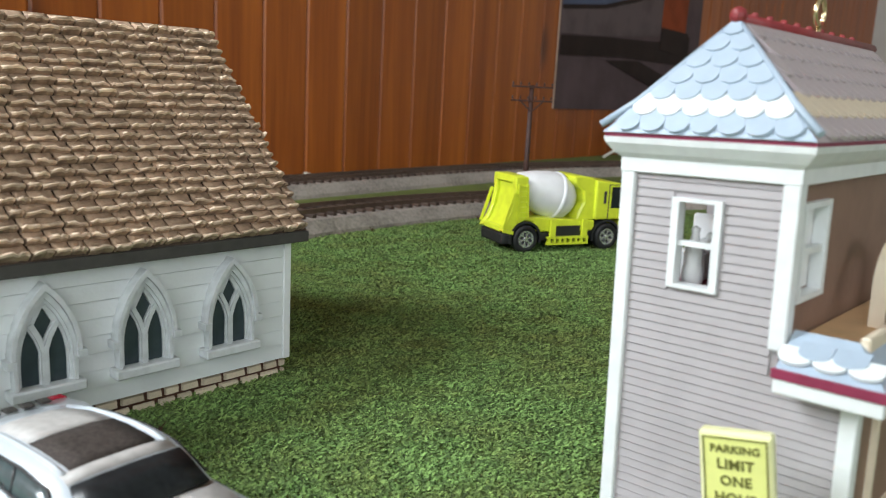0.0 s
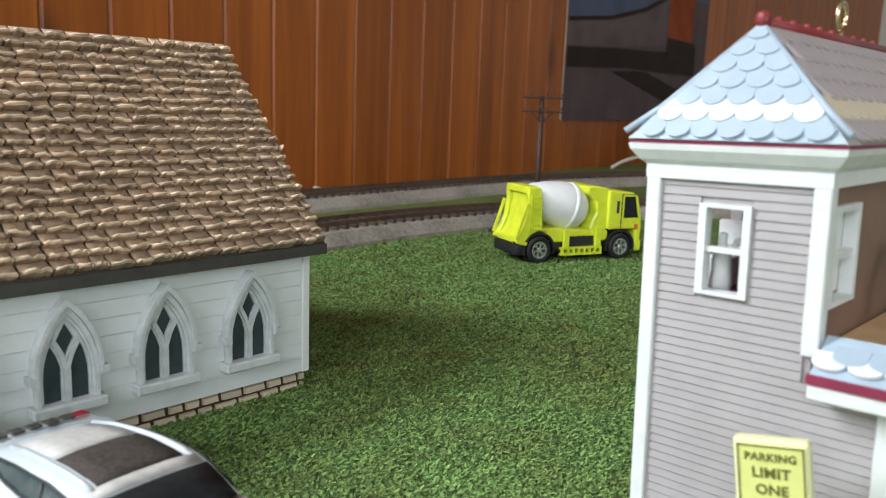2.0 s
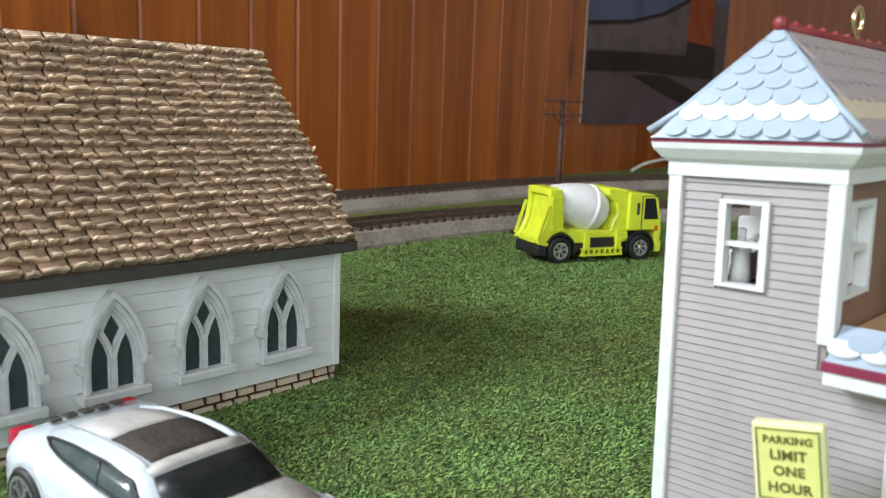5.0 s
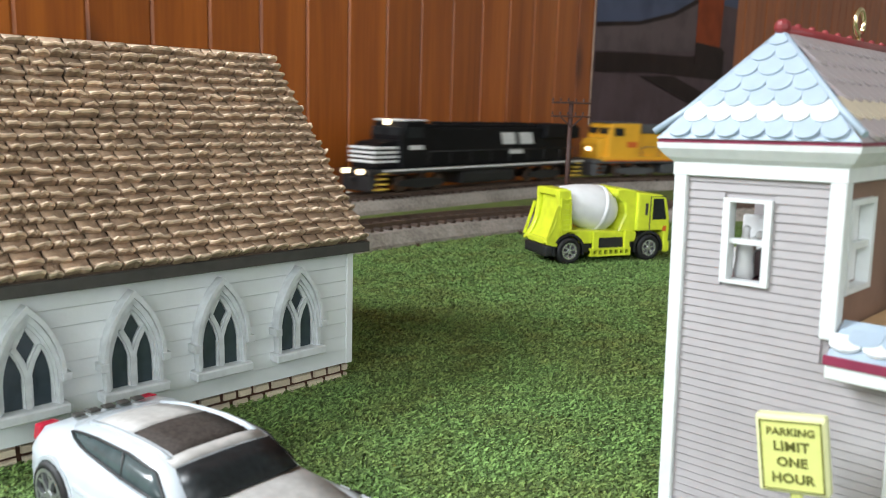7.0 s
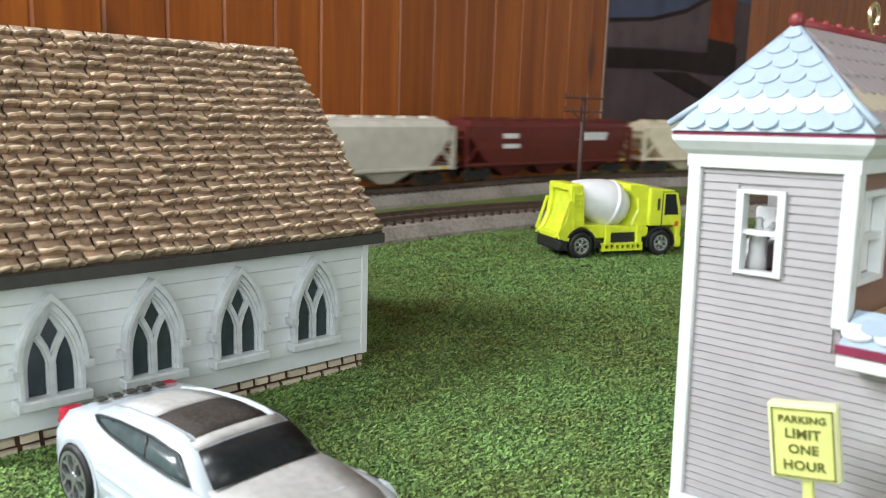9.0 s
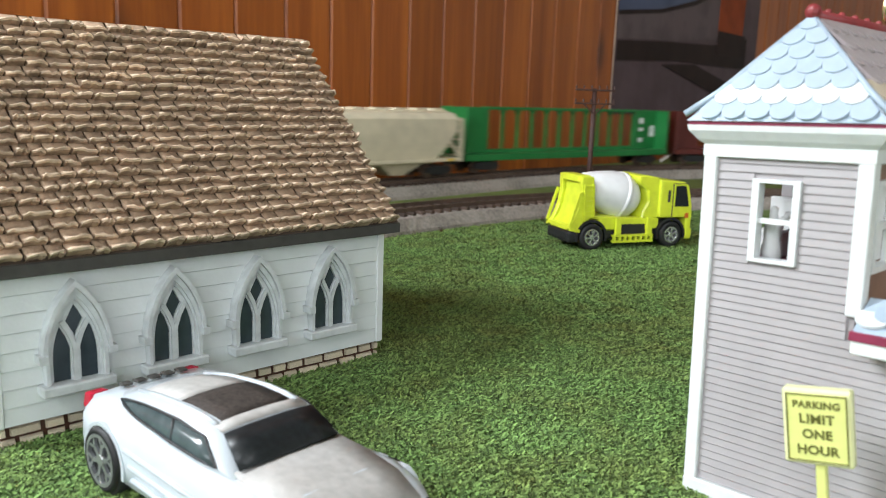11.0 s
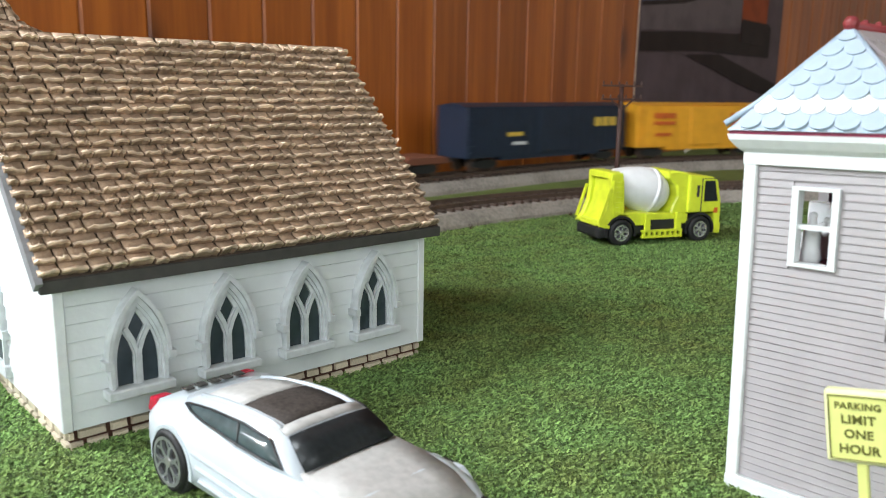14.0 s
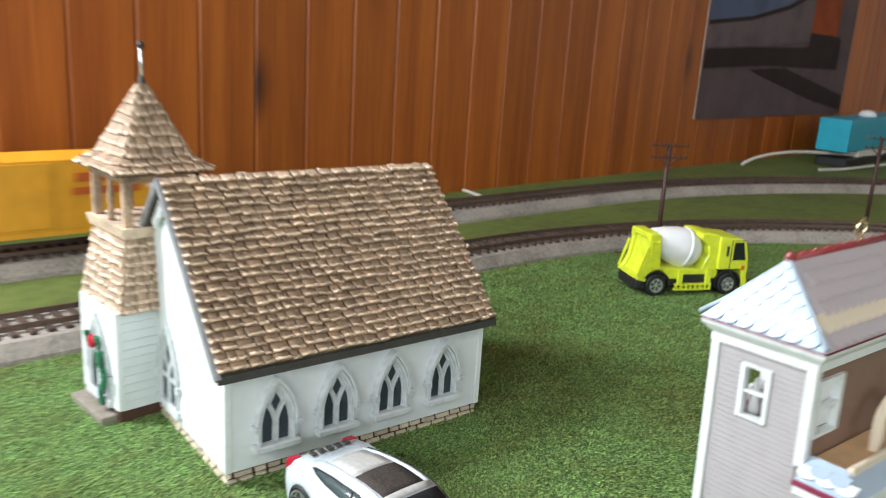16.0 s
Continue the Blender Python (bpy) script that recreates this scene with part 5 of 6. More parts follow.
    part("hood_skin", loft(bmesh.new(), [[(x, y * w, z + 0.0003 - 0.0002 * abs(y) ** 2) for y in (-1, -0.5, 0, 0.5, 1)] + [(x, y * w, z - 0.001) for y in (1, 0, -1)] for x, w, z in ((0.0122, 0.0108, 0.0147), (0.0200, 0.0112, 0.0140), (0.0270, 0.0110, 0.0130), (0.0330, 0.0100, 0.0108))]), M_DUST_SHADE, body_ob, "dusty white hood with shade in its grey")
    part("bumper", box((0.0340, -0.0105, 0.0034), (0.0378, 0.0105, 0.0062), 0.0010, 2), M_BLACK, c, "dark front bumper")
    return c


build_car()


def build_truck():
    """A cement mixer, 82 mm long; local x forward from the rear axle, near side at -y."""
    t = thing("cement_mixer_truck", pose(0.3208, 0.2438, 0.0004, 0, 0, -22.7), "fluorescent lime toy cement mixer with a white drum", "toy truck")
    WB, R = 0.0466, 0.0068
    hw = 0.0120
    # chassis
    part("chassis", box((-0.013, -0.0095, 0.0052), (0.057, 0.0095, 0.0098), 0.0006), M_BLACK, t, "black chassis")
    part("rear_bumper", box((-0.0128, -hw + 0.001, 0.0042), (-0.0066, hw - 0.001, 0.0098), 0.0015, 2), M_BLACK, t, "black rear bumper")
    for sy in (-1, 1):
        for ax in (0.0, WB):
            wheel_set(t, (ax, sy * (hw - 0.0022), R), R, 0.0052, M_CHROME, 6, sy, k=0.88)
            fen = bmesh.new()
            pts = [(ax + math.cos(a) * R * 1.22, R + math.sin(a) * R * 1.18) for a in (math.pi * k / 12 for k in range(-1, 14))]
            strip(fen, pts, 0.0011, min(sy * 0.0080, sy * (hw - 0.0002)), max(sy * 0.0080, sy * (hw - 0.0002)))
            part("fender", fen, M_BLACK, t, "black mudguard")
        # side ladder-like guard with hazard slots
        gd = bmesh.new()
        y0, y1 = sorted((sy * (hw - 0.0012), sy * (hw + 0.0006)))
        bx(gd, (0.0118, y0, 0.0036), (0.0355, y1, 0.0046))
        bx(gd, (0.0118, y0, 0.0066), (0.0355, y1, 0.0076))
        for k in range(8):
            x = 0.0125 + k * 0.0031
            bx(gd, (x, y0, 0.0044), (x + 0.0012, y1, 0.0068))
        for x in (0.0135, 0.0318):
            bx(gd, (x, y0, 0.0070), (x + 0.0028, y1, 0.0160))
        part("side_guard", gd, M_LIME, t, "lime side guard with slots")
        part("side_panel", box((0.0165, min(sy * 0.0085, sy * 0.0108), 0.0070), (0.0318, max(sy * 0.0085, sy * 0.0108), 0.0128), 0.0005), M_BLACK, t)
    # lime body deck
    deck = bmesh.new()
    prism(deck, [(0.0070, 0.0098), (0.0400, 0.0098), (0.0400, 0.0150), (0.0330, 0.0155), (0.0200, 0.0160), (-0.0050, 0.0175), (-0.0070, 0.0160), (0.0040, 0.0150)], -0.0105, 0.0105)
    part("deck", bevel(deck, 0.0006), M_LIME, t, "lime deck")
    # rear frame with chute
    rf = bmesh.new()
    for sy in (-1, 1):
        y0, y1 = sorted((sy * 0.0080, sy * 0.0112))
        prism(rf, [(-0.0132, 0.0112), (-0.0080, 0.0088), (-0.0050, 0.0136), (0.0010, 0.0165), (0.0012, 0.0260), (0.0000, 0.0366), (-0.0068, 0.0366), (-0.0070, 0.0330), (-0.0066, 0.0300), (-0.0080, 0.0210), (-0.0106, 0.0150)], y0, y1)
    bevel(rf, 0.0005)
    part("rear_frame", rf, M_LIME, t, "lime rear frame")
    rx = bmesh.new()
    bx(rx, (-0.0072, -0.0085, 0.0335), (-0.0002, 0.0085, 0.0370))
    bx(rx, (-0.0126, -0.0085, 0.0100), (-0.0090, 0.0085, 0.0130))
    prism(rx, [(-0.0120, 0.0116), (-0.0070, 0.0102), (-0.0020, 0.0200), (-0.0020, 0.0334), (-0.0052, 0.0334), (-0.0050, 0.0300), (-0.0064, 0.0212), (-0.0088, 0.0154)], -0.0078, 0.0078)
    part("hopper_chute", bevel(rx, 0.0005), M_LIME, t, "lime hopper and chute")
    for sy in (-1, 1):
        lad = bmesh.new()
        y0, y1 = sorted((sy * 0.0111, sy * 0.0121))
        strip(lad, [(-0.0045, 0.0150), (-0.0052, 0.0330)], 0.0009, y0, y1)
        strip(lad, [(0.0004, 0.0170), (-0.0006, 0.0330)], 0.0009, y0, y1)
        for k in range(7):
            z = 0.0165 + k * 0.0025
            bx(lad, (-0.0050 + (0.033 - z) * 0.03, y0, z), (-0.0006 + (0.033 - z) * 0.05, y1, z + 0.0008))
        strip(lad, [(-0.0126, 0.0125), (-0.0072, 0.0290)], 0.0013, y0, y1)
        strip(lad, [(-0.0126, 0.0112), (-0.0070, 0.0100)], 0.0016, y0, y1)
        part("ladder", lad, M_LIME, t)
    # drum, tilted up to the rear
    a, b = Vector((-0.0012, 0, 0.0318)), Vector((0.0305, 0, 0.0232))
    dm = Matrix.Translation(a) @ (b - a).to_track_quat("Z", "Y").to_matrix().to_4x4()
    prof = [(0.0056, 0.0), (0.0064, 0.0010), (0.0090, 0.0080), (0.0112, 0.0160), (0.0117, 0.0205), (0.0115, 0.0245), (0.0100, 0.0290), (0.0070, 0.0322), (0.0042, 0.0332)]
    part("drum", turned(bmesh.new(), prof, dm, 32), M_DRUM, t, "white mixer drum")
    part("drum_band", turned(bmesh.new(), [(0.0112, 0.0212), (0.0123, 0.0216), (0.0122, 0.0236), (0.0112, 0.0240)], dm, 32), M_DRUM, t, "raised white band")
    # front frame before the drum
    ff = bmesh.new()
    prism(ff, [(0.0290, 0.0150), (0.0395, 0.0150), (0.0395, 0.0345), (0.0380, 0.0360), (0.0310, 0.0372), (0.0262, 0.0368), (0.0268, 0.0335), (0.0318, 0.0295), (0.0326, 0.0240), (0.0300, 0.0190)], -0.0106, 0.0106)
    part("front_frame", bevel(ff, 0.0008), M_LIME, t, "lime frame and tank behind the cab")
    # cab
    cab = bmesh.new()
    prism(cab, [(0.0385, 0.0155), (0.0548, 0.0155), (0.0556, 0.0060), (0.0585, 0.0060), (0.0590, 0.0160), (0.0585, 0.0220), (0.0560, 0.0322), (0.0530, 0.0338), (0.0385, 0.0352)], -hw, hw)
    bevel(cab, 0.0011, 2)
    cab_ob = part("cab", cab, M_LIME, t, "lime cab")
    for sy in (-1, 1):
        y0, y1 = sorted((sy * (hw - 0.0006), sy * (hw + 0.0003)))
        win = bmesh.new()
        prism(win, [(0.0478, 0.0212), (0.0562, 0.0212), (0.0556, 0.0240), (0.0538, 0.0318), (0.0478, 0.0318)], y0, y1)
        part("side_window", win, M_SMOKE, cab_ob, "dark cab window")
        part("vent", box((0.0432, y0, 0.0236), (0.0446, y1, 0.0296)), M_FASCIA, cab_ob)
        part("badge", box((0.0545, y0, 0.0152), (0.0565, y1, 0.0178)), M_ORANGE, cab_ob, "small red mark")
        seam = bmesh.new()
        strip(seam, [(0.0462, 0.0160), (0.0462, 0.0330), (0.0550, 0.0328)], 0.0004, y0, y1)
        part("door_seam", seam, M_FASCIA, cab_ob)
    part("windscreen", box((0.0565, -hw + 0.0015, 0.0225), (0.0588, hw - 0.0015, 0.0305), 0.0004, m=Matrix.Translation((0.0577, 0, 0.0225)) @ Matrix.Rotation(radians(-12), 4, "Y") @ Matrix.Translation((-0.0577, 0, -0.0225))), M_SMOKE, cab_ob, "dark windscreen")
    part("front_bumper", box((0.0560, -hw, 0.0040), (0.0598, hw, 0.0100), 0.0008), M_LIME, t)
    return t


build_truck()

# ---- the freight train ----
RT = RAILTOP + 0.0002
TRAIN = []


def bogie(parent, x, wheels=2, r=0.0055, span=0.0205, material=None):
    """A truck with side frames, wheels and axles; its own part of the car."""
    b = bmesh.new()
    for sy in (-1, 1):
        y0, y1 = sorted((sy * 0.0100, sy * 0.0125))
        w = span / 2
        prism(b, [(x - w - 0.003, 0.0045), (x - w - 0.003, 0.0078), (x - w * 0.5, 0.0090), (x + w * 0.5, 0.0090), (x + w + 0.003, 0.0078), (x + w + 0.003, 0.0045), (x + w * 0.4, 0.0026), (x - w * 0.4, 0.0026)], y0, y1)
    bx(b, (x - 0.004, -0.0100, 0.0040), (x + 0.004, 0.0100, 0.0095))
    bo = part("bogie", b, material or M_BLACK, parent, "black bogie")
    for k in range(wheels):
        wx = x - span / 2 + span * k / (wheels - 1)
        for sy in (-1, 1):
            wb = bmesh.new()
            cyl(wb, (wx, sy * 0.0070, r), (wx, sy * 0.0098, r), r, r * 0.95, 18)
            part("wheel", wb, M_RAIL, bo)


def rolling_stock(name, label, category, s0, length):
    """A car whose front coupler is at distance s0 at the start; local x forward, z = 0 on the rail."""
    c = thing(name, pose(0, 0, RT), label, category)
    TRAIN.append((c, s0 + length / 2))
    for sx in (-1, 1):
        cb = bmesh.new()
        bx(cb, (min(sx * (length / 2 - 0.010), sx * (length / 2 - 0.0008)), -0.0014, 0.0082), (max(sx * (length / 2 - 0.010), sx * (length / 2 - 0.0008)), 0.0014, 0.0112))
        part("coupler", cb, M_BLACK, c)
    return c


def mark(parent, x0, x1, z0, z1, y, material, label, name="marking", slant=0.0):
    """A painted patch on a side, a hair proud of it, on both sides."""
    for sy in (-1, 1):
        b = bmesh.new()
        ya, yb = sorted((sy * y, sy * (y + 0.0003)))
        prism(b, [(x0, z0), (x1, z0), (x1 + slant, z1), (x0 + slant, z1)], ya, yb)
        part(name, b, material, parent, label)


def handrails(parent, x0, x1, y, z, material, n=9):
    for sy in (-1, 1):
        b = bmesh.new()
        tube(b, [(x0, sy * y, z + 0.011), (x1, sy * y, z + 0.011)], 0.00035, 5)
        for k in range(n):
            x = x0 + (x1 - x0) * k / (n - 1)
            tube(b, [(x, sy * y, z), (x, sy * y, z + 0.011)], 0.00035, 5)
        part("handrail", b, material, parent)


def locomotive(s0, length, name, label, hood, roofm, stripe, lights, style):
    c = rolling_stock(name, label, "locomotive", s0, length)
    c.scale = (1.0, 1.03, 1.07)
    h = length / 2
    part("frame", box((-h + 0.006, -0.0168, 0.0130), (h - 0.006, 0.0168, 0.0165), 0.0004), M_BLACK if style == 0 else M_UPGREY, c)
    part("sill_stripe", box((-h + 0.008, -0.0171, 0.0150), (h - 0.018, 0.0171, 0.0163)), stripe, c, "thin sill stripe")
    part("fuel_tank", box((-0.030, -0.0150, 0.0030), (0.036, 0.0150, 0.0129), 0.0025, 2), M_BLACK if style == 0 else M_UPGREY, c)
    for sx in (-1, 1):
        bogie(c, sx * (h - 0.062), 3, 0.0058, 0.040, M_BLACK if style == 0 else M_UPGREY)
        part("pilot", box((min(sx * (h - 0.013), sx * (h - 0.007)), -0.0158, 0.0020), (max(sx * (h - 0.013), sx * (h - 0.007)), 0.0158, 0.0130), 0.0008), M_BLACK if style == 0 else M_UPGREY, c)
        st = bmesh.new()
        for k in range(4):
            for sy in (-1, 1):
                y0, y1 = sorted((sy * 0.0108, sy * 0.0170))
                xa, xb = sorted((sx * (h - 0.010 - k * 0.0014), sx * (h - 0.022)))
                bx(st, (xa, y0, 0.0030 + k * 0.0034), (xb, y1, 0.0040 + k * 0.0034))
        part("steps", st, M_YMARK if style == 0 else M_UPGREY, c, "thin end steps")
    # long hood behind the cab
    hd = bmesh.new()
    prism(hd, [(-h + 0.020, 0.0165), (h - 0.062, 0.0165), (h - 0.062, 0.0435), (-h + 0.020, 0.0435)], -0.0108, 0.0108)
    part("long_hood", bevel(hd, 0.0008), hood, c, "long engine hood")
    rad = bmesh.new()
    prism(rad, [(-h + 0.016, 0.0350), (-h + 0.070, 0.0350), (-h + 0.066, 0.0400), (-h + 0.066, 0.0468), (-h + 0.022, 0.0468), (-h + 0.016, 0.0435)], -0.0160, 0.0160)
    part("radiator", bevel(rad, 0.0010), roofm, c, "flared radiator housing")
    top = bmesh.new()
    bx(top, (-h + 0.072, -0.0085, 0.0434), (h - 0.064, 0.0085, 0.0458))
    for k in range(5):
        x = -h + 0.082 + k * (length - 0.160) / 5
        bx(top, (x, -0.0060, 0.0456), (x + 0.014, 0.0060, 0.0475))
    part("roof_gear", bevel(top, 0.0005), roofm, c, "fans and vents along the hood top")
    # cab with nose
    d = 0.0 if style == 0 else 0.012
    cab = bmesh.new()
    prism(cab, [(h - 0.062, 0.0165), (h - 0.036 + d, 0.0165), (h - 0.036 + d, 0.0400), (h - 0.040 + d, 0.0478), (h - 0.062, 0.0482)], -0.0160, 0.0160)
    part("cab", bevel(cab, 0.0012, 2), hood, c, "driver's cab")
    part("cab_roof", box((h - 0.063, -0.0150, 0.0478), (h - 0.038 + d, 0.0150, 0.0492), 0.0006), M_MARK if style == 0 else roofm, c)
    nose = bmesh.new()
    prism(nose, [(h - 0.037 + d, 0.0165), (h - 0.014, 0.0165), (h - 0.013, 0.0290), (h - 0.020 + d * 0.3, 0.0340), (h - 0.037 + d, 0.0355)], -0.0125, 0.0125)
    part("nose", bevel(nose, 0.0014, 2), hood, c, "short nose")
    for sy in (-1, 1):
        y0, y1 = sorted((sy * 0.0158, sy * 0.0163))
        part("cab_window", box((h - 0.058 + d * 1.4, y0, 0.0370), (h - 0.042 + d, y1, 0.0440)), M_SMOKE, c)
        part("windscreen", box((h - 0.0385 + d, min(sy * 0.0020, sy * 0.0135), 0.0385), (h - 0.0352 + d, max(sy * 0.0020, sy * 0.0135), 0.0440)), M_SMOKE, c)
    if style == 1:
        part("hood_cap", box((-0.012, -0.0122, 0.0392), (h - 0.0615, 0.0122, 0.0470), 0.0008), roofm, c, "dark grey upper hood")
        part("walkway_skirt", box((-h + 0.014, -0.0173, 0.0150), (h - 0.016, 0.0173, 0.0188), 0.0003), hood, c, "yellow walkway skirt")
    if style == 0:
        for k in range(4):
            part("nose_stripe", box((h - 0.0365, -0.0129, 0.0205 + k * 0.0030), (h - 0.0124, 0.0129, 0.0222 + k * 0.0030), 0.0003), M_MARK, c, "white nose stripe")
        mark(c, -0.060, -0.042, 0.0310, 0.0400, 0.0109, M_MARK, "white block emblem on the hood", "emblem", 0.003)
        mark(c, -0.036, -0.018, 0.0310, 0.0400, 0.0109, M_MARK, "white block emblem on the hood", "emblem", 0.003)
        mark(c, -0.046, -0.028, 0.0235, 0.0275, 0.0109, M_MARK, "white number bar", "number_bar")
        mark(c, h - 0.058, h - 0.044, 0.0290, 0.0320, 0.0161, M_MARK, "white number bar", "number_bar")
    else:
        mark(c, -h + 0.021, h - 0.020, 0.0150, 0.0160, 0.0173, M_ORANGE, "red line along the hood foot", "red_line")
        mark(c, -0.014, 0.006, 0.0215, 0.0400, 0.0109, M_HOPPERBROWN, "dark red and blue emblem on the hood", "emblem", 0.004)
        mark(c, -0.038, -0.014, 0.0205, 0.0370, 0.0109, M_ORANGE, "red and white striped emblem", "emblem", 0.004)
        mark(c, -h + 0.024, -h + 0.060, 0.0220, 0.0290, 0.0109, M_FASCIA, "dark lettering bar", "number_bar")
        mark(c, h - 0.058, h - 0.046, 0.0270, 0.0320, 0.0161, M_ORANGE, "red number bar", "number_bar")
    handrails(c, -h + 0.024, h - 0.064, 0.0166, 0.0165, M_BLACK if style == 0 else M_UPGREY)
    for y, z, x in lights:
        lb = bmesh.new()
        cyl(lb, (h + x - 0.002, y, z), (h + x, y, z), 0.0018, None, 14)
        part("headlamp", lb, M_HEADLIGHT, c, "lit warm headlamp")
    return c


def hopper(s0, length, name, label, paint, marks):
    """A covered hopper with sloped ends, hopper bays, roof hatches and end frames."""
    c = rolling_stock(name, label, "freight car", s0, length)
    h = length / 2
    b = bmesh.new()
    top, bot = h - 0.016, h - 0.040
    secs = []
    for z, ww, xx in ((0.0110, 0.0120, bot), (0.0150, 0.0160, bot + 0.004), (0.0260, 0.0170, top - 0.008), (0.0350, 0.0172, top), (0.0440, 0.0168, top), (0.0478, 0.0135, top), (0.0488, 0.0080, top)):
        secs.append([(-xx, -ww, z), (xx, -ww, z), (xx, ww, z), (-xx, ww, z)])
    loft(b, secs, smooth=False)
    body = part("hopper_body", bevel(b, 0.0004), paint, c, "rounded covered hopper body")
    for k in (-1, 0, 1):
        x = k * bot * 0.62
        bays = bmesh.new()
        secs = [[(x - q, -ww, z), (x + q, -ww, z), (x + q, ww, z), (x - q, ww, z)] for z, ww, q in ((0.0030, 0.0070, 0.006), (0.0118, 0.0118, bot * 0.29))]
        loft(bays, secs, smooth=False)
        part("hopper_bay", bays, paint, c)
    part("side_sill", box((-h + 0.010, -0.0174, 0.0126), (h - 0.010, 0.0174, 0.0150), 0.0003), paint, c)
    for sx in (-1, 1):
        e = bmesh.new()
        xa, xb = sorted((sx * (h - 0.010), sx * (h - 0.013)))
        for sy in (-1, 1):
            y0, y1 = sorted((sy * 0.0150, sy * 0.0172))
            bx(e, (xa, y0, 0.0120), (xb, y1, 0.0440))
            strip(e, [(sx * (h - 0.012), 0.0440), (sx * (top - 0.004), 0.0430)], 0.0018, y0, y1)
            strip(e, [(sx * (h - 0.012), 0.0150), (sx * (top - 0.012), 0.0330)], 0.0014, y0, y1)
        for k in range(5):
            bx(e, (xa, -0.0160, 0.0160 + k * 0.006), (xb, 0.0160, 0.0168 + k * 0.006))
        part("end_frame", e, paint, c, "open end ladder frame")
        bogie(c, sx * (h - 0.030))
    hat = bmesh.new()
    bx(hat, (-top, -0.0050, 0.0486), (top, 0.0050, 0.0496))
    part("roof_walk", hat, paint, c)
    for k in range(10):
        x = -top + 0.008 + k * (2 * top - 0.016) / 9
        part("roof_hatch", box((x - 0.005, -0.0045, 0.0494), (x + 0.005, 0.0045, 0.0512)), paint, c)
    for x0, x1, z0, z1, m2, sl in marks:
        mark(c, x0, x1, z0, z1, 0.0172, m2, "painted block marking", "marking", sl)
    mark(c, -h + 0.02, -h + 0.026, 0.0127, 0.0149, 0.0174, M_YMARK, "yellow reflector", "reflector")
    return c


def open_frame_car(s0, length, name, label, paint, posts, marks):
    """A centre-partition flatcar: solid ends, posts and rails with gaps between."""
    c = rolling_stock(name, label, "freight car", s0, length)
    c.scale = (1.0, 1.0, 1.05)
    h = length / 2
    part("deck", box((-h + 0.008, -0.0165, 0.0100), (h - 0.008, 0.0165, 0.0150), 0.0004), paint, c, "flat deck with side sill")
    for sx in (-1, 1):
        xa, xb = sorted((sx * (h - 0.009), sx * (h - 0.044)))
        part("end_panel", box((xa, -0.0022, 0.0148), (xb, 0.0022, 0.0500), 0.0004), paint, c, "solid end panel")
        xa, xb = sorted((sx * (h - 0.008), sx * (h - 0.011)))
        part("bulkhead", box((xa, -0.0160, 0.0148), (xb, 0.0160, 0.0500), 0.0004), paint, c)
        bogie(c, sx * (h - 0.034))
    part("top_rail", box((-h + 0.040, -0.0030, 0.0480), (h - 0.040, 0.0030, 0.0504), 0.0003), paint, c)
    part("low_rail", box((-h + 0.040, -0.0030, 0.0148), (h - 0.040, 0.0030, 0.0175), 0.0003), paint, c)
    w = 2 * (h - 0.044)
    for k in range(1, posts):
        x = -h + 0.044 + w * k / posts
        p = bmesh.new()
        bx(p, (x - 0.0009, -0.0014, 0.0170), (x + 0.0009, 0.0014, 0.0485))
        prism(p, [(x - 0.004, 0.0482), (x + 0.004, 0.0482), (x + 0.0008, 0.0440), (x - 0.0008, 0.0440)], -0.0012, 0.0012)
        part("post", p, paint, c)
    for x0, x1, z0, z1, m2, sl in marks:
        mark(c, x0, x1, z0, z1, 0.0024, m2, "white painted marking", "marking", sl)
    return c


def spine_car(s0, length):
    c = rolling_stock("spine_flatcar", "low brown skeleton flatcar running empty", "freight car", s0, length)
    h = length / 2
    part("spine", box((-h + 0.010, -0.0060, 0.0075), (h - 0.010, 0.0060, 0.0130), 0.0006), M_FLAT, c, "brown centre spine")
    part("side_sill", box((-h + 0.060, -0.0165, 0.0080), (h - 0.060, -0.0150, 0.0132), 0.0003), M_FLAT, c)
    part("side_sill", box((-h + 0.060, 0.0150, 0.0080), (h - 0.060, 0.0165, 0.0132), 0.0003), M_FLAT, c)
    for x in (-h + 0.034, -0.045, 0.045, h - 0.034):
        bogie(c, x)
        pf = bmesh.new()
        prism(pf, [(x - 0.024, 0.0110), (x - 0.016, 0.0150), (x + 0.016, 0.0150), (x + 0.024, 0.0110), (x + 0.022, 0.0095), (x - 0.022, 0.0095)], -0.0155, 0.0155)
        part("platform", bevel(pf, 0.0005), M_FLAT, c, "brown end platform")
    for k in range(9):
        x = -h + 0.06 + (2 * h - 0.12) * k / 8
        part("cross_bearer", box((x - 0.002, -0.0150, 0.0090), (x + 0.002, 0.0150, 0.0118)), M_FLAT, c)
    return c


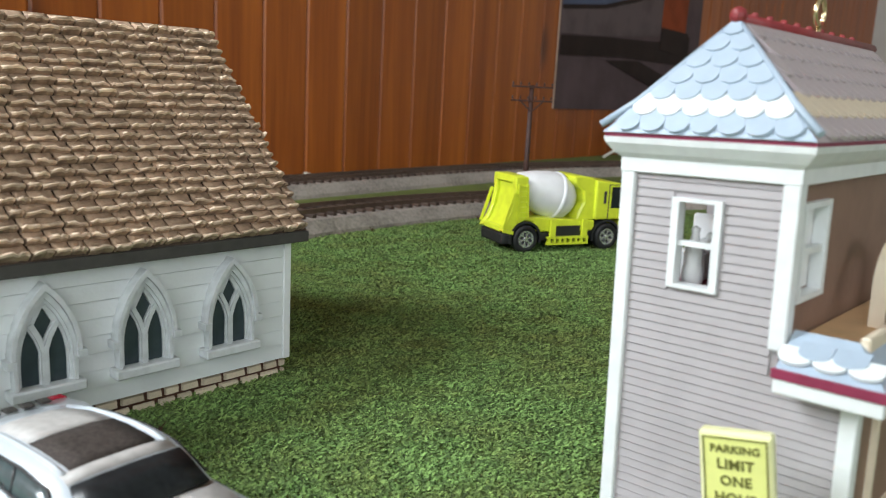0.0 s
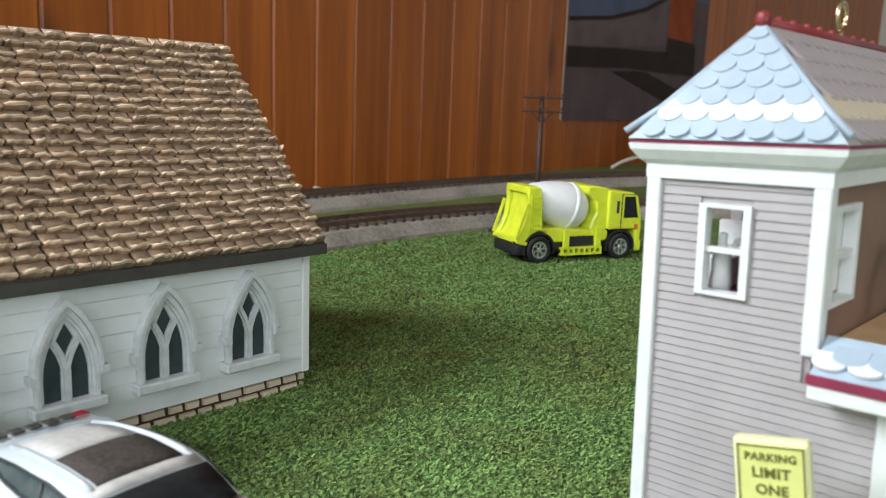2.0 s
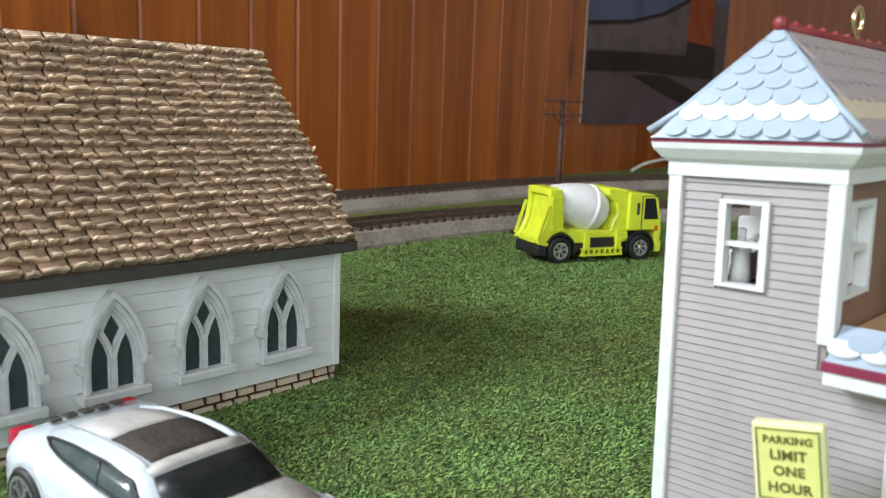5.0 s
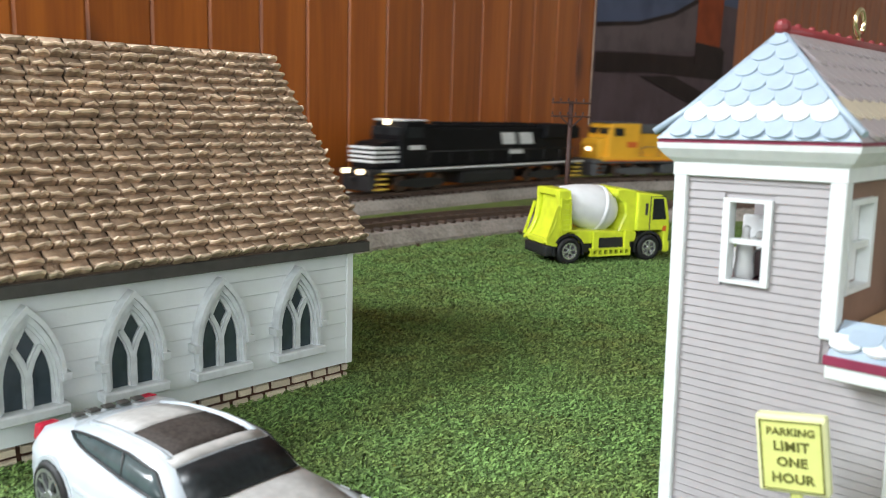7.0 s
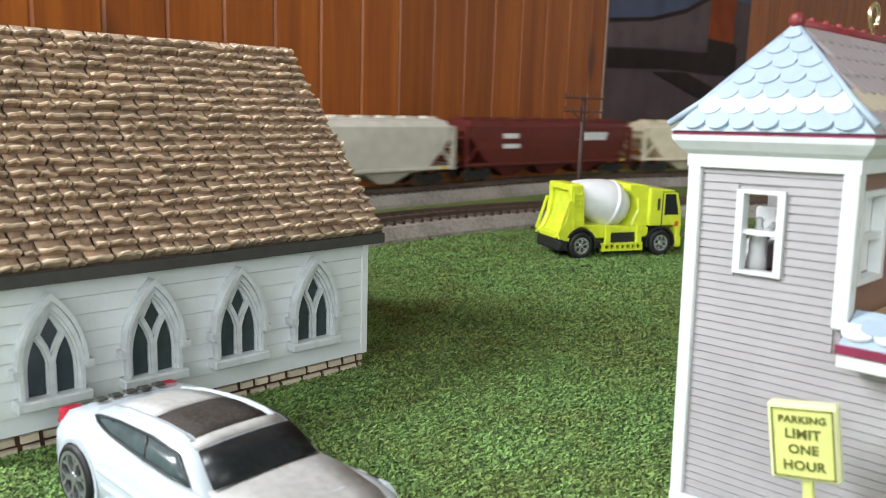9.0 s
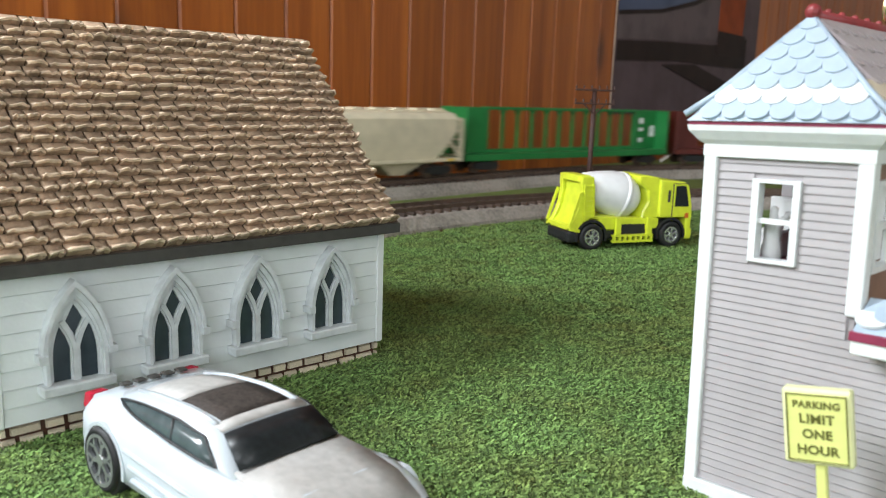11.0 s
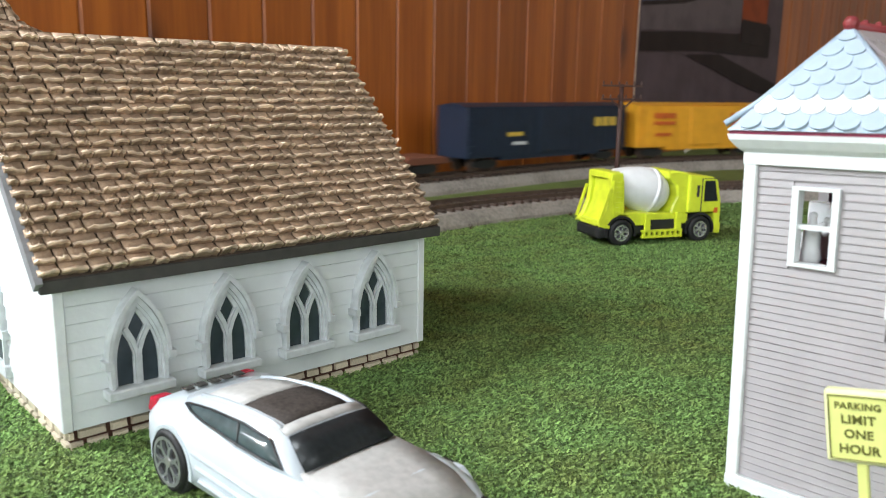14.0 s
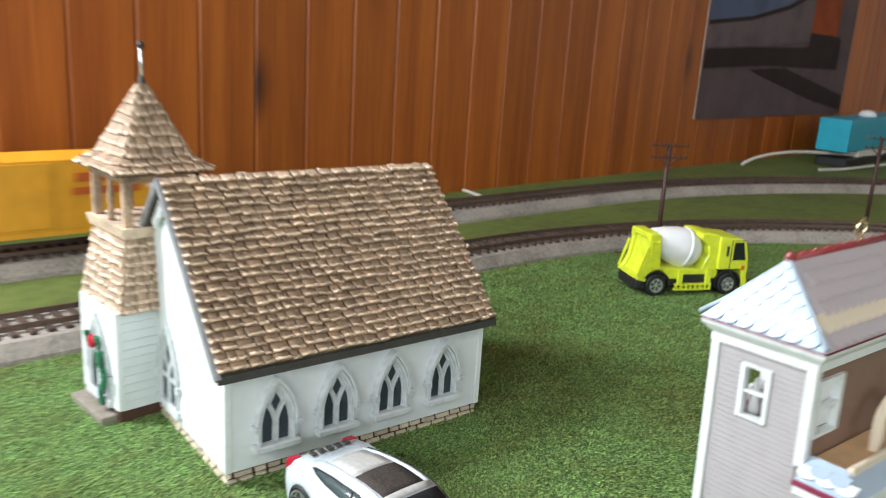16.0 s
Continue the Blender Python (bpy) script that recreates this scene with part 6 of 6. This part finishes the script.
def boxcar(s0, length, name, label, paint, marks):
    c = rolling_stock(name, label, "freight car", s0, length)
    h = length / 2
    part("body", box((-h + 0.008, -0.0168, 0.0110), (h - 0.008, 0.0168, 0.0500), 0.0009, 2), paint, c, "boxcar body")
    rf = bmesh.new()
    prism(rf, [(-0.0172, 0.0496), (0.0172, 0.0496), (0.0, 0.0524)], -h + 0.007, h - 0.007, Matrix.Rotation(radians(90), 4, "Z"))
    part("roof", rf, paint, c)
    part("side_sill", box((-h + 0.045, -0.0166, 0.0085), (h - 0.045, 0.0166, 0.0112)), paint, c)
    for sy in (-1, 1):
        y0, y1 = sorted((sy * 0.0166, sy * 0.0178))
        part("door", box((-0.020, y0, 0.0130), (0.020, y1, 0.0485), 0.0003), paint, c, "sliding door")
        rb = bmesh.new()
        n = int(length / 0.0105)
        for k in range(n):
            x = -h + 0.012 + k * (2 * h - 0.024) / (n - 1)
            if abs(x) > 0.022:
                bx(rb, (x - 0.0005, y0, 0.0125), (x + 0.0005, y1 - 0.0006 * sy if sy > 0 else y1, 0.0490))
        tagged(part("side_ribs", rb, paint, c), kind="stuff")
        for sx in (-1, 1):
            ld = bmesh.new()
            for k in range(7):
                xa, xb = sorted((sx * (h - 0.009), sx * (h - 0.016)))
                bx(ld, (xa, y0, 0.0150 + k * 0.005), (xb, y1, 0.0156 + k * 0.005))
            part("ladder", ld, paint, c)
    for sx in (-1, 1):
        bogie(c, sx * (h - 0.032))
    for x0, x1, z0, z1, m2, sl in marks:
        mark(c, x0, x1, z0, z1, 0.0179, m2, "painted block marking", "marking", sl)
    return c


locomotive(2.275, 0.278, "black_locomotive", "black diesel locomotive with white nose stripes and lit lamps", M_LOCO, M_LOCO, M_MARK, ((-0.0075, 0.0150, -0.004), (0.0075, 0.0150, -0.004), (0.0, 0.0470, -0.036)), 0)
locomotive(2.553, 0.257, "yellow_locomotive", "yellow and grey diesel locomotive with a lit lamp", M_UPYELLOW, M_UPGREY, M_UPYELLOW, ((0.0, 0.0250, -0.012),), 1)
hopper(2.810, 0.244, "grey_hopper", "light grey covered hopper car with black emblem", M_HOPPERGREY, ((0.060, 0.082, 0.0340, 0.0390, M_FASCIA, 0.002), (0.050, 0.060, 0.0350, 0.0390, M_FASCIA, 0.002), (0.066, 0.076, 0.0250, 0.0272, M_FASCIA, 0)))
hopper(3.054, 0.234, "brown_hopper", "oxide red covered hopper car with white emblem", M_HOPPERBROWN, ((0.048, 0.066, 0.0345, 0.0385, M_MARK, 0), (0.046, 0.066, 0.0265, 0.0300, M_MARK, 0), (-0.066, -0.030, 0.0325, 0.0395, M_MARK, -0.004)))
hopper(3.288, 0.230, "cream_hopper", "cream covered hopper car with grey markings", M_HOPPERCREAM, ((0.055, 0.066, 0.0360, 0.0380, M_FASCIA, 0), (0.055, 0.067, 0.0300, 0.0320, M_FASCIA, 0)))
hopper(3.518, 0.224, "cream_hopper", "cream covered hopper car with grey markings", M_HOPPERCREAM, ((0.055, 0.066, 0.0360, 0.0380, M_FASCIA, 0),))
open_frame_car(3.740, 0.278, "green_centrebeam_car", "bright green open-frame freight car running empty", M_GREEN, 11, ((-0.126, -0.119, 0.0260, 0.0360, M_MARK, 0), (-0.108, -0.102, 0.0210, 0.0250, M_MARK, 0), (-0.108, -0.102, 0.0310, 0.0340, M_MARK, 0), (-0.108, -0.102, 0.0380, 0.0430, M_MARK, 0)))
open_frame_car(4.018, 0.300, "maroon_centrebeam_car", "maroon open-frame freight car running empty", M_MAROON, 15, ((-0.123, -0.117, 0.0310, 0.0385, M_HOPPERGREY, 0),))
spine_car(4.318, 0.420)
boxcar(4.738, 0.218, "navy_boxcar", "navy blue boxcar with yellow block marking", M_NAVY, ((-0.084, -0.075, 0.0325, 0.0400, M_YMARK, 0), (-0.073, -0.064, 0.0325, 0.0400, M_YMARK, 0), (-0.062, -0.053, 0.0325, 0.0400, M_YMARK, 0), (0.040, 0.058, 0.0270, 0.0300, M_YMARK, 0), (0.036, 0.052, 0.0200, 0.0225, M_MARK, 0)))
boxcar(4.957, 0.187, "yellow_boxcar", "golden yellow boxcar with orange markings", M_BOXYELLOW, ((0.040, 0.066, 0.0380, 0.0430, M_ORANGE, 0), (0.040, 0.066, 0.0320, 0.0352, M_ORANGE, 0), (0.044, 0.064, 0.0215, 0.0245, M_ORANGE, 0), (-0.068, -0.032, 0.0375, 0.0425, M_ORANGE, 0), (-0.066, -0.030, 0.0305, 0.0345, M_ORANGE, 0), (-0.083, -0.071, 0.0320, 0.0395, M_MARK, 0)))


# ---- telegraph poles ----
def pole_at(x, y, rz, height=0.0800):
    p = thing("telegraph_pole", pose(x, y, 0, 0, 0, rz), "dark brown telegraph pole with two crossarms", "telegraph pole", "telegraph poles along the track")
    part("mast", cyl(bmesh.new(), (0, 0, 0), (0, 0, height), 0.0017, 0.0013, 10), M_POLE, p)
    part("foot", box((-0.004, -0.004, 0), (0.004, 0.004, 0.0012), 0.0004), M_POLE, p)
    for z in (height - 0.0010, height - 0.0085):
        arm = part("crossarm", box((-0.0125, -0.0015, z - 0.0005), (0.0125, -0.0005, z + 0.0005), 0.0002), M_POLE, p)
        for k in range(6):
            x2 = -0.0117 + k * 0.0047
            ins = bmesh.new()
            cyl(ins, (x2, -0.001, z + 0.0008), (x2, -0.001, z + 0.0026), 0.0006, 0.0004, 8)
            part("insulator", ins, M_POLE, arm)
    br = bmesh.new()
    for sx in (-1, 1):
        strip(br, [(0, height - 0.0145), (sx * 0.0065, height - 0.0090)], 0.0007, -0.0016, -0.0009)
    part("brace", br, M_POLE, p)
    return p


pole_at(0.3735, 0.2785, -28)
pole_at(0.6150, 0.2570, -40)

# ---- poster on the wall ----
def flat(name, pts, lift, material, parent, label=""):
    bm = bmesh.new()
    prism(bm, pts, -lift - 0.0004, -lift + 0.0002)
    return part(name, bm, material, parent, label)


poster = thing("poster", WALL @ pose(-0.004, -0.002, 0), "large dusky poster print of a railway scene on the wall", "poster")
PW, P0, P1 = 0.400, 0.058, 0.335
P_DUSK = mat("poster_dusky_purple", (0.105, 0.070, 0.076), 0.6, var=0.25, scale=25, bump=0.02, spec=0.15)
P_DARK = mat("poster_dark_brown", (0.028, 0.017, 0.015), 0.6, var=0.3, scale=25, bump=0.02, spec=0.15)
P_BLUE = mat("poster_slate_blue", (0.085, 0.098, 0.160), 0.6, var=0.2, scale=15, bump=0.02, spec=0.15)
P_GREY = mat("poster_lilac_grey", (0.120, 0.088, 0.092), 0.6, var=0.25, scale=30, bump=0.02, spec=0.15)
P_ORANGE = mat("poster_burnt_orange", (0.26, 0.05, 0.015), 0.6, var=0.3, scale=40, bump=0.02, spec=0.15)
P_EDGE = mat("poster_worn_edge", (0.30, 0.21, 0.16), 0.7, var=0.3, scale=60, bump=0.02, spec=0.15)
part("sheet", box((0, -0.0002, P0), (PW, 0.0018, P1)), P_DUSK, poster, "dusky purple print")
flat("sky_area", [(0.002, 0.172), (0.10, 0.182), (0.19, 0.200), (0.26, 0.228), (PW - 0.002, 0.228), (PW - 0.002, P1 - 0.002), (0.002, P1 - 0.002)], 0.0006, P_BLUE, poster, "slate blue sky in the print")
flat("shed_area", [(0.002, 0.142), (0.12, 0.147), (0.27, 0.158), (0.27, 0.224), (0.19, 0.196), (0.10, 0.178), (0.002, 0.168)], 0.0008, P_GREY, poster, "lilac grey wall in the print")
flat("roof_line", [(0.002, 0.168), (0.10, 0.178), (0.19, 0.196), (0.27, 0.224), (0.27, 0.231), (0.19, 0.202), (0.10, 0.183), (0.002, 0.173)], 0.0010, P_DARK, poster, "dark line in the print")
flat("shadow_area", [(0.002, 0.118), (0.15, 0.124), (0.36, 0.122), (0.36, 0.165), (0.25, 0.150), (0.12, 0.146), (0.002, 0.140)], 0.0012, P_DARK, poster, "dark band in the print")
flat("path_area", [(0.11, 0.118), (0.20, 0.122), (0.395, 0.085), (0.395, 0.064), (0.30, 0.078)], 0.0014, P_DARK, poster, "dark diagonal band in the print")
flat("engine_area", [(0.262, 0.166), (0.342, 0.162), (0.345, 0.240), (0.262, 0.240)], 0.0016, P_ORANGE, poster, "orange engine shape in the print")
flat("engine_base", [(0.262, 0.140), (0.352, 0.136), (0.352, 0.168), (0.262, 0.170)], 0.0018, P_DARK, poster, "dark engine foot in the print")
part("edge_strip", box((-0.0012, -0.0004, P0), (-0.0001, 0.0018, P1)), P_EDGE, poster, "pale worn paper edge")

# ---- the parked turquoise car on its dark base, and loose wires ----
teal = thing("turquoise_freight_car", pose(1.115, 0.505, 0, 0, 0, 8), "turquoise toy freight car parked by the wall", "freight car")
part("base", box((-0.112, -0.020, 0.0004), (0.150, 0.020, 0.012), 0.001), M_BLACK, teal, "black underframe")
part("body", box((-0.120, -0.020, 0.021), (0.150, 0.020, 0.063), 0.0015, 2), M_TEAL, teal, "turquoise body")
part("skirt", box((-0.070, -0.0195, 0.0118), (0.150, 0.0195, 0.0205), 0.0006), M_HOPPERGREY, teal, "grey-white lower side")
dome = bmesh.new()
turned(dome, [(0.012, 0.0625), (0.012, 0.066), (0.008, 0.070), (0.002, 0.0715)], pose(0.000, 0, 0), 18)
part("roof_dome", dome, M_MARK, teal, "white dome on the roof")


def wire(pts, label, r=0.0016):
    fine = []
    P = [Vector(p) for p in pts]
    for i in range(len(P) - 1):
        a, b, c, d = P[max(i - 1, 0)], P[i], P[i + 1], P[min(i + 2, len(P) - 1)]
        for k in range(6):
            t = k / 6
            fine.append(0.5 * ((2 * b) + (c - a) * t + (2 * a - 5 * b + 4 * c - d) * t * t + (3 * b - a - 3 * c + d) * t ** 3))
    fine.append(P[-1])
    return tagged(part("wire", tube(bmesh.new(), fine, r, 8), M_WIRE), label, "wire")


wire([(0.872, 0.536, 0.0015), (0.892, 0.530, 0.010), (0.925, 0.520, 0.016), (0.975, 0.508, 0.0175), (1.060, 0.478, 0.0150), (1.140, 0.470, 0.018), (1.230, 0.475, 0.020)], "cream wire arching over the grass by the wall", 0.0020)
wire([(0.940, 0.470, 0.0022), (0.980, 0.460, 0.0025), (1.060, 0.448, 0.006), (1.160, 0.440, 0.008)], "cream wire lying on the olive strip", 0.0018)
wire([(0.398, 0.4725, 0.0020), (0.404, 0.494, 0.0022), (0.405, 0.520, 0.0030)], "short pale wire end by the wall", 0.0016)

# small dead tufts
for x, y, s in ((0.2905, 0.3130, 1.0), (0.372, 0.3095, 1.1), (0.073, 0.158, 1.0), (0.088, 0.1585, 0.8)):
    tb = bmesh.new()
    rnd = random.Random(int(x * 1000))
    for k in range(14):
        a, l = rnd.uniform(0, math.tau), rnd.uniform(0.0012, 0.0034) * s
        cyl(tb, (rnd.uniform(-0.0006, 0.0006), rnd.uniform(-0.0006, 0.0006), 0), (math.cos(a) * l * 0.7, math.sin(a) * l * 0.7, l * rnd.uniform(0.3, 1.0)), 0.00022, 0.0001, 4)
    tagged(part("dry_tuft", tb, M_MORTAR, m=pose(x, y, 0.0004)), "small dry brown tuft in the grass", "dry tuft", "dry tufts in the grass")


# ---- flock fibres of the grass mat ----
def flock(name, n, x0, x1, y0, y1, size, seed):
    rng = np.random.default_rng(seed)
    x, y = rng.uniform(x0, x1, n), rng.uniform(y0, y1, n)
    # keep inside the loop of roadbed and out of the houses
    f, nn = Vector((math.cos(NEAR.a), math.sin(NEAR.a))), Vector((-math.sin(NEAR.a), math.cos(NEAR.a)))
    c1 = NEAR.p0 - nn * NEAR.R
    side = (x - NEAR.p0.x) * nn.x + (y - NEAR.p0.y) * nn.y
    along = (x - NEAR.p0.x) * f.x + (y - NEAR.p0.y) * f.y
    ok = np.where(along < 0, side < -0.0245, np.hypot(x - c1.x, y - c1.y) < NEAR.R - 0.0245)
    ok &= ~((x > CX0 + 0.001) & (x < CX1 - 0.001) & (y > CY0 + 0.001) & (y < CY1 - 0.001))
    ok &= ~((x > HX) & (x < HX2) & (y > HB) & (y < HY1))
    x, y = x[ok], y[ok]
    n = len(x)
    a = rng.uniform(0, math.tau, n)
    tilt = rng.uniform(0.05, 0.9, n)
    ln, wd = size * rng.uniform(0.6, 1.5, n), size * rng.uniform(0.16, 0.30, n)
    z = 0.0003 + rng.uniform(0, 0.0006, n)
    dx, dy, dz = np.cos(a) * np.cos(tilt), np.sin(a) * np.cos(tilt), np.sin(tilt)
    px, py = -np.sin(a), np.cos(a)
    bend = rng.uniform(-0.5, 0.5, n) * ln * 0.5
    v = np.empty((n, 4, 3))
    for k, (u, w) in enumerate(((0, 1), (1, 0.6))):
        cx_, cy_, cz_ = x + dx * ln * u + px * bend * u * u, y + dy * ln * u + py * bend * u * u, z + dz * ln * (u - 0.35 * u * u)
        v[:, 2 * k] = np.stack((cx_ - px * wd * w, cy_ - py * wd * w, cz_), 1)
        v[:, 2 * k + 1] = np.stack((cx_ + px * wd * w, cy_ + py * wd * w, cz_ + wd * 0.5), 1)
    base = np.arange(n)[:, None] * 4
    faces = base + np.array([0, 1, 3, 2])
    me = bpy.data.meshes.new(name)
    me.vertices.add(n * 4)
    me.vertices.foreach_set("co", v.reshape(-1))
    me.loops.add(len(faces) * 4)
    me.loops.foreach_set("vertex_index", faces.reshape(-1).astype(np.int32))
    me.polygons.add(len(faces))
    me.polygons.foreach_set("loop_start", np.arange(len(faces), dtype=np.int32) * 4)
    me.update(calc_edges=True)
    me.materials.append(M_BLADE)
    return tagged(new(name, me), "short green flock fibres of the grass mat", "grass", kind="stuff")


flock("grass", 520000, -0.03, 0.24, 0.05, 0.315, 0.00096, 1)
flock("grass", 260000, 0.22, 0.52, 0.05, 0.345, 0.00105, 2)
flock("grass", 60000, -0.16, -0.03, 0.12, 0.32, 0.0017, 3)

# ---- what moves ----
SPEED = 0.345


def motions():
    """The train runs round the far loop at an even pace, nose towards falling s."""
    for car, s0 in TRAIN:
        rows = []
        for k in range(33):
            t = k * 0.5
            p, h = FAR.at(s0 - SPEED * t)
            rows.append((t, Matrix.Translation((p.x, p.y, RT)) @ Matrix.Rotation(h + math.pi, 4, "Z")))
        walk(car, rows)


motions()
